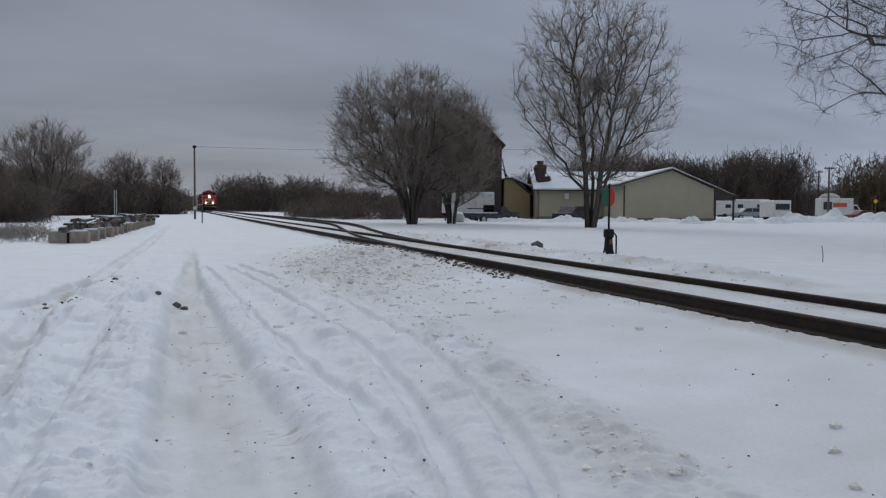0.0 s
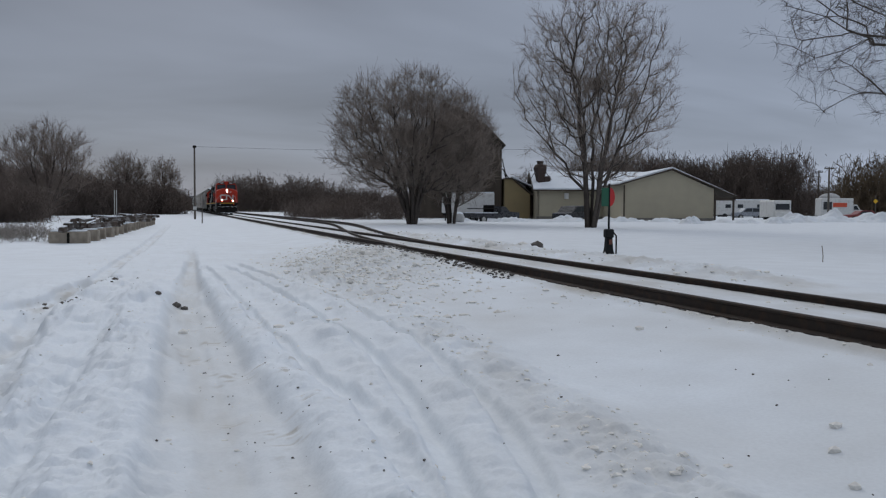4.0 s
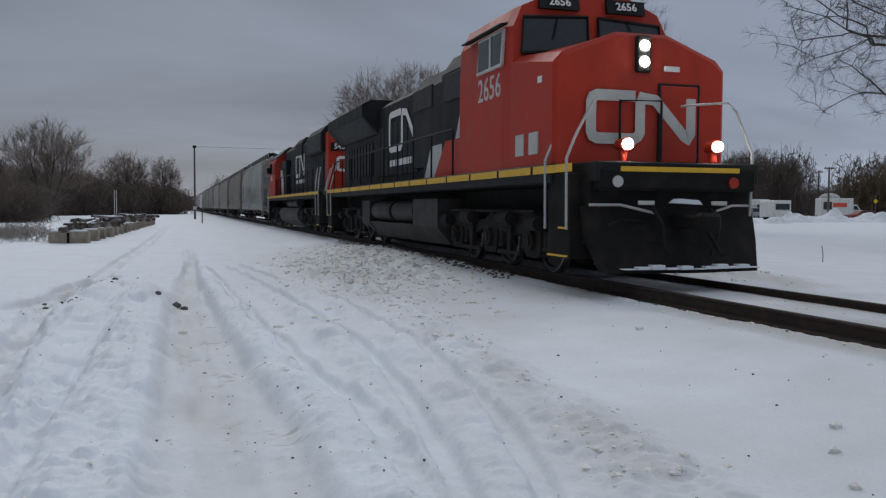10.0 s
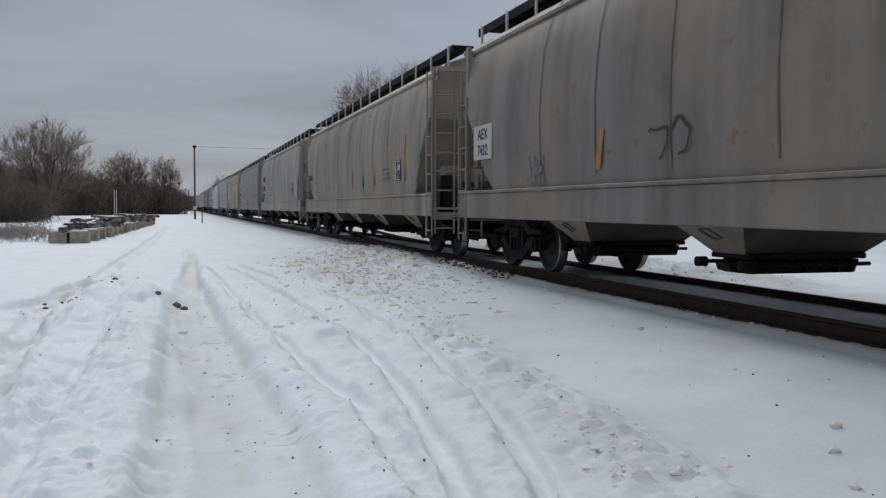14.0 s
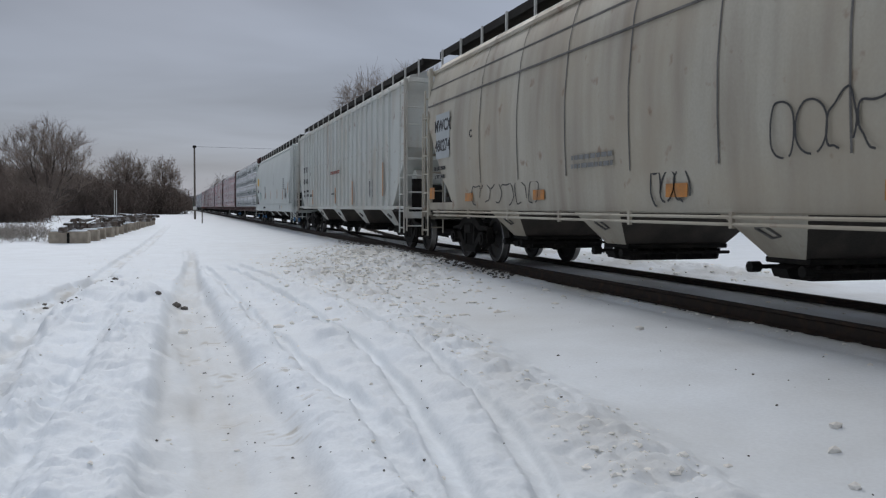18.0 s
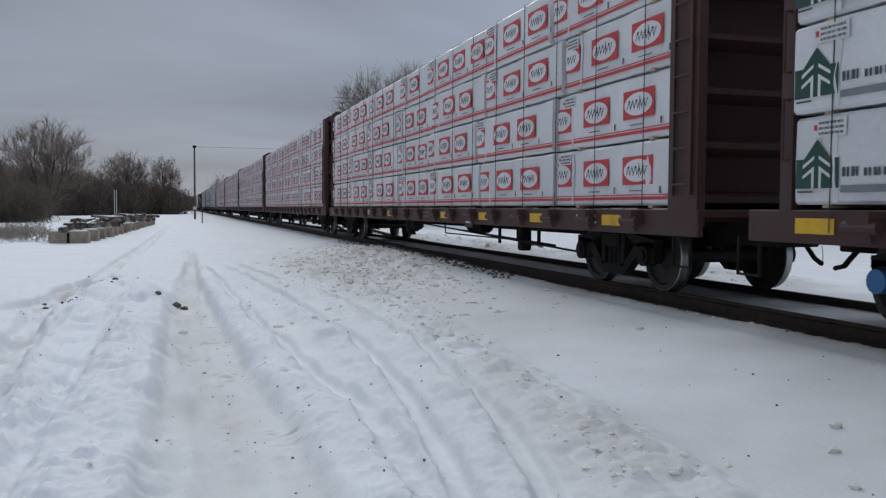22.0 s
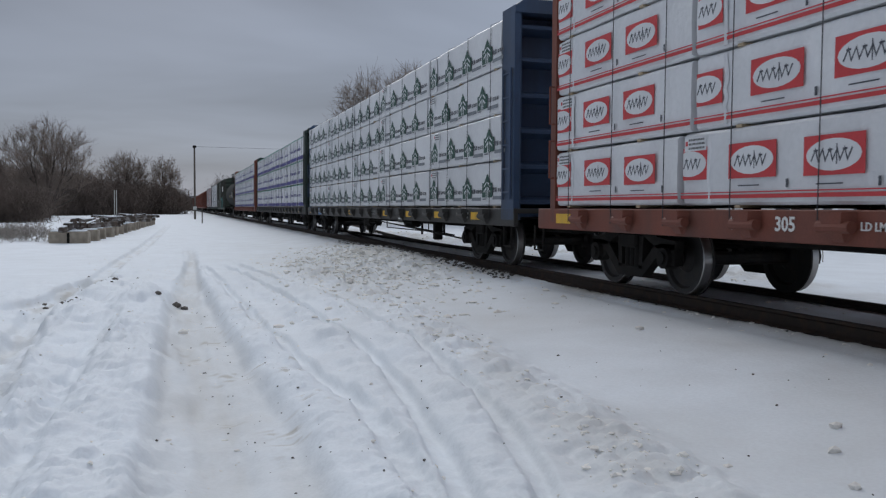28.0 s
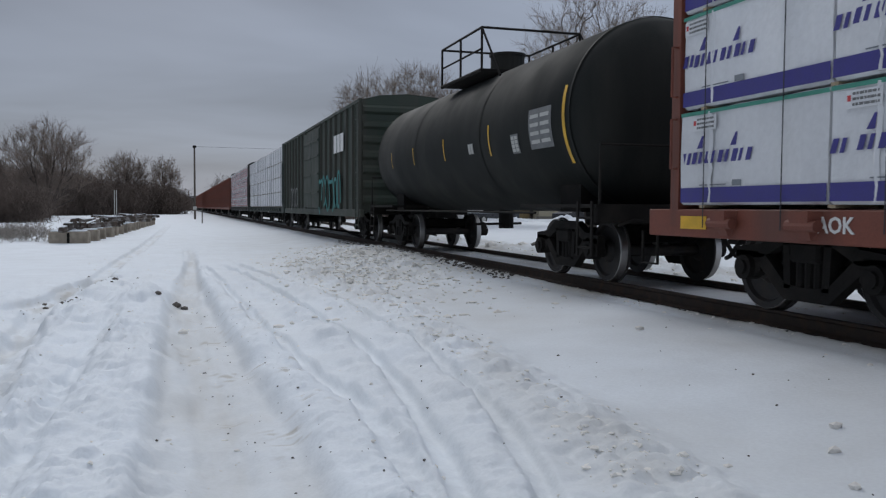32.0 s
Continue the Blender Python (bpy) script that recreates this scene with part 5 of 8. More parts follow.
                    for z0, z1, ink, each in rules:
                        up = hp if z0 < 0 else 0.0
                        half = key / 2 / (k if each else 1) - 0.012 * each
                        for j in range(k if each else 1):
                            q = part("printed_rule", shared((brand, key, rows, z0), lambda: rect(Mesh(), side(0, up, -0.017), -half, half, z0, z1, 0.003).data("printed_rule")), M[ink], p)
                            q.location.y = key * (j + 0.5) / (k if each else 1)
        for i in range(12):
            p = part("bearer", shared("bearer", lambda: Mesh().box(-1.33, 1.33, -0.045, 0.045, 0.0, 0.03).data("bearer")), M["timber"], car)
            p.location = (0, 0.4 + (L - 0.8) * i / 11, z)
    # tie-down cables over the load, with their hooks at the top edge
    for i in range(18):
        p = part("tie_down_cable", shared(("cable", rows), lambda: Mesh().tube([(-1.385, 0, 0.85), (-1.375, 0, 1.06 + rows * h), (-1.05, 0, 1.20 + rows * h)], 0.006, 5).data("tie_down_cable")), M["strap"], car)
        p.location.y = 0.5 + (L - 1.0) * i / 17
    return car


BROWN_RED = "brown centre-beam flat car stacked with red-printed white lumber packs"
lumber_car(215.95, 238.35, "carbrown", "green", 4, "brown centre-beam flat car stacked with green-printed white lumber packs", [(18.3, "056", 0.16), (16.2, "LD LMT 22380", 0.08)], cap="capblue")
lumber_car(240.45, 262.6, "carbrown", "red", 4, BROWN_RED, [(18.05, "DWC", 0.19), (16.8, "620", 0.19), (15.95, "808", 0.19)])
lumber_car(264.8, 287.05, "carbrown", "red", 4, BROWN_RED, [(19.5, "ATL", 0.18), (18.35, "2735", 0.18), (14.6, "LD LMT 2256", 0.10), (15.6, "624", 0.12)])
lumber_car(289.1, 311.2, "carbrown", "red", 4, BROWN_RED, [(19.0, "CNIS", 0.17), (17.6, "623", 0.17), (16.4, "111", 0.17)])
lumber_car(313.0, 335.2, "carslate", "red", 4, "slate-grey centre-beam flat car stacked with red-printed lumber packs", [(18.6, "620", 0.16)], sill="carbrown")
lumber_car(337.2, 359.4, "carred", "red", 4, "red-brown centre-beam flat car stacked with red-printed lumber packs", [(18.95, "CN", 0.19), (17.85, "623", 0.19), (17.15, "305", 0.19), (15.9, "LD LMT 223700", 0.10)])
lumber_car(361.65, 384.0, "carblue", "green", 4, "blue centre-beam flat car stacked with green-printed white lumber packs", [(19.75, "SMW", 0.22), (18.75, "7357", 0.22), (15.6, "LD LMT 221", 0.09)], sill="carslate")
lumber_car(386.0, 408.95, "cargreen", "blue", 3, "dark green centre-beam flat car with blue-printed lumber packs", [(18.8, "600", 0.16), (17.0, "73", 0.16)], sill="carslate")
lumber_car(411.55, 433.4, "carred", "blue", 3, "red-brown centre-beam flat car with blue-printed lumber packs", [(19.45, "AOK", 0.20), (17.9, "293", 0.17), (16.2, "LD LMT 229", 0.08)])

# ---- black tank car ----
M.update(
    tankblack=mat("black_tank_paint", (0.013, 0.015, 0.014), 0.75, spec=0.2, vary=0.2, scale=1.2, bump=0.04, dirt=(0.035, 0.035, 0.03), dirt_amount=0.5, dirt_scale=1.5, streak=True),
    boxgreen=mat("dark_green_boxcar_paint", (0.028, 0.042, 0.03), 0.65, vary=0.18, scale=1.5, dirt=(0.05, 0.045, 0.035), dirt_amount=0.6, dirt_scale=1.8, streak=True),
)


def tank_car(u0, u1):
    L = u1 - u0
    car = thing("tank_car", "glossy black tank car with yellow stripes and a railed hatch", "freight car")
    CARS.append((car, u0))
    R, zc, a, b = 1.42, 2.42, 0.30, L - 0.30
    rings = []
    for y, q in [(a, 0.05), (a + 0.05, 0.45), (a + 0.17, 0.75), (a + 0.35, 0.92), (a + 0.6, 1.0), (a + 3, 1.0), (L / 2, 1.0), (b - 3, 1.0), (b - 0.6, 1.0), (b - 0.35, 0.92), (b - 0.17, 0.75), (b - 0.05, 0.45), (b, 0.05)]:
        rings.append([(R * q * math.cos(2 * math.pi * k / 48), y, zc + R * q * math.sin(2 * math.pi * k / 48)) for k in range(48)])
    part("tank_shell", Mesh().loft(rings), M["tankblack"], car, smooth=True)
    for y in (a + 0.62, L * 0.34, L * 0.66, b - 0.62):
        ring = [[((R + 0.012) * math.cos(2 * math.pi * k / 48), y + o, zc + (R + 0.012) * math.sin(2 * math.pi * k / 48)) for k in range(48)] for o in (-0.03, 0.03)]
        part("weld_band", Mesh().loft(ring, caps=False), M["tankblack"], car, smooth=True)
    for y in (1.7, L - 1.7):
        part("saddle", Mesh().prism([(-1.0, 1.0), (1.0, 1.0), (1.0, 1.55), (0.6, 1.20), (0, 1.05), (-0.6, 1.20), (-1.0, 1.55)], y - 0.35, y + 0.35), M["under"], car)
    for s in (0, 1):
        y0, y1 = ((0.0, 2.6), (L - 2.6, L))[s]
        part("end_sill", Mesh().box(-0.3, 0.3, y0, y1, 0.78, 1.10, 0.03).box(-1.45, 1.45, y0 if s == 0 else L - 0.14, y0 + 0.14 if s == 0 else L, 0.85, 1.08, 0.02).box(-1.45, 1.45, y0, y1, 1.06, 1.11), M["under"], car)
        e = 0.0 if s == 0 else L
        part("end_railing", Mesh().tube([(-1.4, e, 1.1), (-1.4, e, 1.9), (1.4, e, 1.9), (1.4, e, 1.1)], 0.022, 6), M["under"], car)
        part("ladder", ladder(-1.46, y0 + 0.1 if s == 0 else L - 0.5, 0.4, 1.15), M["under"], car)
    part("side_rod", Mesh().tube([(-1.45, 2.0, 0.98), (-1.45, L - 2.0, 0.98)], 0.022, 6), M["under"], car)
    yc = L / 2
    part("dome", Mesh().cyl((0, yc, zc + R - 0.05), (0, yc, zc + R + 0.42), 0.36, 20).cyl((0, yc, zc + R + 0.42), (0, yc, zc + R + 0.47), 0.39, 20), M["tankblack"], car)
    part("platform", Mesh().box(-1.05, 1.05, yc - 1.3, yc + 1.3, zc + R - 0.12, zc + R - 0.07).tube([(-1.05, yc - 1.3, zc + R - 0.1), (-1.05, yc + 1.3, zc + R - 0.1)], 0.04), M["under"], car)
    rail = Mesh()
    z0, z1 = zc + R - 0.1, zc + R + 0.72
    for x in (-1.05, 1.05):
        rail.tube([(x, yc - 2.3, zc + R - 0.35), (x, yc - 1.3, z1), (x, yc + 1.3, z1), (x, yc + 1.3, z0)], 0.025, 6)
        rail.tube([(x, yc - 1.3, (z0 + z1) / 2), (x, yc + 1.3, (z0 + z1) / 2)], 0.02, 6)
        for y in (yc - 1.3, yc, yc + 1.3):
            rail.tube([(x, y, z0), (x, y, z1)], 0.025, 6)
    for y in (yc - 1.3, yc + 1.3):
        rail.tube([(-1.05, y, z1), (1.05, y, z1)], 0.025, 6)
    part("platform_railing", rail, M["under"], car)
    part("belly_valve", Mesh().cyl((0, yc, 0.62), (0, yc, 1.2), 0.16, 12).tube([(-0.9, yc - 0.6, 0.72), (0.5, yc + 0.4, 0.72)], 0.03), M["under"], car)

    def on_shell(y, ang, w, hgt, matname, name, label=""):
        """A marking wrapped on the shell round the angle ang below the horizontal."""
        n, v, f = 8, [], []
        for i in range(n + 1):
            t = math.pi - ang + (i / n - 0.5) * hgt / R
            for o in (-w / 2, w / 2):
                v.append(((R + 0.008) * math.cos(t), y + o, zc + (R + 0.008) * math.sin(t)))
        f = [(2 * i, 2 * i + 1, 2 * i + 3, 2 * i + 2) for i in range(n)]
        part(name, Mesh().add(v, f), M[matname], car, label)

    for y, w, hgt in ((1.1, 0.09, 1.15), (4.2, 0.06, 0.55), (6.9, 0.05, 0.45), (9.3, 0.04, 0.4), (11.4, 0.03, 0.4)):
        on_shell(y, -0.12, w, hgt, "yellow", "reflector_strip", "yellow reflective strip")
    for y, ang, w, hgt in ((1.95, -0.10, 0.85, 0.62), (3.0, -0.22, 0.32, 0.32), (5.2, -0.18, 0.30, 0.2)):
        on_shell(y, ang, w, hgt, "faint", "placard", "grey stencilled panel")
        for k in range(4):
            for j in (-0.5, 0.5):
                t = math.pi - ang + (k - 1.5) * hgt * 0.21 / R
                on = (R + 0.014)
                v = [(on * math.cos(t + q), y + j * w * 0.46 + o, zc + on * math.sin(t + q)) for q in (-0.02, 0.02) for o in (-w * 0.19, w * 0.19)]
                part("small_print", Mesh().add(v, [(0, 1, 3, 2)]), M["grey"], car)
    add_couplers(car, L)
    add_truck(car, 1.75)
    add_truck(car, L - 1.75)


def box_car(u0, u1, paint, label, detail=True, top=4.38):
    L = u1 - u0
    car = thing("boxcar", label, "freight car")
    CARS.append((car, u0))
    part("body", Mesh().prism([(-1.45, 0.95), (1.45, 0.95), (1.45, top - 0.10), (0.9, top + 0.05), (0, top + 0.12), (-0.9, top + 0.05), (-1.45, top - 0.10)], 0.1, L - 0.1), M[paint], car)
    for s in (-1, 1):
        part("side_sill", Mesh().box(min(s * 1.50, s * 1.38), max(s * 1.50, s * 1.38), 0.0, L, 0.76, 1.0, 0.015), M[paint], car)
    part("roof_edge", Mesh().box(-1.52, -1.42, 0.05, L - 0.05, top - 0.16, top - 0.06, 0.01).box(1.42, 1.52, 0.05, L - 0.05, top - 0.16, top - 0.06, 0.01), M[paint], car)
    rib = shared(("box_rib", top), lambda: Mesh().prism([(-1.45, -0.05), (-1.53, -0.03), (-1.53, 0.03), (-1.45, 0.05)], 1.0, top - 0.16, "z").data("side_rib"))
    door0, door1 = L * 0.40, L * 0.60
    n = 18
    for i in range(n + 1):
        y = 0.12 + (L - 0.24) * i / n
        if not detail or not door0 < y < door1:
            part("side_rib", rib, M[paint], car).location.y = y
    if detail:
        for d0, d1 in ((door0, (door0 + door1) / 2 - 0.02), ((door0 + door1) / 2 + 0.02, door1)):
            d = part("door", Mesh().box(-1.56, -1.48, d0, d1, 1.05, top - 0.3, 0.015), M[paint], car)
            for z in (1.6, 2.3, 3.0, 3.6):
                part("door_rib", Mesh().box(-1.60, -1.56, d0 + 0.05, d1 - 0.05, z, z + 0.08, 0.01), M[paint], d)
        for k in range(7):
            z = 1.15 + k * 0.45
            part("end_rib", Mesh().prism([(0.1, z), (0.0, z + 0.08), (0.0, z + 0.20), (0.1, z + 0.28)], -1.4, 1.4, "x"), M[paint], car)
        part("ladder", ladder(-1.53, 0.12, 0.4, top - 0.2), M[paint], car)
        part("emblem", rect(rect(rect(Mesh(), side(3.4, 3.2, -1.54), -0.9, -0.35, -0.3, 0.3), side(3.4, 3.2, -1.54), -0.25, 0.25, -0.3, 0.3), side(3.4, 3.2, -1.54), 0.35, 0.9, -0.3, 0.3), M["white"], car)
        spray(car, side(5.2, 1.55, -1.54), 5.0, 1.2, 0.12, 5, 6, M["teal"])
        spray(car, side(14.6, 1.5, -1.54), 3.0, 0.9, 0.08, 8, 4, M["patchgrey"])
    add_couplers(car, L)
    add_truck(car, 1.75)
    add_truck(car, L - 1.75)


tank_car(435.2, 449.0)
box_car(450.2, 469.0, "boxgreen", "dark green ribbed boxcar with teal graffiti")
lumber_car(471.4, 492.4, "cargreen", None, 4, "dark centre-beam flat car stacked with plain white lumber packs")
lumber_car(495.0, 516.0, "carslate", "red", 4, "dark centre-beam flat car stacked with pale red-printed lumber packs")
for i in range(10):
    box_car(518.2 + i * 18.6, 518.2 + i * 18.6 + 17.0, "carred", "rust-red boxcar with ribbed sides", detail=False, top=4.2)
# ---- locomotives ----
def c_frame_mesh():
    """Side frame of a three-axle truck, journals at -1.95, 0 and 1.95."""
    m = Mesh()
    m.plate([(-2.45, 0.72), (-2.35, 0.92), (-1.3, 1.0), (-0.9, 0.84), (-0.4, 0.84), (0.0, 0.98), (0.4, 0.84), (0.9, 0.84), (1.3, 1.0), (2.35, 0.92), (2.45, 0.72), (2.2, 0.66), (1.45, 0.62), (0.95, 0.56), (0.5, 0.66), (-0.5, 0.66), (-0.95, 0.56), (-1.45, 0.62), (-2.2, 0.66)], -0.09, 0.09)
    for y in (-1.95, 0, 1.95):
        m.plate([(y - 0.34, 0.68), (y + 0.34, 0.68), (y + 0.30, 0.30), (y + 0.2, 0.24), (y - 0.2, 0.24), (y - 0.30, 0.30)], -0.12, 0.08)
        m.cyl((-0.20, y, 0.52), (-0.1, y, 0.52), 0.17, 16).cyl((-0.23, y, 0.52), (-0.19, y, 0.52), 0.10, 12)
        for o in (-0.44, 0.44):
            m.cyl((-0.02, y + o, 0.42), (-0.02, y + o, 0.68), 0.085, 10)
            m.box(-0.1, 0.08, y + o - 0.11, y + o + 0.11, 0.36, 0.43, 0.02)
    for y in (-1.0, 1.0):
        m.cyl((-0.22, y - 0.30, 0.88), (-0.22, y + 0.20, 0.88), 0.13, 12)
        m.plate([(y - 0.12, 0.82), (y + 0.12, 0.82), (y + 0.06, 0.2), (y - 0.06, 0.2)], -0.16, -0.08)
        m.tube([(-0.14, y - 0.5, 0.28), (-0.14, y + 0.5, 0.28)], 0.04, 6)
    for y in (-2.3, 2.3):
        m.cyl((-0.2, y - 0.12, 0.80), (-0.2, y + 0.28, 0.80), 0.12, 12)
    m.tube([(-0.2, -2.2, 1.0), (-0.2, 2.2, 1.0)], 0.025, 6)
    return m.data("side_frame")


def add_c_truck(car, y):
    t = part("truck", shared("c_bolster", lambda: Mesh().box(-0.9, 0.9, -0.35, 0.35, 0.5, 1.05, 0.04).box(-0.62, 0.62, -2.6, 2.6, 0.16, 0.85, 0.05).box(-0.98, 0.98, -2.6, 2.6, 0.86, 1.04, 0.03).data("truck")), M["under"], car)
    t.location.y = y
    for s in (-1, 1):
        f = part("side_frame", shared("c_frame", c_frame_mesh), M["truckgrey"], t)
        f.matrix_local = pose(s * 1.06, 0, 0, 0, 0, 0 if s < 0 else 180)
        for e in (-1.95, 0, 1.95):
            w = part("wheel", shared(("wheel", 0.52), lambda: wheel_mesh(0.52)), [M["wheel"], M["tread"]], t, smooth=True)
            w.matrix_local = pose(s * 0.755, e, 0.52, 0, 0, 0 if s < 0 else 180)
    for e in (-1.95, 0, 1.95):
        part("axle", shared("c_axle", lambda: Mesh().cyl((-0.9, 0, 0), (0.9, 0, 0), 0.10, 12).data("axle")), M["wheel"], t).location = (0, e, 0.52)


M.update(
    truckgrey=mat("dusty_truck_casting", (0.022, 0.020, 0.018), 0.85, vary=0.3, scale=4, spec=0.2, dirt=(0.045, 0.040, 0.034), dirt_amount=0.5, dirt_scale=3),
    mesh_black=mat("black_grille", (0.008, 0.008, 0.009), 0.7, vary=0.3),
    pipe=mat("pale_handrail", (0.42, 0.42, 0.40), 0.5, vary=0.1),
)


def emblem_ribbon(m, f, w, h, t):
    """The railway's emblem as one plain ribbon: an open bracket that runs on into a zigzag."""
    x0, x1, x2, x3 = -w / 2, -w * 0.06, w * 0.10, w / 2
    r = h * 0.16
    pts = [(x1 - 0.01, h / 2), (x0 + r, h / 2), (x0 + r * 0.3, h / 2 - r * 0.3), (x0, h / 2 - r), (x0, -h / 2 + r), (x0 + r * 0.3, -h / 2 + r * 0.3), (x0 + r, -h / 2), (x1 - r * 0.3, -h / 2),
           (x1 + r * 0.35, -h / 2 + r * 0.35), (x1 + r * 0.7, -h / 2 + r), (x1 + r * 0.7, h / 2 - r * 1.2), (x1 + r * 1.1, h / 2 - r * 0.2), (x2 + r * 0.6, h / 2 - r * 0.5), (x3 - r * 1.1, -h / 2 + r * 0.6), (x3 - r * 0.5, -h / 2 + r * 0.3), (x3, -h / 2 + r * 1.1), (x3, h / 2)]
    return ribbon(m, f, pts, t)


def yellow_edge(car, L, z=1.56, x=-1.545):
    n = 14
    for i in range(n):
        y0 = 0.25 + (L - 0.5) * i / n
        part("edge_stripe", rect(Mesh(), side(y0 + (L - 0.5) / n / 2, z, x), -(L - 0.5) / n / 2 + 0.05, (L - 0.5) / n / 2 - 0.05, 0, 0.115, 0.004), M["yellow"], car, "yellow reflective sill stripe")


def hand_rails(car, ys, z0=1.68, z1=2.62, x=-1.46):
    for y in ys:
        part("stanchion", shared(("stan", z0, z1), lambda: Mesh().tube([(0, 0, z0 - 0.25), (0, 0, z1)], 0.022, 6).data("stanchion")), M["black"], car).location = (x, y, 0)
    part("hand_rail", Mesh().tube([(x, y, z1) for y in ys], 0.02, 6), M["black"], car)


def corner_steps(car, y, sg, x=-1.5, lean=False):
    """Step well at a corner: stair plates with yellow edges and pale rails that bend out; sg: which way the walkway lies."""
    part("step_well", Mesh().box(x, x + 0.55, min(y + sg * 0.1, y + sg * 0.85), max(y + sg * 0.1, y + sg * 0.85), 0.34, 1.55, 0.02), M["under"], car)
    for z, w in ((0.36, 0.8), (0.76, 0.42)):
        part("step_edge", Mesh().box(x - 0.03, x, min(y + sg * 0.15, y + sg * w), max(y + sg * 0.15, y + sg * w), z, z + 0.028), M["yellow"], car, "yellow step edge")
    for o in (0.12, 0.84):
        yy = y + sg * o
        top = [(x + 0.10, yy, 2.10), (x + 0.36, yy + 0.02, 2.55), (x + 0.46, yy + 0.04, 2.62)] if lean else [(x + 0.02, yy + sg * 0.22, 2.15), (x + 0.12, yy + sg * 0.48, 2.62)]
        part("grab_rail", Mesh().tube([(x - 0.04, yy, 0.75), (x - 0.05, yy, 1.75)] + top, 0.02, 6), M["pipe"], car, "pale grab rail")


def underframe(car, L, t1, t2, tank0, tank1):
    part("walkway", Mesh().box(-1.54, 1.54, 1.0, L - 1.0, 1.42, 1.70, 0.02), M["black"], car)
    for y0, y1 in ((0.05, 1.0), (L - 1.0, L - 0.05)):
        part("porch", Mesh().box(-1.30, 1.30, y0, y1, 1.42, 1.70, 0.02), M["black"], car)
    part("centre_sill", Mesh().box(-0.7, 0.7, 0.3, L - 0.3, 1.02, 1.42, 0.03), M["under"], car)
    yellow_edge(car, L)
    add_c_truck(car, t1)
    add_c_truck(car, t2)
    for y, tn in ((0.05, 0), (L - 0.05, 180)):
        c = part("coupler", shared("coupler", coupler_mesh), M["under"], car)
        c.matrix_local = pose(0, y, 0, 0, 0, tn)


def lead_locomotive(u0, u1):
    L = u1 - u0
    car = thing("leading_locomotive", "red-nosed black diesel locomotive with lit headlights", "locomotive", "locomotives of the train")
    CARS.append((car, u0))
    underframe(car, L, 4.45, L - 4.2, 7.2, 14.9)
    # snow plough and pilot
    part("pilot", Mesh().box(-1.32, 1.32, 0.25, 0.60, 0.55, 1.50, 0.03), M["under"], car)
    plow = Mesh().loft([[(-1.38, 0.30, 1.08), (0, 0.22, 1.08), (1.38, 0.30, 1.08), (1.38, 0.42, 1.08), (-1.38, 0.42, 1.08)],
                        [(-1.33, 0.12, 0.60), (0, -0.02, 0.60), (1.33, 0.12, 0.60), (1.33, 0.32, 0.60), (-1.33, 0.32, 0.60)],
                        [(-1.15, -0.08, 0.17), (0, -0.30, 0.17), (1.22, -0.08, 0.17), (1.22, 0.25, 0.17), (-1.15, 0.25, 0.17)]])
    part("snow_plough", plow, M["under"], car, "black pilot plough caked with snow")
    lip = Mesh()
    for i in range(11):
        x = -1.0 + i * 0.2
        lip.box(x, x + 0.19, -0.36 + abs(x + 0.1) * 0.16, -0.22 + abs(x + 0.1) * 0.16, 0.22, 0.235 + 0.05 * ((i * 7) % 5) / 4, 0.008)
    part("plough_snow", lip, M["snow"], car)
    part("uncoupling_lever", Mesh().tube([(-1.35, 0.16, 1.10), (-0.9, 0.10, 1.10), (-0.35, 0.05, 0.98)], 0.02, 5).tube([(1.35, 0.16, 1.10), (0.9, 0.10, 1.10), (0.6, 0.05, 1.02)], 0.02, 5), M["pipe"], car)
    part("anti_climber", Mesh().box(-1.25, 1.25, 0.02, 0.30, 1.30, 1.62, 0.04), M["under"], car)
    part("front_stripe", Mesh().box(-0.95, 0.95, 0.012, 0.022, 1.56, 1.63), M["yellow"], car, "yellow front edge stripe")
    for x in (-0.55, 0.62):
        part("plate_handle", Mesh().box(x - 0.13, x + 0.13, 0.0, 0.03, 1.10, 1.16, 0.01), M["grey"], car)
    for x in (-1.0, 0.85):
        part("marker", Mesh().cyl((x, 0.03, 1.42), (x, -0.01, 1.42), 0.08, 12), M["grey" if x < 0 else "red"], car)
    corner_steps(car, 0.35, 1, lean=True)
    corner_steps(car, L - 0.2, -1)
    # nose and cab: rings of half outlines along the length
    def ring(y, w, zs, zt, zr):
        return [(-w, y, 1.70), (-w, y, zs), (-w * 0.90, y, zt), (-w * 0.30, y, zr), (w * 0.30, y, zr), (w * 0.90, y, zt), (w, y, zs), (w, y, 1.70)]
    part("nose", Mesh().loft([ring(1.12, 1.40, 3.16, 3.30, 3.64), ring(1.17, 1.46, 3.20, 3.36, 3.70), ring(1.95, 1.47, 3.32, 3.46, 3.72), ring(2.75, 1.48, 3.42, 3.54, 3.74)]), M["red"], car, "orange-red nose")

    def cab_ring(y, lean, grow):
        half = [(1.46 + grow, 1.70), (1.46 + grow, 3.45), (1.43 + grow, 4.05), (1.27 + grow, 4.40), (0.70, 4.66)]
        pts = [(-w, y + lean * (z - 1.70), z) for w, z in half]
        return pts + [(-x, yy, z) for x, yy, z in reversed(pts)]

    cab = Mesh().loft([cab_ring(2.55, 0.10, 0.0), cab_ring(3.1, 0.0, 0.04), cab_ring(5.35, 0.0, 0.04)])
    part("cab", cab, M["red"], car, "orange-red cab")
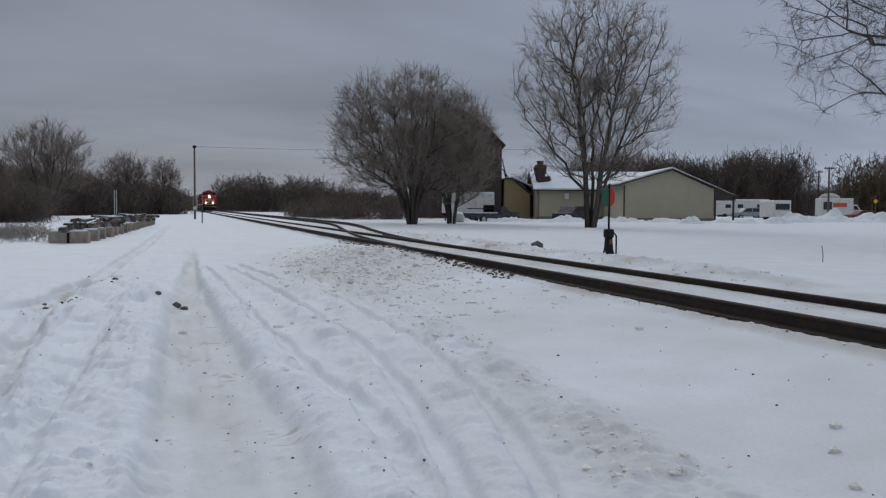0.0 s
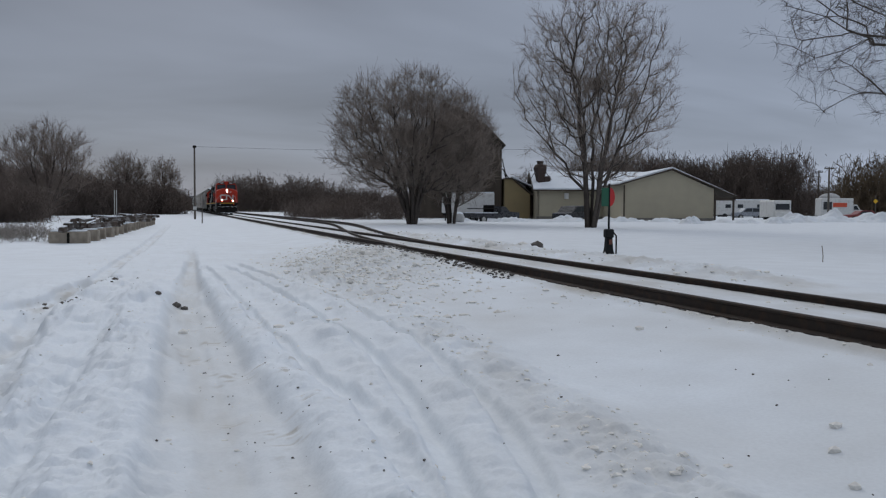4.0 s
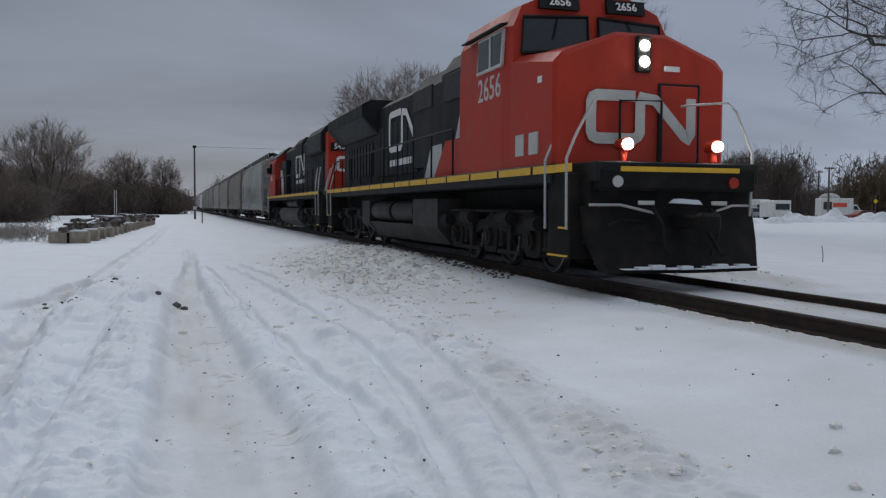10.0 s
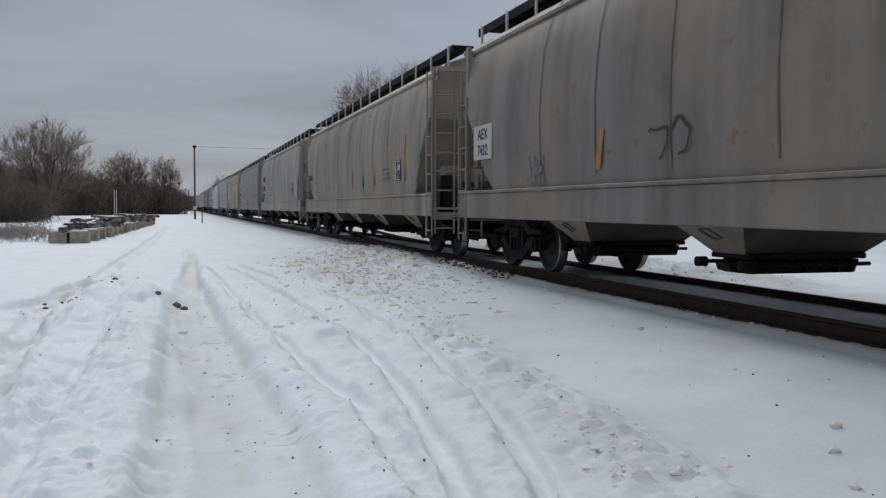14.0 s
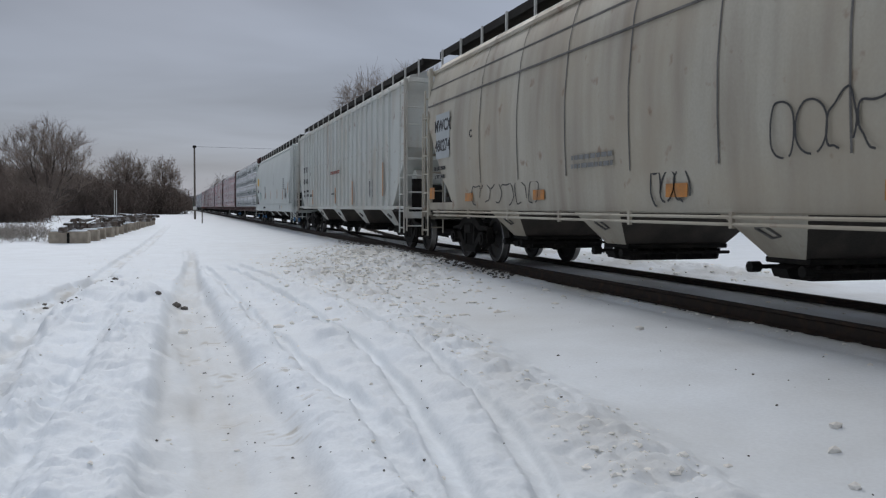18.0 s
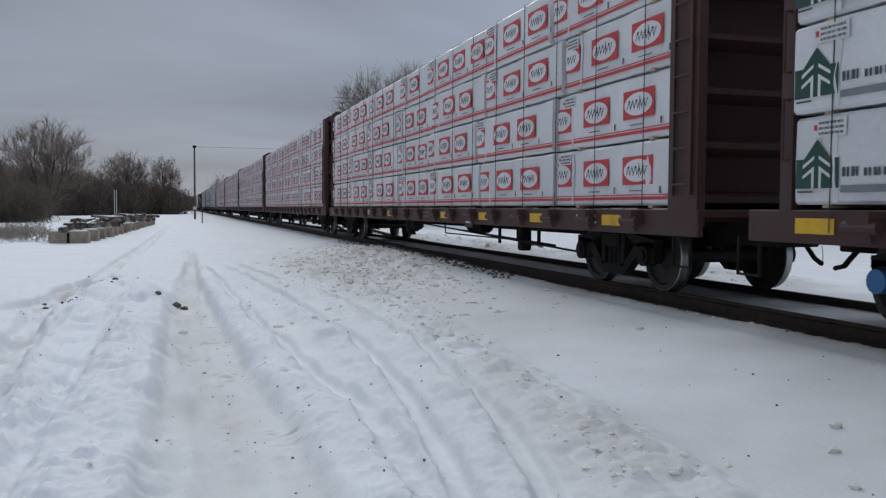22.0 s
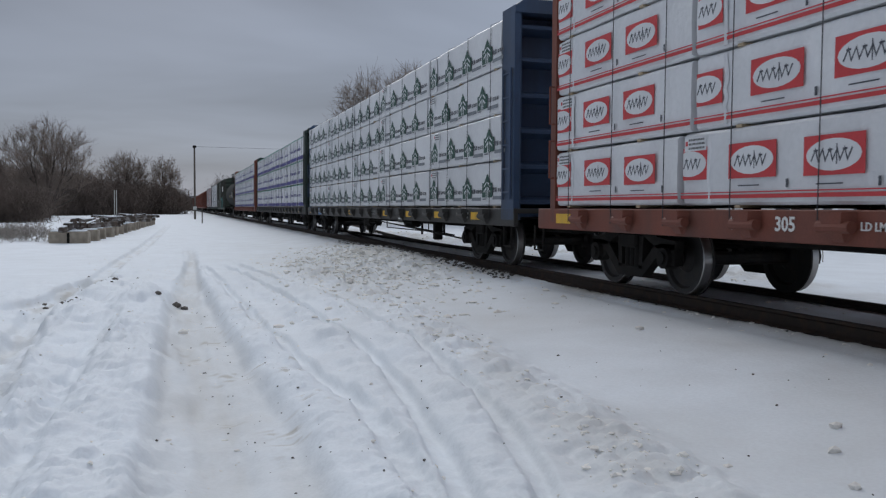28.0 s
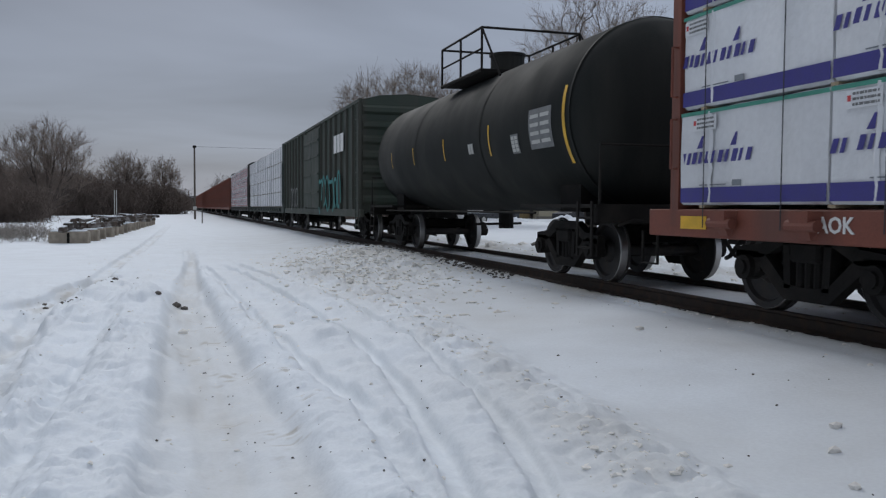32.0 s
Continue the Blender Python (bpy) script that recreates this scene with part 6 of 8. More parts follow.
    # windscreens lean back with the cab face
    for s in (-1, 1):
        wpts = [(s * 0.10, 2.735, 3.72), (s * 1.32, 2.725, 3.60), (s * 1.26, 2.785, 4.20), (s * 0.10, 2.79, 4.27)]
        m = Mesh().add([(x, y - 0.02, z) for x, y, z in wpts] + [(x, y + 0.03, z) for x, y, z in wpts], [(0, 1, 2, 3), (4, 7, 6, 5), (0, 4, 5, 1), (1, 5, 6, 2), (2, 6, 7, 3), (3, 7, 4, 0)])
        w = part("windscreen", m, M["glass"], car)
        part("window_frame", Mesh().tube([(x, y - 0.03, z) for x, y, z in wpts] + [(wpts[0][0], wpts[0][1] - 0.03, wpts[0][2])], 0.03, 5), M["black"], w)
        part("wiper", Mesh().tube([(s * 0.65, 2.74, 4.24), (s * 0.75, 2.69, 3.86)], 0.012, 4), M["black"], w)
    side_win = part("side_window", Mesh().box(-1.52, -1.47, 3.05, 4.25, 3.45, 4.02, 0.02), M["glass"], car)
    part("window_frame", Mesh().tube([(-1.525, 3.05, 3.45), (-1.525, 4.25, 3.45), (-1.49, 4.25, 4.02), (-1.49, 3.05, 4.02), (-1.525, 3.05, 3.45)], 0.035, 5).box(-1.535, -1.49, 3.58, 3.66, 3.45, 4.02), M["grey"], side_win)
    part("sun_shade", Mesh().prism([(-1.46, 4.14), (-1.62, 4.10), (-1.62, 4.07), (-1.46, 4.10)], 2.95, 4.9), M["black"], car)
    for x in (-0.62, 0.62):
        nb = part("number_board", Mesh().prism([(2.72, 4.36), (2.78, 4.60), (2.95, 4.60), (2.95, 4.36)], x - 0.36, x + 0.36, "x"), M["black"], car)
        lettering("lettering", "2656", 0.20, Matrix.Translation((x, 2.738, 4.48)) @ Euler((radians(72), 0, 0)).to_matrix().to_4x4(), M["white"], nb, bold=0.004)
    part("headlight_housing", Mesh().box(-0.13, 0.13, 1.06, 1.40, 3.10, 3.66, 0.03), M["black"], car)
    for z in (3.26, 3.50):
        part("headlight", Mesh().cyl((0, 1.07, z), (0, 1.04, z), 0.078, 16), M["lamp"], car, "lit headlight")
    for s in (-1, 1):
        part("ditch_light_housing", Mesh().cyl((s * 0.73, 0.25, 1.95), (s * 0.73, 0.46, 1.95), 0.09, 16).box(s * 0.73 - 0.05, s * 0.73 + 0.05, 0.30, 0.44, 1.70, 1.90, 0.02), M["red"], car)
        part("ditch_light", Mesh().cyl((s * 0.73, 0.25, 1.95), (s * 0.73, 0.20, 1.95), 0.075, 16), M["lamp"], car, "lit ditch light")
        if s > 0:
            part("front_rail", Mesh().tube([(1.22, 0.12, 0.95), (1.24, 0.12, 1.85), (1.08, 0.30, 2.48), (0.98, 0.36, 2.60), (0.70, 0.90, 2.62), (0.66, 1.12, 2.62)], 0.02, 6), M["pipe"], car, "pale front hand rail")
    part("door_seam", Mesh().box(0.27, 1.0, 1.095, 1.13, 1.72, 2.96, 0.01), M["black"], car)
    part("nose_door", Mesh().box(0.31, 0.96, 1.082, 1.13, 1.75, 2.93, 0.02), M["red"], car)
    part("nose_rail", Mesh().tube([(-0.42, 1.02, 1.98), (-0.42, 1.02, 2.66), (0.28, 1.02, 2.68), (0.28, 1.02, 1.80)], 0.022, 5), M["black"], car)
    part("coupler_snow", Mesh().prism([(-0.20, 1.13), (-0.12, 1.19), (0.16, 1.17), (0.22, 1.11)], -0.18, 0.02), M["snow"], car, "snow lying on the coupler")
    # lit face of the knuckle, painted as a lighter grey block
    part("knuckle_face", Mesh().box(0.08, 0.22, -0.62, -0.50, 0.76, 0.98, 0.03), M["truckgrey"], car)
    for x in (-0.42, 0.50):
        part("air_hose", Mesh().tube([(x, 0.05, 1.05), (x + 0.02, -0.16, 0.85), (x * 0.9, -0.18, 0.55), (x * 0.7, -0.20, 0.42)], 0.028, 6), M["black"], car)
    part("emblem", emblem_ribbon(Mesh(), front(-0.02, 2.42, 1.078), 1.70, 0.64, 0.165), M["grey"], car, "pale grey ribbon emblem")
    part("nose_label", rect(Mesh(), front(0.50, 3.18, 1.12), -0.13, 0.13, -0.04, 0.04, 0.03), M["white"], car)
    part("side_label", rect(Mesh(), side(1.6, 3.0, -1.465), -0.08, 0.08, -0.05, 0.05, 0.01), M["white"], car)
    for y in (1.8, 2.35):
        part("side_plate", rect(Mesh(), side(y, 2.05, -1.468), -0.17, 0.17, -0.17, 0.17, 0.02), M["grey"], car)
    lettering("lettering", "2656", 0.58, side(3.72, 3.12, -1.502), M["grey"], car, bold=0.004)
    # hood
    part("hood", Mesh().prism([(-0.95, 1.70), (-0.95, 3.95), (-0.75, 4.12), (0.75, 4.12), (0.95, 3.95), (0.95, 1.70)], 6.9, L - 0.6), M["black"], car, "black engine hood")
    part("equipment_bay", Mesh().prism([(-1.35, 1.70), (-1.35, 3.85), (-1.1, 4.22), (1.1, 4.22), (1.35, 3.85), (1.35, 1.70)], 5.35, 7.0), M["black"], car)
    part("blower_housing", Mesh().prism([(-1.20, 2.0), (-1.20, 3.8), (-0.95, 4.15), (0.95, 4.15), (1.20, 3.8), (1.20, 2.0)], 7.0, 9.9), M["black"], car)
    part("blower_grille", Mesh().box(-1.225, -1.19, 8.2, 9.8, 3.35, 3.85, 0.01), M["mesh_black"], car)
    part("bay_grille", Mesh().box(-1.37, -1.33, 5.7, 6.8, 3.25, 3.8, 0.01), M["mesh_black"], car)
    part("radiator", Mesh().prism([(-1.0, 3.25), (-1.48, 3.78), (-1.48, 4.10), (-1.2, 4.25), (1.2, 4.25), (1.48, 4.10), (1.48, 3.78), (1.0, 3.25)], 14.6, L - 0.15), M["black"], car, "overhanging radiator wing")
    part("radiator_grille", Mesh().add([(-1.03, 14.8, 3.26), (-1.03, L - 1.0, 3.26), (-1.47, L - 1.0, 3.75), (-1.47, 14.8, 3.75)], [(0, 1, 2, 3)]), M["mesh_black"], car)
    part("exhaust", Mesh().cyl((0, 12.2, 4.1), (0, 12.2, 4.36), 0.4, 16), M["black"], car)
    for i in range(9):
        part("hood_door", Mesh().box(-0.985, -0.94, 10.2 + i * 0.52, 10.66 + i * 0.52, 1.95, 3.4, 0.012), M["black"], car)
    for i in range(9):
        part("hood_vent", Mesh().box(-0.99, -0.95, 15.4 + i * 0.47, 15.68 + i * 0.47, 2.05, 3.05, 0.01), M["mesh_black"], car)
    part("emblem", emblem_ribbon(Mesh(), side(11.7, 3.15, -0.99), 2.9, 0.96, 0.18), M["white"], car, "white ribbon emblem")
    part("web_line", bars(Mesh(), side(11.7, 2.2, -0.99), 1, 2.8, 0.17, 0.3, 3), M["white"], car)
    # paint break between red and black
    part("red_panel", Mesh().plate([(5.3, 1.72), (7.5, 1.72), (6.7, 2.44), (5.3, 2.44)], -1.365, -1.352), M["red"], car)
    part("grey_stripe", Mesh().plate([(7.5, 1.72), (8.75, 1.72), (8.2, 2.44), (6.7, 2.44)], -1.232, -1.202).plate([(5.36, 2.44), (6.0, 2.44), (5.36, 3.5)], -1.375, -1.352), M["grey"], car, "light grey slanted stripe")
    part("low_cabinet", Mesh().box(-1.20, -0.95, 7.0, 8.9, 1.70, 2.46, 0.02), M["black"], car)
    hand_rails(car, [5.9, 7.4, 8.9, 10.4, 11.9, 13.4, 14.9, 16.4, 17.9, 19.4])
    # fuel tank with air reservoirs let into its side
    tank = part("fuel_tank", Mesh().prism([(-1.38, 1.25), (-1.38, 0.62), (-1.05, 0.24), (1.05, 0.24), (1.38, 0.62), (1.38, 1.25)], 7.2, 9.2)
                .prism([(-1.38, 0.66), (-1.05, 0.24), (1.05, 0.24), (1.38, 0.66)], 9.2, 14.0).prism([(-0.8, 1.25), (-0.8, 0.5), (0.8, 0.5), (0.8, 1.25)], 9.2, 14.0)
                .prism([(-1.38, 1.25), (-1.38, 0.62), (-1.05, 0.24), (1.05, 0.24), (1.38, 0.62), (1.38, 1.25)], 14.0, 15.0), M["tankgrey"], car, "dusty grey fuel tank")
    for y0, y1 in ((9.35, 11.4), (11.7, 13.8)):
        part("air_reservoir", Mesh().tube([(-1.1, y0, 0.96), (-1.1, y0 + 0.08, 0.96), (-1.1, y1 - 0.08, 0.96), (-1.1, y1, 0.96)], 0.27, 16), M["tankgrey"], tank)
    part("horn", Mesh().tube([(0.2, 4.4, 4.62), (0.2, 4.4, 4.80), (0.2, 4.0, 4.80)], 0.05, 8), M["black"], car)
    part("air_vent", Mesh().box(-0.35, 0.35, 3.6, 4.6, 4.64, 4.76, 0.04), M["red"], car)


def trailing_locomotive(u0, u1):
    """It runs long hood forward: the red hood end leads and the cab is at the back."""
    L = u1 - u0
    car = thing("trailing_locomotive", "black diesel locomotive running backwards, red hood end leading", "locomotive", "locomotives of the train")
    CARS.append((car, u0))
    underframe(car, L, 3.9, L - 3.1, 7.3, 14.6)
    part("pilot", Mesh().box(-1.45, 1.45, 0.05, 0.25, 0.45, 1.5, 0.03), M["under"], car)
    part("rear_pilot", Mesh().box(-1.45, 1.45, L - 0.25, L - 0.05, 0.45, 1.5, 0.03), M["under"], car)
    corner_steps(car, 0.15, 1)
    corner_steps(car, L - 0.15, -1)
    part("hood", Mesh().prism([(-0.95, 1.70), (-0.95, 4.02), (-0.75, 4.25), (0.75, 4.25), (0.95, 4.02), (0.95, 1.70)], 2.1, 15.8), M["black"], car, "black engine hood")
    part("hood_end", Mesh().prism([(-0.96, 1.70), (-0.96, 4.04), (-0.75, 4.27), (0.75, 4.27), (0.96, 4.04), (0.96, 1.70)], 1.40, 2.11), M["red"], car, "orange-red hood end")
    part("radiator", Mesh().prism([(-1.0, 3.30), (-1.12, 3.36), (-1.12, 4.12), (-0.9, 4.40), (0.9, 4.40), (1.12, 4.12), (1.12, 3.36), (1.0, 3.30)], 2.15, 6.2), M["black"], car)
    part("radiator_grille", Mesh().box(-1.135, -1.11, 2.3, 6.05, 3.42, 4.08, 0.008), M["mesh_black"], car)
    for y in (2.9, 4.1, 5.3):
        part("radiator_fan", Mesh().cyl((0, y, 4.38), (0, y, 4.52), 0.55, 20), M["black"], car)
    part("dynamic_brake", Mesh().prism([(-1.02, 3.60), (-1.02, 4.15), (-0.8, 4.42), (0.8, 4.42), (1.02, 4.15), (1.02, 3.60)], 8.6, 11.2), M["black"], car)
    nb = part("number_board", Mesh().box(-0.86, -0.02, 1.34, 1.42, 3.32, 3.64, 0.02), M["black"], car)
    lettering("lettering", "5456", 0.30, front(-0.44, 3.48, 1.338), M["white"], nb, bold=0.004)
    nb = part("number_board", Mesh().box(0.15, 0.90, 1.34, 1.42, 3.32, 3.64, 0.02), M["black"], car)
    lettering("lettering", "5456", 0.28, front(0.53, 3.48, 1.338), M["white"], nb, bold=0.004)
    for x in (0.02, 0.24):
        part("headlight", Mesh().cyl((x, 1.42, 3.92), (x, 1.36, 3.92), 0.10, 14), M["grey"], car, "unlit headlight")
    part("end_door", Mesh().box(-0.12, 0.48, 1.37, 1.41, 1.75, 3.15, 0.02), M["red"], car)
    part("emblem", emblem_ribbon(Mesh(), front(0.0, 2.80, 1.365), 1.15, 0.50, 0.11), M["white"], car, "white ribbon emblem")
    for s in (-1, 1):
        part("front_rail", Mesh().tube([(s * 1.25, 0.12, 0.9), (s * 1.30, 0.12, 1.75), (s * 1.05, 0.35, 2.55), (s * 0.75, 0.40, 2.68)], 0.02, 6), M["pipe"], car, "pale end hand rail")
    part("emblem", emblem_ribbon(Mesh(), side(9.4, 3.1, -0.99), 2.85, 1.0, 0.19), M["white"], car, "white ribbon emblem")
    part("web_line", bars(Mesh(), side(9.4, 2.22, -0.99), 1, 2.8, 0.18, 0.3, 3), M["white"], car)
    for i in range(20):
        part("hood_door", Mesh().box(-0.985, -0.94, 2.5 + i * 0.62, 3.06 + i * 0.62, 1.95, 3.2, 0.012), M["black"], car)
    # cab at the back, with the short nose behind it
    part("cab", Mesh().prism([(-1.50, 1.70), (-1.50, 3.55), (-1.36, 3.80), (-0.7, 4.36), (0.7, 4.36), (1.36, 3.80), (1.50, 3.55), (1.50, 1.70)], 15.75, 18.95), M["red"], car, "orange-red cab")
    part("cab_roof", Mesh().prism([(-1.42, 3.80), (-0.74, 4.40), (0.74, 4.40), (1.42, 3.80), (1.36, 3.76), (0.7, 4.34), (-0.7, 4.34), (-1.36, 3.76)], 15.6, 19.15), M["tankgrey"], car)
    part("nose", Mesh().prism([(-1.46, 1.70), (-1.46, 2.45), (-0.9, 2.62), (0.9, 2.62), (1.46, 2.45), (1.46, 1.70)], 18.95, L - 0.35), M["red"], car)
    w = part("side_window", Mesh().box(-1.52, -1.47, 17.4, 18.2, 2.98, 3.52, 0.02), M["glass"], car)
    part("window_frame", Mesh().tube([(-1.525, 17.4, 2.98), (-1.525, 18.2, 2.98), (-1.525, 18.2, 3.52), (-1.525, 17.4, 3.52), (-1.525, 17.4, 2.98)], 0.03, 5).box(-1.53, -1.5, 17.78, 17.83, 2.98, 3.52), M["black"], w)
    d = part("cab_door", Mesh().box(-1.52, -1.48, 15.88, 16.62, 1.78, 3.6, 0.02), M["red"], car)
    part("door_window", Mesh().prism([(15.98, 2.85), (16.52, 2.85), (16.52, 3.3), (16.4, 3.45), (16.1, 3.45), (15.98, 3.3)], -1.535, -1.515, "x"), M["glass"], d)
    lettering("lettering", "5456", 0.40, side(17.7, 2.68, -1.502), M["white"], car, bold=0.004)
    part("mirror", Mesh().box(-1.72, -1.52, 18.3, 18.34, 3.0, 3.35, 0.03), M["black"], car)
    part("grey_stripe", Mesh().plate([(15.0, 1.74), (16.1, 3.06), (14.95, 3.10), (14.4, 2.60), (14.2, 1.74)], -1.212, -1.205), M["grey"], car, "light grey slanted stripe")
    part("electrical_cabinet", Mesh().box(-1.20, -0.95, 13.2, 15.76, 1.70, 3.55, 0.03), M["black"], car)
    part("red_panel", Mesh().plate([(15.02, 1.72), (15.78, 1.72), (15.78, 2.64)], -1.214, -1.206), M["red"], car)
    part("rear_grille", Mesh().box(-1.22, -1.18, 13.4, 15.2, 3.15, 3.5, 0.01), M["mesh_black"], car)
    hand_rails(car, [2.2, 3.6, 5.0, 6.4, 7.8, 9.2, 10.6, 12.0, 13.4, 14.8, 15.7])
    part("fuel_tank", Mesh().tube([(0, 7.3, 0.62), (0, 7.34, 0.62), (0, 14.56, 0.62), (0, 14.6, 0.62)], 0.2, 8).prism([(-1.3, 1.02), (-1.42, 0.75), (-1.32, 0.42), (-1.0, 0.18), (1.0, 0.18), (1.32, 0.42), (1.42, 0.75), (1.3, 1.02)], 7.35, 14.5), M["tankgrey"], car, "dusty grey fuel tank")
    part("air_reservoir", Mesh().tube([(-1.15, 8.0, 1.25), (-1.15, 8.06, 1.25), (-1.15, 11.6, 1.25), (-1.15, 11.66, 1.25)], 0.2, 14), M["tankgrey"], car)
    part("tank_valves", Mesh().box(-1.3, -1.0, 6.7, 7.2, 0.35, 0.95, 0.05).tube([(-1.3, 6.5, 1.3), (-1.35, 6.6, 0.9), (-1.3, 6.9, 0.7)], 0.04), M["truckgrey"], car)


lead_locomotive(10.4, 31.15)
trailing_locomotive(32.6, 52.65)
# ---- snow clods, stones, and the small things on the snow ----
def snow_at(x, y):
    z, _ = snow_height(np.array([float(x)]), np.array([float(y)]))
    return float(z[0])


ICO = [(0, 0, 1), (0.894, 0, 0.447), (0.276, 0.851, 0.447), (-0.724, 0.526, 0.447), (-0.724, -0.526, 0.447), (0.276, -0.851, 0.447),
       (0.724, 0.526, -0.447), (-0.276, 0.851, -0.447), (-0.894, 0, -0.447), (-0.276, -0.851, -0.447), (0.724, -0.526, -0.447), (0, 0, -1)]
ICO_F = [(0, 1, 2), (0, 2, 3), (0, 3, 4), (0, 4, 5), (0, 5, 1), (1, 6, 2), (2, 7, 3), (3, 8, 4), (4, 9, 5), (5, 10, 1), (6, 7, 2), (7, 8, 3), (8, 9, 4), (9, 10, 5), (10, 6, 1), (11, 7, 6), (11, 8, 7), (11, 9, 8), (11, 10, 9), (11, 6, 10)]


def lumps(name, places, material, label, category, seed, flatten=0.7, smooth_it=False):
    """Many broken lumps as one mesh; places: x, y, radius."""
    rng = np.random.RandomState(seed)
    places = np.array(places)
    base = np.array(ICO)
    z, _ = snow_height(places[:, 0], places[:, 1])
    v = np.repeat(base[None], len(places), 0) * (1 + rng.uniform(-0.32, 0.32, (len(places), 12, 1)))
    v = v * places[:, None, 2:3] * np.array([1, 1, flatten]) * rng.uniform(0.7, 1.35, (len(places), 1, 3))
    v += np.stack([places[:, 0], places[:, 1], z + places[:, 2] * (0.25 if flatten > 0.65 else -0.05)], -1)[:, None]
    f = np.array(ICO_F)[None] + (np.arange(len(places)) * 12)[:, None, None]
    me = bpy.data.meshes.new(name)
    me.from_pydata(v.reshape(-1, 3).tolist(), [], f.reshape(-1, 3).tolist())
    me.materials.append(material)
    if smooth_it:
        me.shade_smooth()
    return tagged(new(name, me), label, category, kind="stuff")


crng = np.random.RandomState(5)
pl = []
for _ in range(3600):   # on the ploughed heap
    x, y = crng.normal(4.1, 0.85), crng.normal(19.3, 3.8)
    pl.append((min(5.6, x + (y - 22) * 0.08), max(10.5, y), 0.012 + 0.052 * crng.rand() ** 3.5))
for _ in range(520):    # along the edge of the ploughed road
    k = min(6, int(crng.rand() ** 0.8 * 7))
    t = crng.rand()
    a, b = EDGE[k], EDGE[k + 1]
    pl.append((a[0] + 0.18 + (b[0] - a[0]) * t + crng.normal(0, 0.19), a[1] + (b[1] - a[1]) * t, 0.005 + 0.026 * crng.rand() ** 3.2))
for _ in range(380):    # against the near rail
    pl.append((5.72 + abs(crng.normal(0, 0.16)) * -1.0, 4.5 + 30 * crng.rand(), 0.008 + 0.022 * crng.rand() ** 2))
for _ in range(420):    # on the bank past the track
    pl.append((crng.normal(9.3, 0.6), 11 + 28 * crng.rand(), 0.015 + 0.05 * crng.rand() ** 3))
for _ in range(260):    # between the rails
    pl.append((crng.uniform(6.2, 7.4), 5 + 40 * crng.rand(), 0.015 + 0.03 * crng.rand() ** 2))
for _ in range(420):    # churned along the road's ruts
    y = 3.5 + 25 * crng.rand() ** 1.6
    pl.append((crng.choice([-1.15, -0.6, 0.05, 0.35, 1.2, -1.9]) + crng.normal(0, 0.16), y, 0.005 + 0.016 * crng.rand() ** 3))
lumps("snow_clods", pl, M["clod"], "broken clods of dirty ploughed snow", "snow", 3, flatten=0.6)
st = [(crng.uniform(1.5, 5.6), 3.2 + 16 * crng.rand(), 0.004 + 0.009 * crng.rand() ** 2) for _ in range(150)]
st += [(5.70 + crng.normal(0, 0.11), 14 + 17 * crng.rand(), 0.012 + 0.03 * crng.rand()) for _ in range(620)]
st += [(5.86 - abs(crng.normal(0, 0.05)), 5 + 26 * crng.rand(), 0.008 + 0.016 * crng.rand()) for _ in range(380)]
st += [(crng.normal(0.2, 0.7), 3.5 + 14 * crng.rand(), 0.004 + 0.008 * crng.rand() ** 2) for _ in range(40)]
st += [(crng.normal(-1.75, 0.22), 12.5 + 3.0 * crng.rand(), 0.006 + 0.022 * crng.rand() ** 2) for _ in range(46)]
st += [(crng.normal(-1.3, 0.25), 17.2 + 1.6 * crng.rand(), 0.008 + 0.03 * crng.rand() ** 2) for _ in range(18)]
st += [(crng.normal(0.55, 0.35), 3.3 + 9 * crng.rand() ** 1.5, 0.003 + 0.008 * crng.rand() ** 2) for _ in range(120)]
st += [(crng.normal(10.0, 0.9), 12 + 24 * crng.rand(), 0.006 + 0.02 * crng.rand() ** 2) for _ in range(70)]
lumps("ballast_stones", st, M["stone"], "dark stones scattered over the snow", "stones", 4)

RUBBLE = [(-0.30, 13.75, 0.055), (-0.03, 13.85, 0.075), (0.09, 13.75, 0.065), (-1.86, 13.6, 0.04), (-1.66, 13.8, 0.055), (-1.2, 17.9, 0.06), (-1.42, 18.1, 0.075), (0.05, 10.7, 0.07), (4.75, 8.11, 0.05), (3.98, 4.37, 0.044), (3.66, 4.02, 0.038), (3.32, 3.50, 0.034), (10.6, 24.2, 0.22), (8.75, 23.4, 0.16), (9.6, 23.0, 0.14)]
for i, (x, y, r) in enumerate(RUBBLE):
    rng = random.Random(i)
    dark = i in (0, 1, 2, 3, 4, 5, 6, 12)
    m = Mesh().add([(a * r * rng.uniform(0.8, 1.5), b * r * rng.uniform(0.7, 1.2), c * r * rng.uniform(0.6, 0.9)) for a, b, c in ICO], ICO_F)
    ob = part("rubble_block" if dark else "ice_lump", m, M["stone"] if dark else M["clod"])
    ob.location = (x, y, snow_at(x, y) + r * 0.25)
    tagged(ob, "dark broken block half buried in the snow" if dark else "lump of grey ice lying on the snow", "rubble" if dark else "ice")

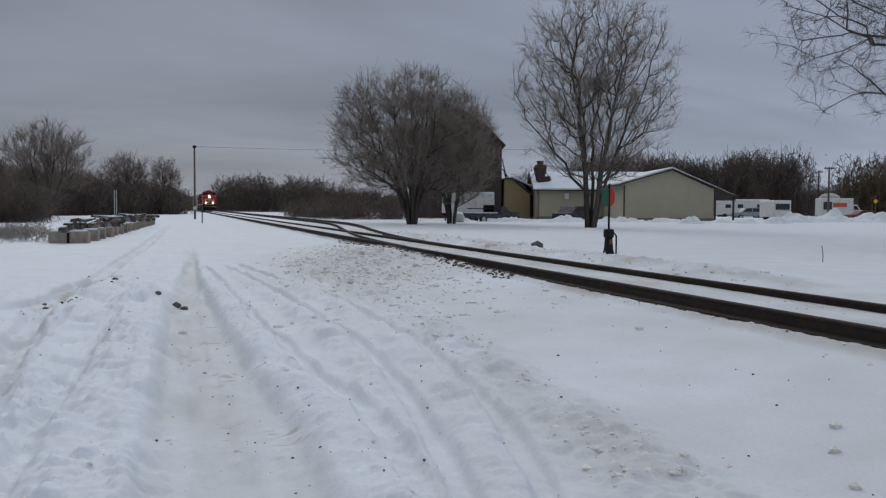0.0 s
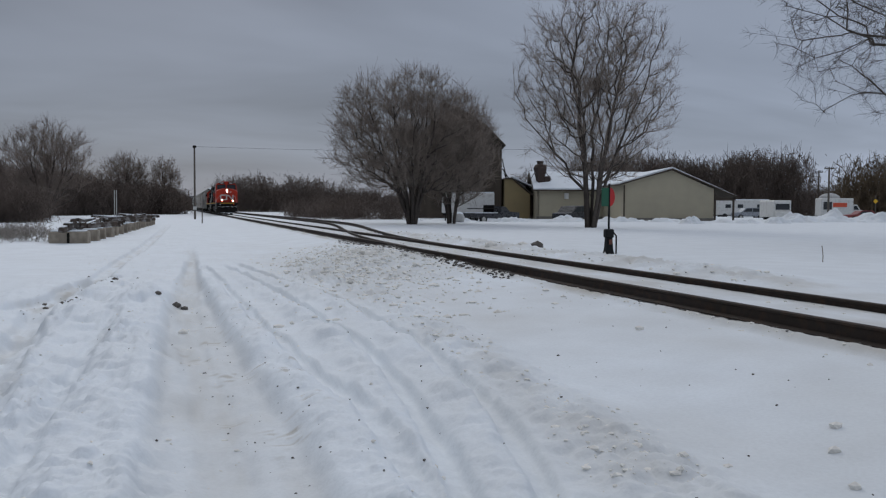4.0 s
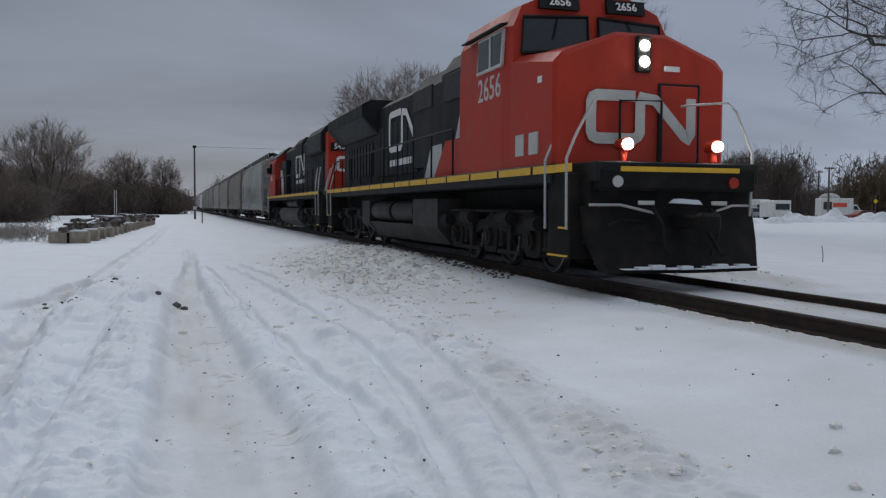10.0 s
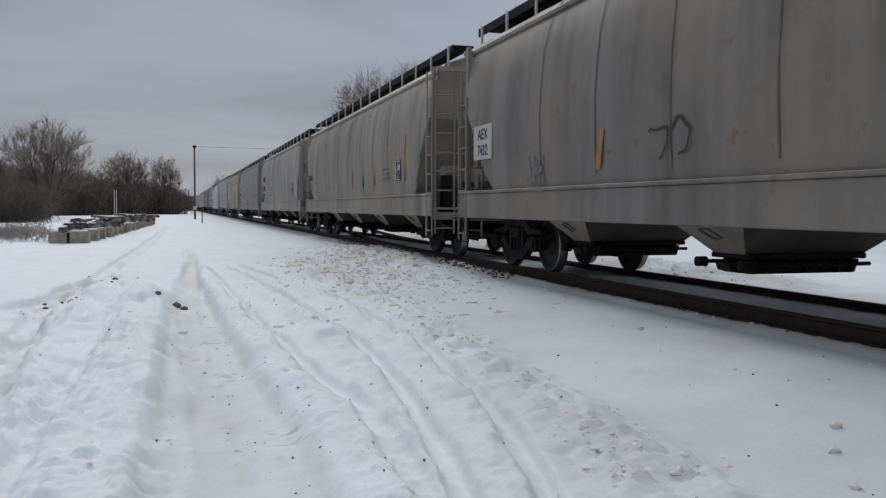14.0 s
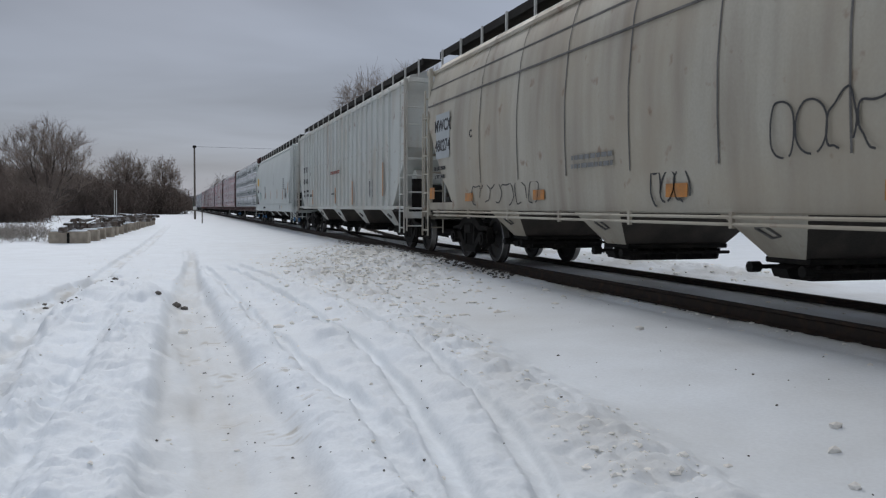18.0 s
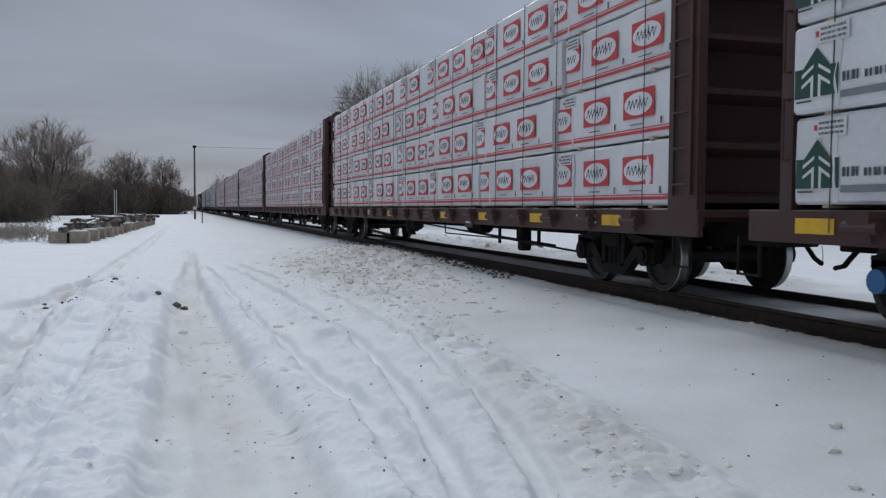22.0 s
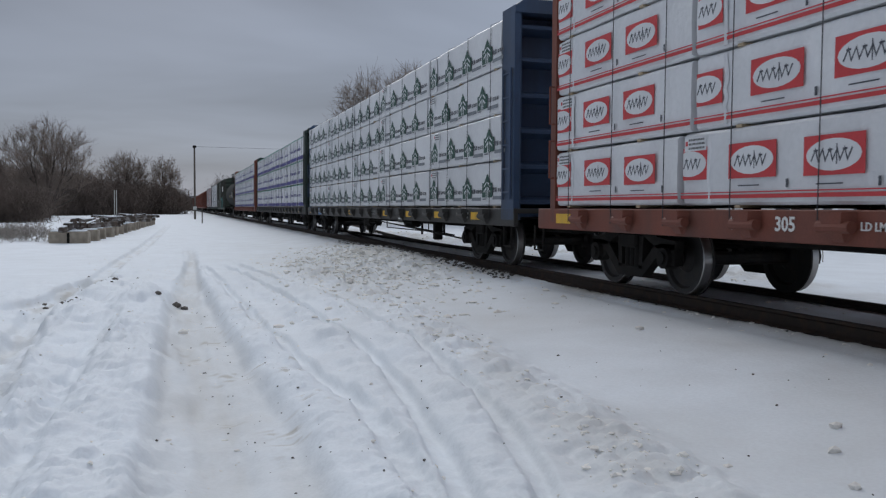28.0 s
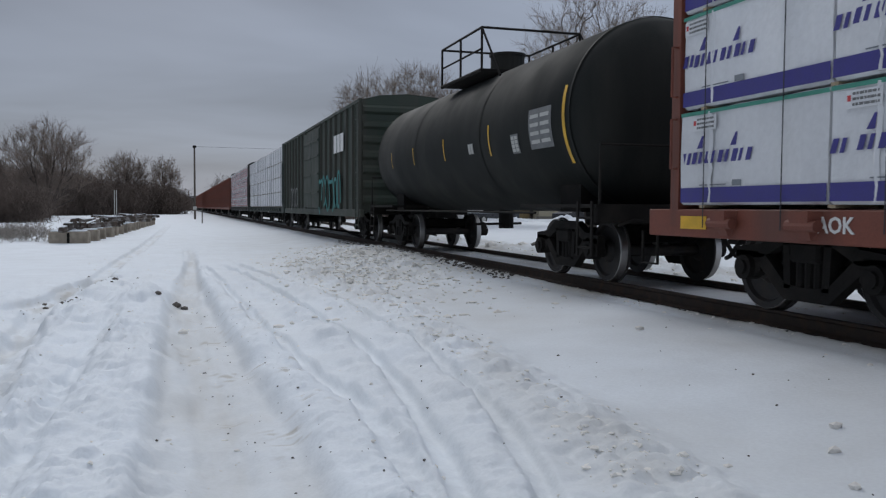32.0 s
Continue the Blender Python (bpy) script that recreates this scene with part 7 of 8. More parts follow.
# ---- bare trees ----
M.update(
    bark=mat("grey_brown_bark", (0.075, 0.062, 0.052), 0.9, vary=0.25, scale=5, bump=0.5),
    twig=mat("brown_twigs", (0.225, 0.185, 0.155), 0.9, vary=0.25, scale=0.8, bump=0),
    twig_dark=mat("dark_twigs", (0.122, 0.094, 0.078), 0.9, vary=0.3, scale=0.25, bump=0),
    twig_grey=mat("grey_twigs", (0.19, 0.150, 0.125), 0.9, vary=0.25, scale=0.5, bump=0),
    twig_near=mat("dark_fine_twigs", (0.060, 0.050, 0.044), 0.9, vary=0.25, scale=0.8, bump=0),
    oak=mat("brown_dead_leaves", (0.105, 0.075, 0.045), 0.9, vary=0.35, scale=0.6, bump=0),
    dry=mat("dry_grass", (0.30, 0.27, 0.24), 0.9, vary=0.3, scale=2, bump=0),
)


def quad_mesh(name, co, quads):
    me = bpy.data.meshes.new(name)
    me.vertices.add(len(co))
    me.vertices.foreach_set("co", np.asarray(co, dtype=np.float32).ravel())
    me.loops.add(quads.size)
    me.loops.foreach_set("vertex_index", quads.ravel().astype(np.int32))
    me.polygons.add(len(quads))
    me.polygons.foreach_set("loop_start", np.arange(0, quads.size, 4, dtype=np.int32))
    me.update(calc_edges=True)
    return me


def sticks(p, q, r0, r1):
    """Three-sided tapered sticks from p to q, all at once: points and quads."""
    d = q - p
    d = d / np.maximum(np.linalg.norm(d, axis=1, keepdims=True), 1e-9)
    ref = np.where(np.abs(d[:, 2:3]) < 0.9, np.array([[0.0, 0, 1]]), np.array([[1.0, 0, 0]]))
    a = np.cross(d, ref)
    a /= np.linalg.norm(a, axis=1, keepdims=True)
    b = np.cross(d, a)
    rows = []
    for c, r in ((p, r0), (q, r1)):
        for x, y in ((1, 0), (-0.5, 0.866), (-0.5, -0.866)):
            rows.append(c + (a * x + b * y) * np.asarray(r)[:, None])
    v = np.stack(rows, 1)
    base = (np.arange(len(p)) * 6)[:, None, None]
    f = np.array([[0, 1, 4, 3], [1, 2, 5, 4], [2, 0, 3, 5]])[None] + base
    return v.reshape(-1, 3), f.reshape(-1, 4)


def branch_net(rng, stems, tips, lean):
    """Joins the tips one by one to the nearest part of the tree, with a charge for the way back to the ground, as branches do."""
    nodes, parent, way = [], [], []
    for st in stems:
        for i, q in enumerate(st):
            nodes.append(q)
            parent.append(len(nodes) - 2 if i else -1)
            way.append(0.0 if i == 0 else way[-1] + np.linalg.norm(np.array(st[i]) - np.array(st[i - 1])))
    nodes, parent, way = np.array(nodes, float), list(parent), list(way)
    left = np.array(tips)
    dist = np.linalg.norm(left[:, None] - nodes[None], axis=2)
    cost = dist + lean * np.array(way)[None]
    best = cost.argmin(1)
    low = cost[np.arange(len(left)), best]
    pts = list(nodes)
    alive = np.ones(len(left), bool)
    for _ in range(len(left)):
        i = int(np.where(alive, low, 1e9).argmin())
        alive[i] = False
        j = int(best[i])
        pts.append(left[i])
        parent.append(j)
        w = way[j] + float(np.linalg.norm(left[i] - pts[j]))
        way.append(w)
        c = np.linalg.norm(left - left[i], axis=1) + lean * w
        hit = alive & (c < low)
        low[hit] = c[hit]
        best[hit] = len(pts) - 1
    pts = np.array(pts)
    load = np.ones(len(pts))
    for i in range(len(pts) - 1, -1, -1):
        if parent[i] >= 0 and parent[i] < i:
            load[parent[i]] += load[i]
    return pts, np.array(parent), load


def crown_tips(rng, count, centre, radii, floor_z, shell=0.45, gaps=0.25):
    out = []
    while len(out) < count:
        d = rng.normal(size=3)
        d /= np.linalg.norm(d)
        r = (shell + (1 - shell) * rng.rand()) if rng.rand() < 0.75 else rng.rand()
        q = np.array(centre) + d * r * np.array(radii) * (0.92 + 0.16 * rng.rand())
        if q[2] < floor_z or noise.noise(Vector(q) * 0.55) < -0.55 + gaps:
            continue
        out.append(q)
    return out


def tree_arrays(seed, stems_n, height, lean, count, centre, radii, floor_z, thick, twigs_n, twig_len, fine, way_cost=0.35, droop=0.4, bend=False):
    rng = np.random.RandomState(seed)
    stems = []
    for i in range(stems_n):
        a = 2 * math.pi * (i + rng.uniform(-0.3, 0.3)) / stems_n
        ln = lean * rng.uniform(0.25, 1.0) * (stems_n > 1)
        st, h = [], height * rng.uniform(0.6, 0.85)
        ox, oy = math.cos(a) * 0.25 * (stems_n > 1), math.sin(a) * 0.25 * (stems_n > 1)
        for k in range(9):
            f = k / 8
            st.append((ox + math.cos(a) * ln * h * f ** 1.25 + 0.12 * rng.normal() * f + centre[0] * 0.5 * f, oy + math.sin(a) * ln * h * f ** 1.25 + 0.12 * rng.normal() * f + centre[1] * 0.5 * f, h * f))
        stems.append(st)
    tips = crown_tips(rng, count, centre, radii, floor_z)
    pts, par, load = branch_net(rng, stems, tips, way_cost)
    rad = np.maximum(fine, thick * (load / load.max()) ** 0.5)
    k = par >= 0
    limb = k & (rad > fine * 2.2)
    thin = k & ~limb
    L = sticks(pts[par[limb]], pts[limb], np.minimum(rad[par[limb]], rad[limb] * 1.35), rad[limb])
    # fine twigs at every outer node, pointing on and outwards
    n0 = stems_n * 9
    src = np.repeat(np.arange(n0, len(pts)), twigs_n)
    back = pts[src] - pts[par[src]]
    back /= np.maximum(np.linalg.norm(back, axis=1, keepdims=True), 1e-6)
    d = back * 0.75 + rng.normal(size=back.shape) * 0.6 + np.array([0, 0, droop])
    d /= np.linalg.norm(d, axis=1, keepdims=True)
    ln = twig_len * rng.uniform(0.4, 1.15, (len(src), 1))
    start = pts[src] - back * rng.uniform(0, 0.5, (len(src), 1))
    mid = start + d * ln * 0.55
    d2 = d + rng.normal(size=d.shape) * 0.35 + np.array([0, 0, droop * 0.5])
    d2 /= np.linalg.norm(d2, axis=1, keepdims=True)
    end = mid + d2 * ln * 0.5
    n1 = len(src)
    if bend:
        P, Q = np.concatenate([pts[par[thin]], start, mid]), np.concatenate([pts[thin], mid, end])
        R0 = np.concatenate([rad[thin], np.full(n1, fine * 0.85), np.full(n1, fine * 0.6)])
        R1 = np.concatenate([rad[thin], np.full(n1, fine * 0.6), np.full(n1, fine * 0.3)])
    else:
        P, Q = np.concatenate([pts[par[thin]], start]), np.concatenate([pts[thin], end])
        R0, R1 = np.concatenate([rad[thin], np.full(n1, fine * 0.8)]), np.concatenate([rad[thin], np.full(n1, fine * 0.4)])
    return L, sticks(P, Q, R0, R1)


def bare_tree(name, x, y, z, label, twig_mat, **kw):
    L, T = tree_arrays(**kw)
    t = thing(name, label, "tree", at=pose(x, y, z))
    part("trunk", quad_mesh("trunk", *L), M["bark"], t)
    part("crown", quad_mesh("crown", *T), M[twig_mat], t)
    return t


bare_tree("bare_tree", 26.36, 51.5, -0.35, "tall bare tree with several grey stems fanning upwards", "twig", seed=4, stems_n=7, height=14.0, lean=0.30, count=2200, centre=(0.3, 0, 9.6), radii=(5.6, 5.0, 7.0), floor_z=3.2, thick=0.19, twigs_n=8, twig_len=0.80, fine=0.0092, way_cost=0.55)
bare_tree("bare_willow", 17.4, 64.0, -0.38, "wide bare willow clump with dense brown twigs", "twig", seed=11, stems_n=10, height=10.5, lean=0.55, count=2700, centre=(-0.4, 0, 6.6), radii=(6.4, 5.2, 5.7), floor_z=2.7, thick=0.19, twigs_n=6, twig_len=1.10, fine=0.0150, way_cost=0.5)
bare_tree("bare_willow", 21.4, 66.5, -0.38, "bare willow clump with dense brown twigs beside the barn", "twig", seed=15, stems_n=5, height=9.5, lean=0.35, count=1700, centre=(0.3, 0, 6.0), radii=(3.7, 3.6, 4.9), floor_z=1.8, thick=0.16, twigs_n=7, twig_len=1.0, fine=0.0150, way_cost=0.5)
bare_tree("bare_tree", 26.6, 22.4, -0.3, "bare tree with fine hanging branches near the track", "twig_near", seed=21, stems_n=3, height=10.0, lean=0.25, count=1700, centre=(-1.4, 0, 9.0), radii=(7.6, 6.0, 5.2), floor_z=4.6, thick=0.15, twigs_n=9, twig_len=0.65, fine=0.0056, way_cost=0.3, droop=-0.1, bend=True)
bare_tree("bare_tree", -15.4, 115.0, -0.4, "rounded bare tree at the edge of the field", "twig_grey", seed=31, stems_n=5, height=10.5, lean=0.4, count=1300, centre=(0, 0, 6.9), radii=(5.9, 5.0, 5.2), floor_z=2.0, thick=0.22, twigs_n=6, twig_len=1.2, fine=0.018, way_cost=0.6)
bare_tree("bare_tree", -9.0, 170.5, -0.4, "rounded bare tree at the edge of the field", "twig_grey", seed=32, stems_n=5, height=10.0, lean=0.4, count=900, centre=(0, 0, 6.8), radii=(5.2, 5.0, 4.9), floor_z=2.0, thick=0.24, twigs_n=5, twig_len=1.3, fine=0.025, way_cost=0.6)
bare_tree("bare_tree", -2.6, 189.5, -0.4, "slender bare tree at the edge of the field", "twig_grey", seed=33, stems_n=3, height=10.5, lean=0.25, count=600, centre=(0, 0, 7.0), radii=(3.6, 3.4, 5.0), floor_z=2.0, thick=0.22, twigs_n=5, twig_len=1.2, fine=0.025, way_cost=0.6)


def shrub(seed, count=110, spread=0.42, fine=0.0055):
    """A leafless shrub one metre high, for the woods."""
    (v1, f1), (v2, f2) = tree_arrays(seed=seed, stems_n=5, height=0.9, lean=0.32, count=count, centre=(0, 0, 0.55), radii=(spread, spread, 0.46), floor_z=0.06, thick=0.012, twigs_n=2, twig_len=0.15, fine=fine, way_cost=0.4)
    return np.concatenate([v1, v2]), np.concatenate([f1, f2 + len(v1)])


def woods(name, places, material, label, protos):
    """Far woods in one mesh; places: x, y, z, scale, height scale."""
    rng = random.Random(len(places))
    vs, fs, o = [], [], 0
    for x, y, z, s, hs in places:
        v, f = protos[rng.randrange(len(protos))]
        a = rng.uniform(0, 6.28)
        c, n = math.cos(a), math.sin(a)
        vs.append(np.stack([(v[:, 0] * c - v[:, 1] * n) * s + x, (v[:, 0] * n + v[:, 1] * c) * s + y, v[:, 2] * hs + z], -1))
        fs.append(f + o)
        o += len(v)
    me = quad_mesh(name, np.concatenate(vs), np.concatenate(fs))
    me.materials.append(material)
    return tagged(new(name, me), label, "woods", kind="stuff")


wr = random.Random(77)
SHRUB = [shrub(i, 150, fine=0.0050) for i in range(5)]
WEED = [shrub(9 + i, 34, fine=0.008) for i in range(3)]
row = []
for i in range(110):   # behind the track, from the pole to the willows
    t = i / 109
    x, y = 13 + 66 * t + wr.uniform(-2, 2), 240 - 22 * t + wr.uniform(-8, 16)
    row.append((x, y, -0.6, wr.uniform(8, 12), (10.6 - 3.6 * smooth(0.30, 0.55, np.array(t)) + 0.8 * math.sin(t * 23)) * wr.uniform(0.7, 1.08)))
for i in range(40):
    row.append((3 + 20 * wr.random(), 300 + 60 * wr.random(), -0.6, wr.uniform(9, 14), wr.uniform(4, 6.5)))
for i in range(60):      # low brush between the siding and the barn
    row.append((14.5 + 9.5 * wr.random(), 86 + 40 * wr.random(), -0.5, wr.uniform(3.0, 4.5), wr.uniform(2.0, 3.3)))
woods("far_woods", row, M["twig_dark"], "dark band of bare shrubs behind the railway", SHRUB)
row = []
for i in range(250):    # under the trees at the far side of the field
    t = i / 249
    row.append((-36 + 36 * t + wr.uniform(-1, 1), 112 + 66 * t + wr.uniform(-4, 10), -0.5, wr.uniform(5, 8), wr.uniform(6.5, 9.5) * (1.12 - 0.45 * t)))
for i in range(46):
    y = 78 + 20 * wr.random()
    row.append((-13.6 - (y - 76) * 0.178 - 1.5 + 5.0 * wr.random() ** 1.3, y, -0.5, wr.uniform(3, 5), wr.uniform(2.6, 4.4)))
woods("field_brush", row, M["twig_dark"], "tangled bare brush along the field edge", SHRUB)
row = []
for i in range(125):   # behind the buildings
    t = i / 124
    row.append((74 + 40 * t + wr.uniform(-1, 1), 147 - 13 * t + wr.uniform(-4, 12), -0.4, wr.uniform(6, 9), (13.4 + 0.8 * math.sin(t * 9)) * wr.uniform(0.82, 1.0)))
for i in range(30):
    row.append((116 + 18 * wr.random(), 136 + 14 * wr.random(), -0.4, wr.uniform(7, 10), wr.uniform(5, 7)))
for i in range(26):
    row.append((44 + 40 * wr.random(), 150 + 30 * wr.random(), -0.4, wr.uniform(8, 11), wr.uniform(6, 10)))
woods("back_woods", row, M["twig_dark"], "dark bare woods behind the yard", SHRUB)
row = [(106 + 30 * wr.random(), 106 + 16 * wr.random(), -0.4, wr.uniform(7, 10), wr.uniform(7, 11.8)) for i in range(50)]
woods("brown_woods", row, M["oak"], "brown-leaved woods at the far side of the yard", SHRUB)
row = []
for i in range(40):
    y = 36.5 + 13 * wr.random()
    row.append((-7.0 - (y - 36.5) * 0.178 + 2.6 * wr.random() ** 1.7, y, -0.5, wr.uniform(0.9, 1.6), wr.uniform(0.5, 1.0)))
woods("dry_weeds", row, M["dry"], "frosted grey-tan weeds poking out of the snow", WEED)
row = [(15 + 26 * wr.random(), 88 + 70 * wr.random(), -0.45, wr.uniform(1.5, 3), wr.uniform(0.3, 0.75)) for i in range(40)]
woods("siding_weeds", row, M["dry"], "low dry weeds beyond the siding", WEED)

# distance: a low wooded ridge all round
a = np.linspace(0, 2 * math.pi, 721)
rr = np.stack([np.full_like(a, 560.0), np.full_like(a, 575.0), np.full_like(a, 640.0)])
hh = np.stack([np.full_like(a, -3.0), 9 + 5 * fractal(a * 40, a * 3, 5, 4) + 3 * fractal(a * 200, a, 6, 2), np.full_like(a, -3.0)])
rm = grid_mesh("distant_ridge", rr * np.sin(a), rr * np.cos(a), hh)
rm.materials.append(mat("distant_wood", (0.085, 0.09, 0.105), 0.95, vary=0.3, scale=0.08, fine=0.6, bump=0))
tagged(new("backdrop_ridge", rm), "low wooded ridge in the distance", "ridge", kind="structure")
# ---- things beside the track ----
M.update(
    concrete=mat("pale_concrete", (0.34, 0.295, 0.235), 0.9, vary=0.2, scale=3, dirt=(0.16, 0.13, 0.10), dirt_amount=0.5, dirt_scale=2.5, bump=0.3),
    siding=mat("tan_siding", (0.40, 0.36, 0.265), 0.7, vary=0.06, scale=0.8),
    siding_gold=mat("ochre_siding", (0.26, 0.20, 0.10), 0.7, vary=0.08, scale=0.8),
    block=mat("grey_block_base", (0.17, 0.16, 0.14), 0.9, vary=0.2, scale=2),
    barnwood=mat("dark_barn_boards", (0.062, 0.048, 0.036), 0.9, vary=0.25, scale=0.7, dirt=(0.10, 0.08, 0.06), dirt_amount=0.4, dirt_scale=0.8, streak=True),
    pole_wood=mat("weathered_pole", (0.11, 0.095, 0.08), 0.9, vary=0.2),
    brick=mat("dark_brick", (0.05, 0.034, 0.028), 0.9, vary=0.25, scale=4),
    sig_green=mat("green_target", (0.012, 0.10, 0.055), 0.5, vary=0.1),
    sig_red=mat("red_target", (0.45, 0.02, 0.02), 0.5, vary=0.1),
    car_dark=mat("dark_car_paint", (0.025, 0.026, 0.03), 0.3, vary=0.1),
    car_silver=mat("silver_car_paint", (0.28, 0.30, 0.33), 0.3, 0.3, vary=0.08),
    car_white=mat("white_vehicle_paint", (0.62, 0.62, 0.60), 0.45, vary=0.08, dirt=(0.35, 0.33, 0.3), dirt_amount=0.3),
    car_red=mat("dull_red_car_paint", (0.22, 0.04, 0.035), 0.4, vary=0.1),
    orange_panel=mat("orange_panel", (0.60, 0.08, 0.03), 0.5, vary=0.08),
    rubber=mat("tyre_rubber", (0.02, 0.02, 0.02), 0.85, vary=0.2),
    tank_paint=mat("grey_tank_paint", (0.42, 0.42, 0.41), 0.5, vary=0.12),
)


def switch_stand():
    t = thing("switch_stand", "black railway switch stand with red and green targets", "switch stand", at=pose(11.82, 21.95, -0.33))
    part("base", Mesh().loft([[(-s, -s * 0.7, z), (s, -s * 0.7, z), (s, s * 0.7, z), (-s, s * 0.7, z)] for s, z in ((0.20, -0.35), (0.17, 0.0), (0.11, 0.20), (0.085, 0.62))]), M["black"], t)
    part("head", Mesh().box(-0.13, 0.13, -0.10, 0.10, 0.55, 0.80, 0.03), M["black"], t)
    part("lever", Mesh().tube([(0.08, -0.08, 0.74), (0.19, -0.10, 0.60), (0.18, -0.12, -0.05)], 0.024, 6), M["black"], t)
    part("mast", Mesh().cyl((0, 0, 0.75), (0, 0, 2.10), 0.032, 8), M["black"], t)
    part("green_target", Mesh().box(-0.25, -0.02, -0.02, 0.0, 1.45, 1.98, 0.01), M["sig_green"], t, "green target plate")
    pts = [(0.0, 1.45)] + [(0.17 * math.cos(a), 1.715 + 0.275 * math.sin(a)) for a in [(-1 + k / 6) * math.pi / 2 for k in range(13)]] + [(0.0, 1.98)]
    part("red_target", Mesh().prism(pts, -0.025, -0.005), M["sig_red"], t, "red target plate")
    part("lock", Mesh().box(-0.05, 0.05, -0.15, -0.11, 0.36, 0.50, 0.01), M["carred"], t)


switch_stand()

t = thing("tall_pole", "tall slender steel pole beside the road", "pole", at=pose(1.95, 104.3, -0.5))
part("shaft", Mesh().cyl((0, 0, 0), (0, 0, 8.55), 0.13, 10, 0.10), M["pole_wood"], t)
part("cap", Mesh().cyl((0, 0, 8.45), (0, 0, 8.72), 0.20, 10), M["under"], t)
part("sign_box", Mesh().box(-0.2, 0.2, -0.25, -0.12, 1.2, 1.6, 0.02), M["grey"], t)
t = thing("overhead_cable", "thin dark overhead cable sagging from the pole", "cable", at=pose(1.95, 104.3, 8.1))
part("span", Mesh().tube([(46.0 * k / 12, -18.0 * k / 12, -0.5 * math.sin(math.pi * k / 12)) for k in range(13)], 0.012, 4), M["under"], t)
t = thing("far_post", "pair of pale posts standing at the field edge", "post", at=pose(-7.05, 107.0, -0.5))
for x in (0.0, 0.22):
    part("post", Mesh().cyl((x, 0, 0), (x, 0, 3.45), 0.045, 8), M["grey"], t)
t = thing("marker_post", "short thin marker post in the snow", "post", at=pose(2.07, 77.9, -0.5))
part("post", Mesh().box(-0.05, 0.05, -0.03, 0.03, 0, 1.45, 0.01), M["pole_wood"], t)
for x, y in ((14.6, 16.6), (-19.5, 100.0)):
    t = thing("dead_stalk", "thin dead stalk poking out of the snow", "weed", at=pose(x, y, -0.4))
    part("stem", Mesh().tube([(0, 0, 0), (0.02, 0, 0.35), (0.0, 0.02, 0.6 if x > 0 else 3.0)], 0.012 if x > 0 else 0.06, 5), M["dry"], t)

# concrete blocks in a row with old timbers stacked on them
brng = random.Random(3)
for i in range(17):
    f = i / 16
    x, y = -4.05 + 1.55 * f ** 0.8, 36.3 + 37.0 * f
    b = thing("concrete_block", "weathered concrete block with a cap of snow" if i else "stained pale concrete block with timbers on it", "concrete block", "row of concrete blocks", at=pose(x, y, -0.46, 0, 0, brng.uniform(-6, 6)))
    L, h = 1.45 * brng.uniform(0.92, 1.05), 0.52
    part("block", Mesh().box(-L / 2, L / 2, -0.35, 0.35, 0.0, h, 0.04), M["concrete"], b)
    part("groove", Mesh().box(-0.05, 0.05, -0.36, -0.34, 0.05, h - 0.05, 0.005), M["under"], b)
    part("snow_cap", Mesh().box(-L / 2 + 0.06, L / 2 - 0.1, -0.33, 0.32, h - 0.01, h + 0.05, 0.03), M["snow"], b)
for i in range(64):
    f = (i + 0.5) / 64
    x, y = -4.05 + 1.55 * f ** 0.8, 36.0 + 37.0 * f
    tm = part("timber_tie", Mesh().box(-1.15, 1.15, -0.11, 0.11, 0.0, 0.19, 0.02), M["tie"])
    tm.matrix_world = pose(x + brng.uniform(-0.35, 0.25), y, 0.10 + brng.uniform(0.0, 0.02) + (i % 3) * 0.085, brng.uniform(-6, 6), brng.uniform(-5, 5), brng.choice([90, 84, 96, 78, 100, 20]) + brng.uniform(-10, 10))
    tagged(tm, "old dark railway tie lying on the blocks", "timber", "old ties on the blocks")
    sc = part("snow_strip", Mesh().box(-1.05, brng.uniform(-0.4, 0.8), -0.08, 0.06, 0.188, 0.23, 0.018), M["snow"], tm)

# ---- snow piles at the edge of the yard ----
def snow_pile(x, y, w, d, h, seed):
    n = 46
    X, Y = np.meshgrid(np.linspace(-1, 1, n), np.linspace(-1, 1, n))
    R = np.hypot(X, Y)
    Z = np.clip(1 - R, 0, 1) ** 0.8 * h * (0.55 + 0.9 * hash_noise(X * 2.6 + seed, Y * 2.6, seed)) + 0.35 * h * np.clip(1 - R, 0, 1) * fractal(X * 6 + seed, Y * 6, seed + 3, 3) - 0.15 * smooth(0.8, 1.0, R)
    Z += np.clip(1.15 - R, 0, 1) * (0.30 * cobbles(X * w * 1.5 + seed, Y * d * 1.5, seed) + 0.22 * cobbles(X * w * 3.1, Y * d * 3.1, seed + 5)) - 0.12
    me = grid_mesh("snow_bank", X * w, Y * d, Z)
    at = me.attributes.new("dirt", "FLOAT", "POINT")
    at.data.foreach_set("value", np.clip(0.25 * hash_noise(X * 5, Y * 5, seed + 8), 0, 0.4).ravel().astype(np.float32))
    me.materials.append(M["snow"])
    ob = new("snow_bank", me)
    ob.location = (x, y, -0.38)
    return tagged(ob, "heap of ploughed lumpy snow at the yard edge", "snow pile", "ploughed snow piles")


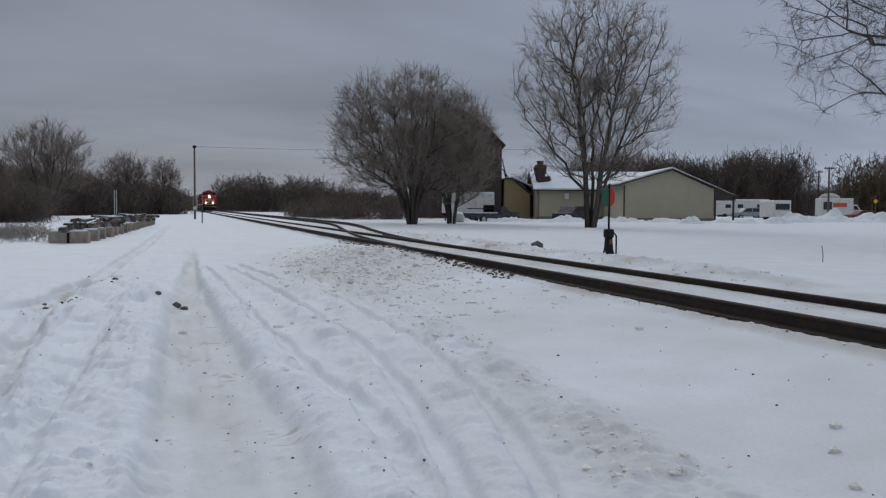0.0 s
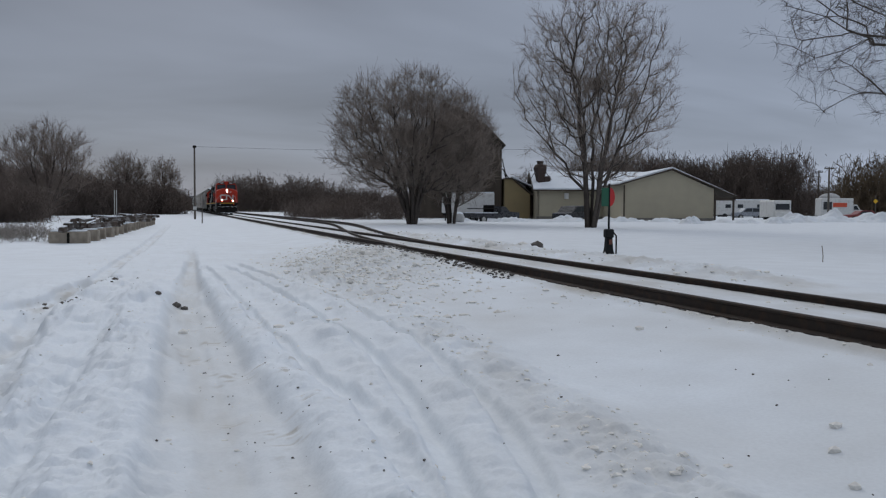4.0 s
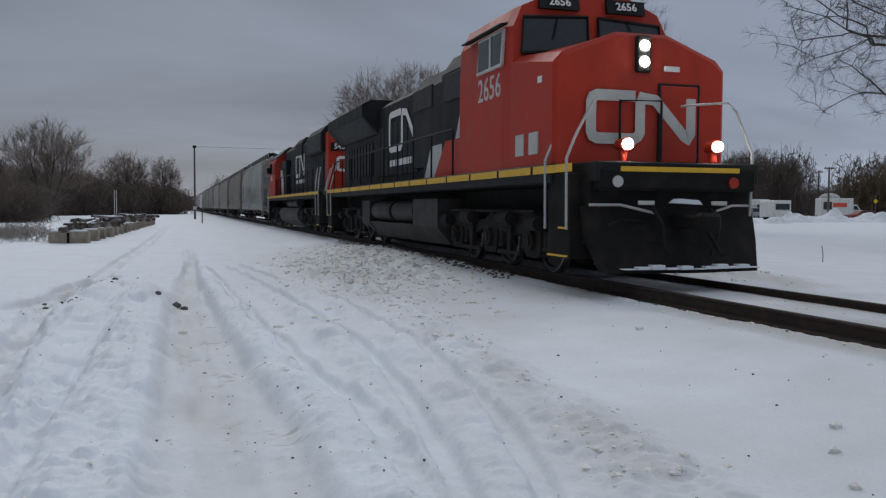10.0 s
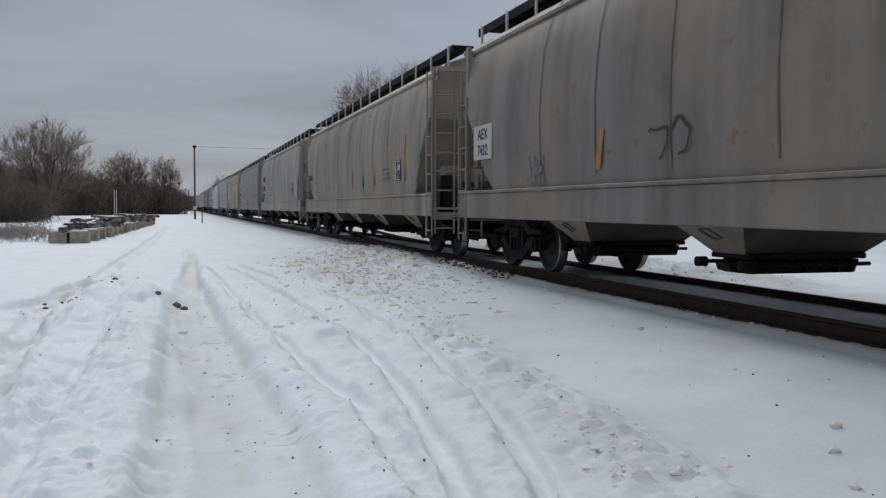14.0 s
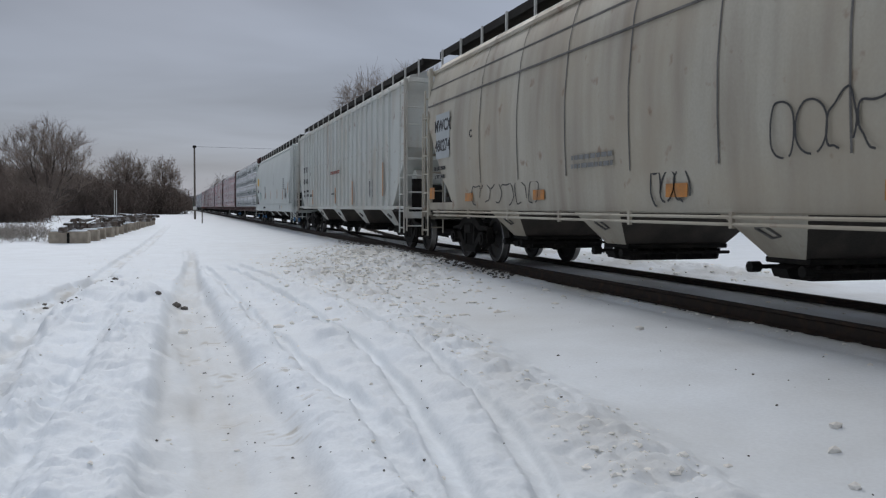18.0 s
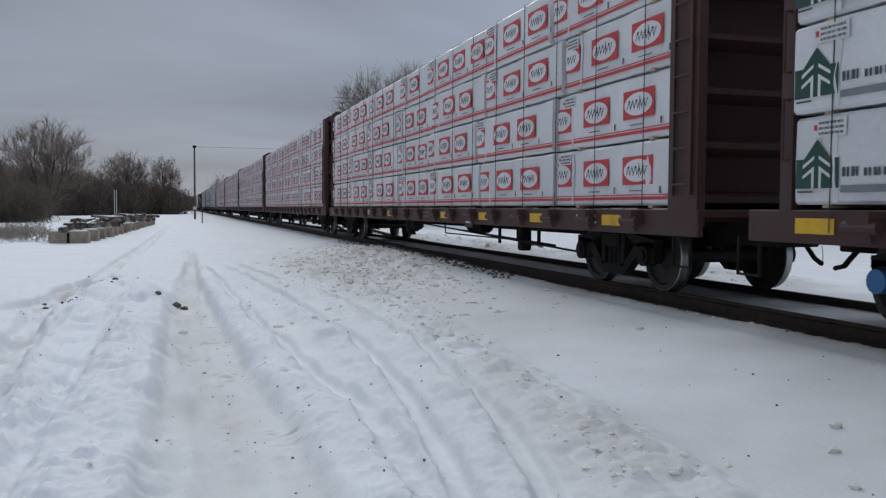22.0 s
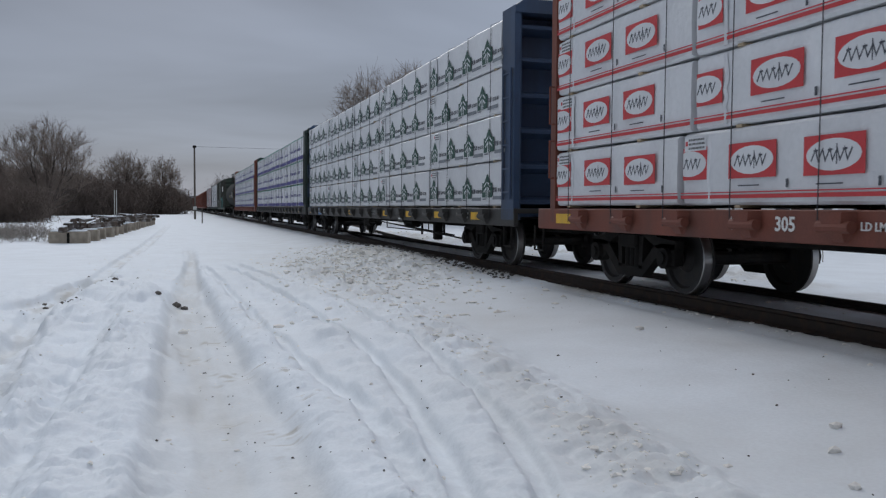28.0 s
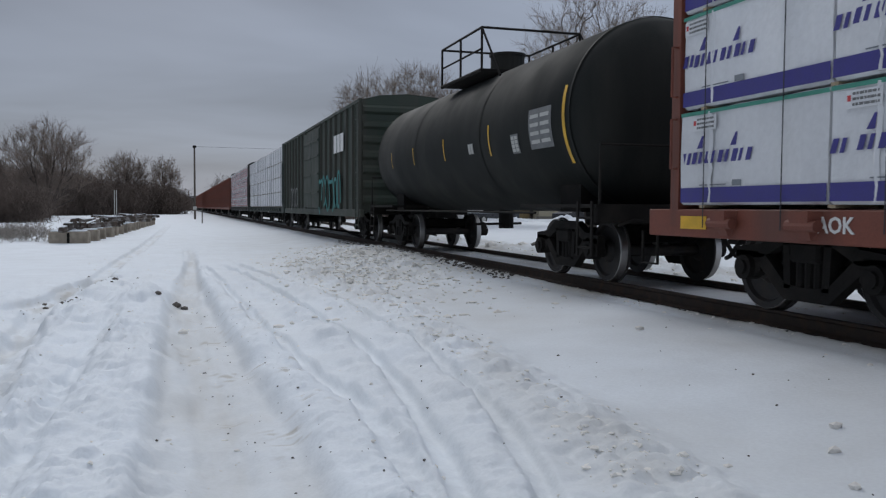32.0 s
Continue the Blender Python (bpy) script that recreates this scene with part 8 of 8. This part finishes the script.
for i, (x, y, w, d, h) in enumerate([(21.0, 76.5, 1.6, 1.3, 0.45), (25.5, 76.0, 2.6, 1.5, 0.35), (30.0, 74.5, 4.0, 2.0, 0.50), (35.0, 73.5, 4.0, 2.0, 0.8), (39.5, 71.0, 4.0, 2.0, 0.65), (44.0, 69.5, 4.5, 2.0, 0.55),
                                     (41.3, 62.3, 1.6, 1.3, 0.75), (49.0, 67.5, 4.0, 2.0, 0.6), (47.6, 63.5, 2.4, 1.5, 0.6), (50.2, 62.5, 1.9, 1.5, 0.75), (56.0, 66.5, 4.0, 2.0, 0.75), (62.0, 69.0, 4.5, 2.6, 1.05),
                                     (65.8, 67.5, 3.6, 2.6, 1.25), (70.0, 72.0, 4.5, 3.0, 1.2), (58.5, 71.0, 4.0, 2.5, 1.0)]):
    snow_pile(x, y, w, d, h, i)

# ---- buildings: every one in its own frame, x along the front, y away from the track ----
HOUSE = pose(44.0, 78.55, -0.4, 0, 0, -17.6)


def clapboards(ms, x0, x1, y, z0, z1, step=0.30):
    z = z0
    while z < z1 - 0.05:
        ms.box(x0, x1, y - 0.018, y, z + step - 0.03, z + step)
        z += step


def gable_house():
    t = thing("tan_building", "low tan building with a snowy gable roof", "building", at=HOUSE)
    e0, pk, e1 = 4.05, 5.45, 2.80          # heights at left eave, ridge and right eave
    part("gable_wall", Mesh().prism([(0, 0.5), (9.25, 0.5), (9.25, 3.55), (4.9, pk), (0, e0)], 0.0, 0.25), M["siding"], t)
    part("base", Mesh().box(-0.05, 9.3, -0.06, 0.25, 0.0, 0.55, 0.01), M["block"], t)
    part("back_wall", Mesh().prism([(0, 0.0), (9.25, 0.0), (9.25, 3.55), (4.9, pk), (0, e0)], 15.6, 15.85), M["siding"], t)
    part("side_wall", Mesh().box(0.0, 0.25, 0.25, 15.6, 0.0, e0, 0.01), M["siding"], t)
    part("far_wall", Mesh().box(9.0, 9.25, 0.25, 15.6, 0.0, 3.5, 0.01), M["siding"], t)
    r = part("roof", Mesh().prism([(-0.5, e0 - 0.15), (4.9, pk + 0.05), (11.6, e1 - 0.12), (11.6, e1), (4.9, pk + 0.2), (-0.5, e0)], -0.4, 16.2), M["barnwood"], t)
    part("roof_snow", Mesh().prism([(-0.45, e0 + 0.004), (4.9, pk + 0.204), (11.5, e1 + 0.004), (11.5, e1 + 0.10), (4.9, pk + 0.36), (-0.45, e0 + 0.14)], -0.2, 16.1), M["snow"], r)
    for x in (9.4, 11.3):
        part("carport_post", Mesh().box(x - 0.09, x + 0.09, -0.05, 0.13, 0.0, e1 + (0.3 if x < 10 else -0.1), 0.01), M["barnwood"], t)
    part("carport_beam", Mesh().box(9.3, 11.5, -0.05, 0.15, e1 - 0.42, e1 - 0.12, 0.01), M["barnwood"], t)
    part("corner_trim", Mesh().box(-0.06, 0.1, -0.04, 0.02, 0.5, e0 - 0.1), M["barnwood"], t)
    part("notice_box", Mesh().box(9.55, 9.95, -0.12, 0.0, 1.7, 2.1, 0.02), M["car_white"], t)
    # long wing to the side, its roof sloping down to the track
    for z in range(5):
        part("clapboard", Mesh().box(0.15, 9.1, -0.016, 0.0, 0.75 + z * 0.55, 0.78 + z * 0.55), M["siding"], t)


gable_house()


def long_wing():
    t = thing("building_wing", "long low tan wing with a snow-covered roof", "building", at=pose(40.3, 92.3, -0.4, 0, 0, -17.6))
    L, h = 13.5, 3.65
    part("front_wall", Mesh().box(0, L, 0, 0.25, 0.5, h, 0.01), M["siding"], t)
    part("base", Mesh().box(-0.04, L, -0.06, 0.24, 0, 0.55, 0.01), M["block"], t)
    part("end_wall", Mesh().prism([(0, 0), (9, 0), (9, h), (4.5, h + 2.0), (0, h)], 0.0, 0.25, "x"), M["siding"], t)
    part("back_wall", Mesh().box(0, L, 8.75, 9.0, 0, h, 0.01), M["siding"], t)
    r = part("roof", Mesh().prism([(-0.5, h - 0.1), (4.5, h + 2.05), (9.5, h - 0.1), (9.5, h + 0.03), (4.5, h + 2.2), (-0.5, h + 0.03)], -0.6, L, "x"), M["barnwood"], t)
    part("roof_snow", Mesh().prism([(-0.52, h + 0.034), (4.5, h + 2.204), (9.5, h + 0.034), (9.5, h + 0.15), (4.5, h + 2.36), (-0.52, h + 0.18)], -0.5, L - 0.1, "x"), M["snow"], r)
    part("fascia", Mesh().box(-0.6, L, -0.56, -0.51, h - 0.15, h + 0.02), M["barnwood"], t)
    part("wall_lamp", Mesh().cyl((3.4, -0.15, 2.6), (3.4, -0.15, 3.3), 0.25, 12), M["car_white"], t)
    part("wall_vent", Mesh().box(2.6, 3.9, -0.3, 0.0, 0.35, 1.05, 0.03), M["concrete"], t)
    c = thing("chimney", "dark brick chimney with a wider cap", "chimney", at=pose(41.2, 93.6, 3.0))
    part("flue", Mesh().loft([[(-s, -s, z), (s, -s, z), (s, s, z), (-s, s, z)] for s, z in ((0.36, 0), (0.38, 1.6), (0.52, 2.3), (0.60, 2.9), (0.48, 3.2), (0.26, 3.35), (0.34, 3.7))]), M["brick"], c)
    part("shoulder", Mesh().box(0.38, 1.2, -0.4, 0.4, 1.2, 1.9, 0.05), M["brick"], c)
    part("brace", Mesh().tube([(-1.6, 0, 0.9), (-0.6, 0, 2.5)], 0.04, 5).tube([(1.9, 0, 0.9), (0.6, 0, 2.6)], 0.04, 5), M["under"], c)
    s = thing("ochre_shed", "ochre shed with a steep snowy roof", "building", at=pose(38.1, 97.2, -0.4, 0, 0, -17.6))
    part("front_wall", Mesh().prism([(0, 0), (3.1, 0), (3.1, 3.2), (0.9, 5.0), (0, 5.0)], 0, 0.25), M["siding_gold"], s)
    part("body_wall", Mesh().box(0, 0.25, 0.25, 7, 0, 5.0).box(2.85, 3.1, 0.25, 7, 0, 3.2).box(0, 3.1, 6.75, 7, 0, 3.2), M["siding_gold"], s)
    part("roof", Mesh().prism([(-0.2, 5.0), (0.9, 5.05), (3.6, 3.0), (3.6, 3.12), (0.9, 5.2), (-0.2, 5.12)], -0.35, 7.3), M["barnwood"], s)
    part("roof_snow", Mesh().prism([(1.0, 5.19), (5.6, 3.1), (5.6, 3.3), (1.0, 5.4)], 0.2, 7.2), M["snow"], s)
    part("door", Mesh().box(0.35, 1.25, -0.05, 0.0, 0.4, 2.5, 0.02), M["siding_gold"], s)
    part("dark_bay", Mesh().box(3.1, 4.3, 1.0, 1.2, 0, 3.1), M["barnwood"], s)


long_wing()


def barn():
    t = thing("dark_barn", "tall dark weathered barn half hidden by willows", "barn", at=pose(27.9, 102.0, -0.4, 0, 0, -17.6))
    W, e, pk = 10.9, 9.4, 13.6
    part("gable_wall", Mesh().prism([(0, 0), (W, 0), (W, e), (W * 0.80, e + 2.1), (W * 0.5, pk), (W * 0.2, e + 2.1), (0, e)], 0, 0.3), M["barnwood"], t)
    part("back_wall", Mesh().prism([(0, 0), (W, 0), (W, e), (W * 0.80, e + 2.1), (W * 0.5, pk), (W * 0.2, e + 2.1), (0, e)], 13.7, 14.0), M["barnwood"], t)
    for x in (0, W - 0.3):
        part("side_wall", Mesh().box(x, x + 0.3, 0.3, 13.7, 0, e), M["barnwood"], t)
    part("roof", Mesh().prism([(-0.4, e - 0.3), (W * 0.19, e + 2.15), (W * 0.5, pk + 0.05), (W * 0.81, e + 2.15), (W + 0.4, e - 0.3), (W + 0.45, e - 0.15), (W * 0.82, e + 2.3), (W * 0.5, pk + 0.25), (W * 0.18, e + 2.3), (-0.45, e - 0.15)], -0.4, 14.4), M["barnwood"], t)
    for i in range(22):
        x = 0.25 + (W - 0.5) * i / 21
        top = e if abs(x - W / 2) > W * 0.42 else e + 1.5
        part("batten", Mesh().box(x - 0.04, x + 0.04, -0.03, 0.0, 0.1, top), M["barnwood"], t)
    part("brace", Mesh().tube([(W + 0.1, 0.5, 6.4), (W + 1.3, 0.5, 4.6)], 0.07, 5).tube([(W + 0.1, 0.9, 7.6), (W + 0.8, 0.9, 4.6)], 0.07, 5).tube([(W + 0.3, 0.5, 5.8), (W + 0.9, 0.5, 4.6)], 0.05, 5), M["under"], t)
    p = thing("yard_pole", "grey wooden pole with a lamp arm before the barn", "pole", at=pose(31.6, 88.0, -0.4))
    part("shaft", Mesh().cyl((0, 0, 0), (0, 0, 6.4), 0.13, 8, 0.10), M["pole_wood"], p)
    part("arm", Mesh().box(-0.6, 0.5, -0.08, 0.08, 5.5, 5.65, 0.02).box(-0.7, -0.4, -0.12, 0.12, 5.2, 5.6, 0.03), M["pole_wood"], p)


barn()


def vehicle(name, label, x, y, rot, L, W, H, paint, prof, glass=None, wheel_r=0.33):
    """A car from a side profile (along, height); glass: side-window outlines of the same kind."""
    t = thing(name, label, "vehicle", at=pose(x, y, -0.38, 0, 0, rot))
    part("body", Mesh().prism(prof, -W / 2, W / 2, "x"), M[paint], t)
    for g in glass or ():
        for s in (-1, 1):
            part("window", Mesh().prism(g, min(s * W / 2, s * (W / 2 + 0.02)), max(s * W / 2, s * (W / 2 + 0.02)), "x"), M["glass"], t)
    for a in (L * 0.19, L * 0.81):
        for s in (-1, 1):
            w = part("wheel", shared(("tyre", wheel_r), lambda: Mesh().cyl((-0.11, 0, 0), (0.11, 0, 0), wheel_r, 18).data("wheel")), M["rubber"], t)
            w.location = (s * (W / 2 - 0.06), a, wheel_r)
            part("rim", shared(("rim", wheel_r), lambda: Mesh().cyl((-0.125, 0, 0), (0.125, 0, 0), wheel_r * 0.6, 14).data("rim")), M["grey"], w)
    return t


SUV = [(0, 0.45), (0.05, 0.95), (0.95, 1.08), (1.6, 1.68), (3.9, 1.74), (4.5, 1.10), (4.6, 0.45)]
SUV_G = [[(1.25, 1.12), (1.72, 1.60), (2.5, 1.62), (2.5, 1.12)], [(2.6, 1.12), (2.6, 1.62), (3.8, 1.62), (4.15, 1.12)]]
v = vehicle("parked_suv", "dark parked sport utility vehicle behind the snow bank", 36.3, 77.6, -60, 4.6, 1.85, 1.74, "car_dark", SUV, SUV_G, 0.36)
part("windscreen", Mesh().add([(-0.75, 1.00, 1.10), (0.75, 1.00, 1.10), (0.68, 1.56, 1.62), (-0.68, 1.56, 1.62)], [(0, 1, 2, 3)]), M["glass"], v)
v = vehicle("parked_suv", "silver parked sport utility vehicle beside the carport", 77.6, 106.6, -107, 4.6, 1.85, 1.7, "car_silver", SUV, SUV_G, 0.36)
v = vehicle("parked_car", "dull red car nose in the snow pile", 82.6, 90.2, -107, 4.4, 1.75, 1.4, "car_red", [(0, 0.4), (0.05, 0.8), (1.2, 0.92), (1.9, 1.38), (3.2, 1.4), (3.9, 0.95), (4.4, 0.85), (4.4, 0.4)], [[(1.5, 0.95), (2.0, 1.30), (3.1, 1.32), (3.5, 0.95)]])
v = vehicle("parked_car", "dark low car behind the snow pile", 86.5, 88.6, -107, 4.2, 1.7, 1.2, "car_dark", [(0, 0.4), (0.05, 0.75), (1.2, 0.85), (1.9, 1.2), (3.1, 1.2), (3.8, 0.85), (4.2, 0.8), (4.2, 0.4)])
v = vehicle("flatbed_truck", "dark flatbed truck with a headache rack in the snow", 31.6, 78.2, 107, 5.4, 1.9, 1.7, "car_dark", [(0, 0.4), (0, 1.05), (1.2, 1.12), (1.7, 1.6), (2.2, 1.62), (2.4, 0.95), (5.4, 0.95), (5.4, 0.55)], None, 0.38)
part("rack", Mesh().box(-0.8, 0.8, 3.0, 3.1, 0.95, 1.75).box(-0.85, 0.85, 2.6, 5.0, 1.35, 1.45), M["under"], v)
part("bed_snow", Mesh().box(-0.9, 0.9, 2.6, 5.3, 0.95, 1.05, 0.03), M["snow"], v)

v = thing("white_trailer", "white box trailer parked before the barn", "trailer", at=pose(25.2, 81.4, -0.38, 0, 0, -17.6))
b = part("box", Mesh().box(0, 5.25, 0, 2.4, 0.95, 2.95, 0.05), M["car_white"], v)
part("frame", Mesh().box(0.1, 5.15, 0.2, 2.2, 0.7, 0.95, 0.02), M["under"], v)
part("hatch", Mesh().box(0.25, 0.75, -0.03, 0.0, 1.6, 2.45, 0.02), M["mesh_black"], b)
part("roof_snow", Mesh().box(0.05, 5.2, 0.05, 2.35, 2.95, 3.06, 0.04), M["snow"], b)
for x in (3.3, 4.2):
    part("wheel", Mesh().cyl((x, 0.1, 0.38), (x, 0.35, 0.38), 0.38, 16), M["rubber"], v)
part("jack", Mesh().box(0.3, 0.42, 0.1, 0.25, 0, 0.75), M["under"], v)

v = thing("propane_tank", "round-ended grey propane tank lying in the snow", "tank", at=pose(23.4, 71.3, 0.15, 0, 0, -25))
rings = [[(0.55 * q * math.cos(k * math.pi / 10), y, 0.55 * q * math.sin(k * math.pi / 10)) for k in range(20)] for y, q in ((0, 0.05), (0.05, 0.45), (0.2, 0.8), (0.42, 1.0), (2.0, 1.0), (2.2, 0.8), (2.35, 0.45), (2.4, 0.05))]
part("shell", Mesh().loft(rings), M["tank_paint"], v, smooth=True)
part("snow_cap", Mesh().loft([[(0.42 * q * math.cos(k * math.pi / 10), y, 0.42 + 0.16 * q * math.sin(k * math.pi / 10)) for k in range(20)] for y, q in ((0.15, 0.2), (0.4, 0.9), (1.9, 1.0), (2.2, 0.2))]), M["snow"], v)
for y in (0.5, 1.8):
    part("saddle", Mesh().box(-0.35, 0.35, y - 0.08, y + 0.08, -0.62, -0.40), M["concrete"], v)


def box_vehicle(name, label, x, y, rot, L, W, H, z0=0.55):
    t = thing(name, label, "vehicle", at=pose(x, y, -0.38, 0, 0, rot))
    part("box", Mesh().box(0, L, 0, W, z0, H, 0.10), M["car_white"], t)
    for a in (0.9, L - 1.1):
        part("wheel", Mesh().cyl((a, -0.02, 0.4), (a, 0.26, 0.4), 0.40, 16), M["rubber"], t)
        part("wheel", Mesh().cyl((a, W - 0.26, 0.4), (a, W + 0.02, 0.4), 0.40, 16), M["rubber"], t)
    return t


v = box_vehicle("motor_home", "white motor home parked behind the carport", 84.9, 120.2, -17.3, 8.3, 2.4, 3.0)
for x in (1.0, 3.0, 6.2):
    part("window", Mesh().box(x, x + 0.9, -0.02, 0.02, 1.7, 2.3, 0.01), M["glass"], v)
part("roof_snow", Mesh().box(0.1, 8.2, 0.1, 2.3, 3.0, 3.15, 0.05), M["snow"], v)
v = box_vehicle("parked_van", "white delivery van facing the track", 66.7, 83.9, -17.3, 2.05, 4.6, 2.55)
part("windscreen", Mesh().box(0.2, 1.85, -0.03, 0.0, 1.45, 2.15, 0.02), M["glass"], v)
part("bumper", Mesh().box(0.0, 2.05, -0.18, 0.0, 0.35, 0.62, 0.04), M["under"], v)
part("hood", Mesh().prism([(-0.5, 0.6), (-0.5, 1.1), (0.02, 1.4), (0.02, 0.6)], 0.1, 1.95, "x"), M["car_white"], v)
v = box_vehicle("moving_truck", "white moving truck with an orange side panel", 93.7, 107.0, -17.3, 4.9, 2.3, 3.25)
part("side_panel", Mesh().box(1.75, 3.9, -0.03, 0.0, 1.9, 2.55, 0.01), M["orange_panel"], v)
part("picture_panel", Mesh().box(0.3, 1.6, -0.03, 0.0, 1.5, 2.7, 0.01), M["car_dark"], v)
part("cab", Mesh().prism([(4.85, 0.5), (4.85, 2.3), (5.5, 2.3), (6.0, 1.5), (6.9, 1.3), (6.9, 0.5)], 0.15, 2.15), M["car_white"], v)
part("cab_window", Mesh().prism([(5.0, 1.5), (5.0, 2.1), (5.45, 2.1), (5.8, 1.5)], 0.12, 0.15), M["glass"], v)
part("roof_load", Mesh().loft([[(1.7 + 1.6 * math.cos(a) * q, 1.1 + 0.9 * math.sin(a) * q, 3.25 + z) for a in [k * math.pi / 8 for k in range(16)]] for q, z in ((1.0, 0.0), (0.95, 0.3), (0.6, 0.65), (0.1, 0.8))]), M["tank_paint"], v)

for x, y, h in ((92.66, 107.4 - 3, 7.9), (107.6, 123.7, 8.4)):
    t = thing("utility_pole", "grey wooden utility pole with a crossarm", "utility pole", at=pose(x, y, -0.4))
    part("shaft", Mesh().cyl((0, 0, 0), (0, 0, h), 0.17, 8, 0.12), M["pole_wood"], t)
    part("crossarm", Mesh().box(-0.85, 0.85, -0.06, 0.06, h - 0.35, h - 0.2, 0.02), M["pole_wood"], t)
    for o in (-0.75, -0.4, 0.4, 0.75):
        part("insulator", Mesh().cyl((o, 0, h - 0.2), (o, 0, h - 0.02), 0.05, 8), M["under"], t)
t = thing("sign_post", "yellow warning sign on a thin post", "road sign", at=pose(84.5, 87.0, -0.4, 0, 0, -35))
part("post", Mesh().box(-0.05, 0.05, -0.04, 0.04, 0, 3.4), M["pole_wood"], t)
part("plate", Mesh().prism([(0, 2.3), (0.3, 2.6), (0, 2.9), (-0.3, 2.6)], -0.07, -0.05), M["yellow"], t)
# ---- motion: the whole train passes, gathering a little speed at first ----
SPEED = 19.32


def travel(t):
    """Metres that the train has gone past its place at 10 s."""
    if t >= 8.0:
        return SPEED * (t - 10.0)
    d = 8.0 - t
    return SPEED * (-2.0) - (SPEED * d - 0.15 * d * d)


def motions():
    times = [i * 1.0 for i in range(33)]
    for car, u in CARS:
        walk(car, [(t, pose(TRACK, u - travel(t), 0.0)) for t in times])


motions()
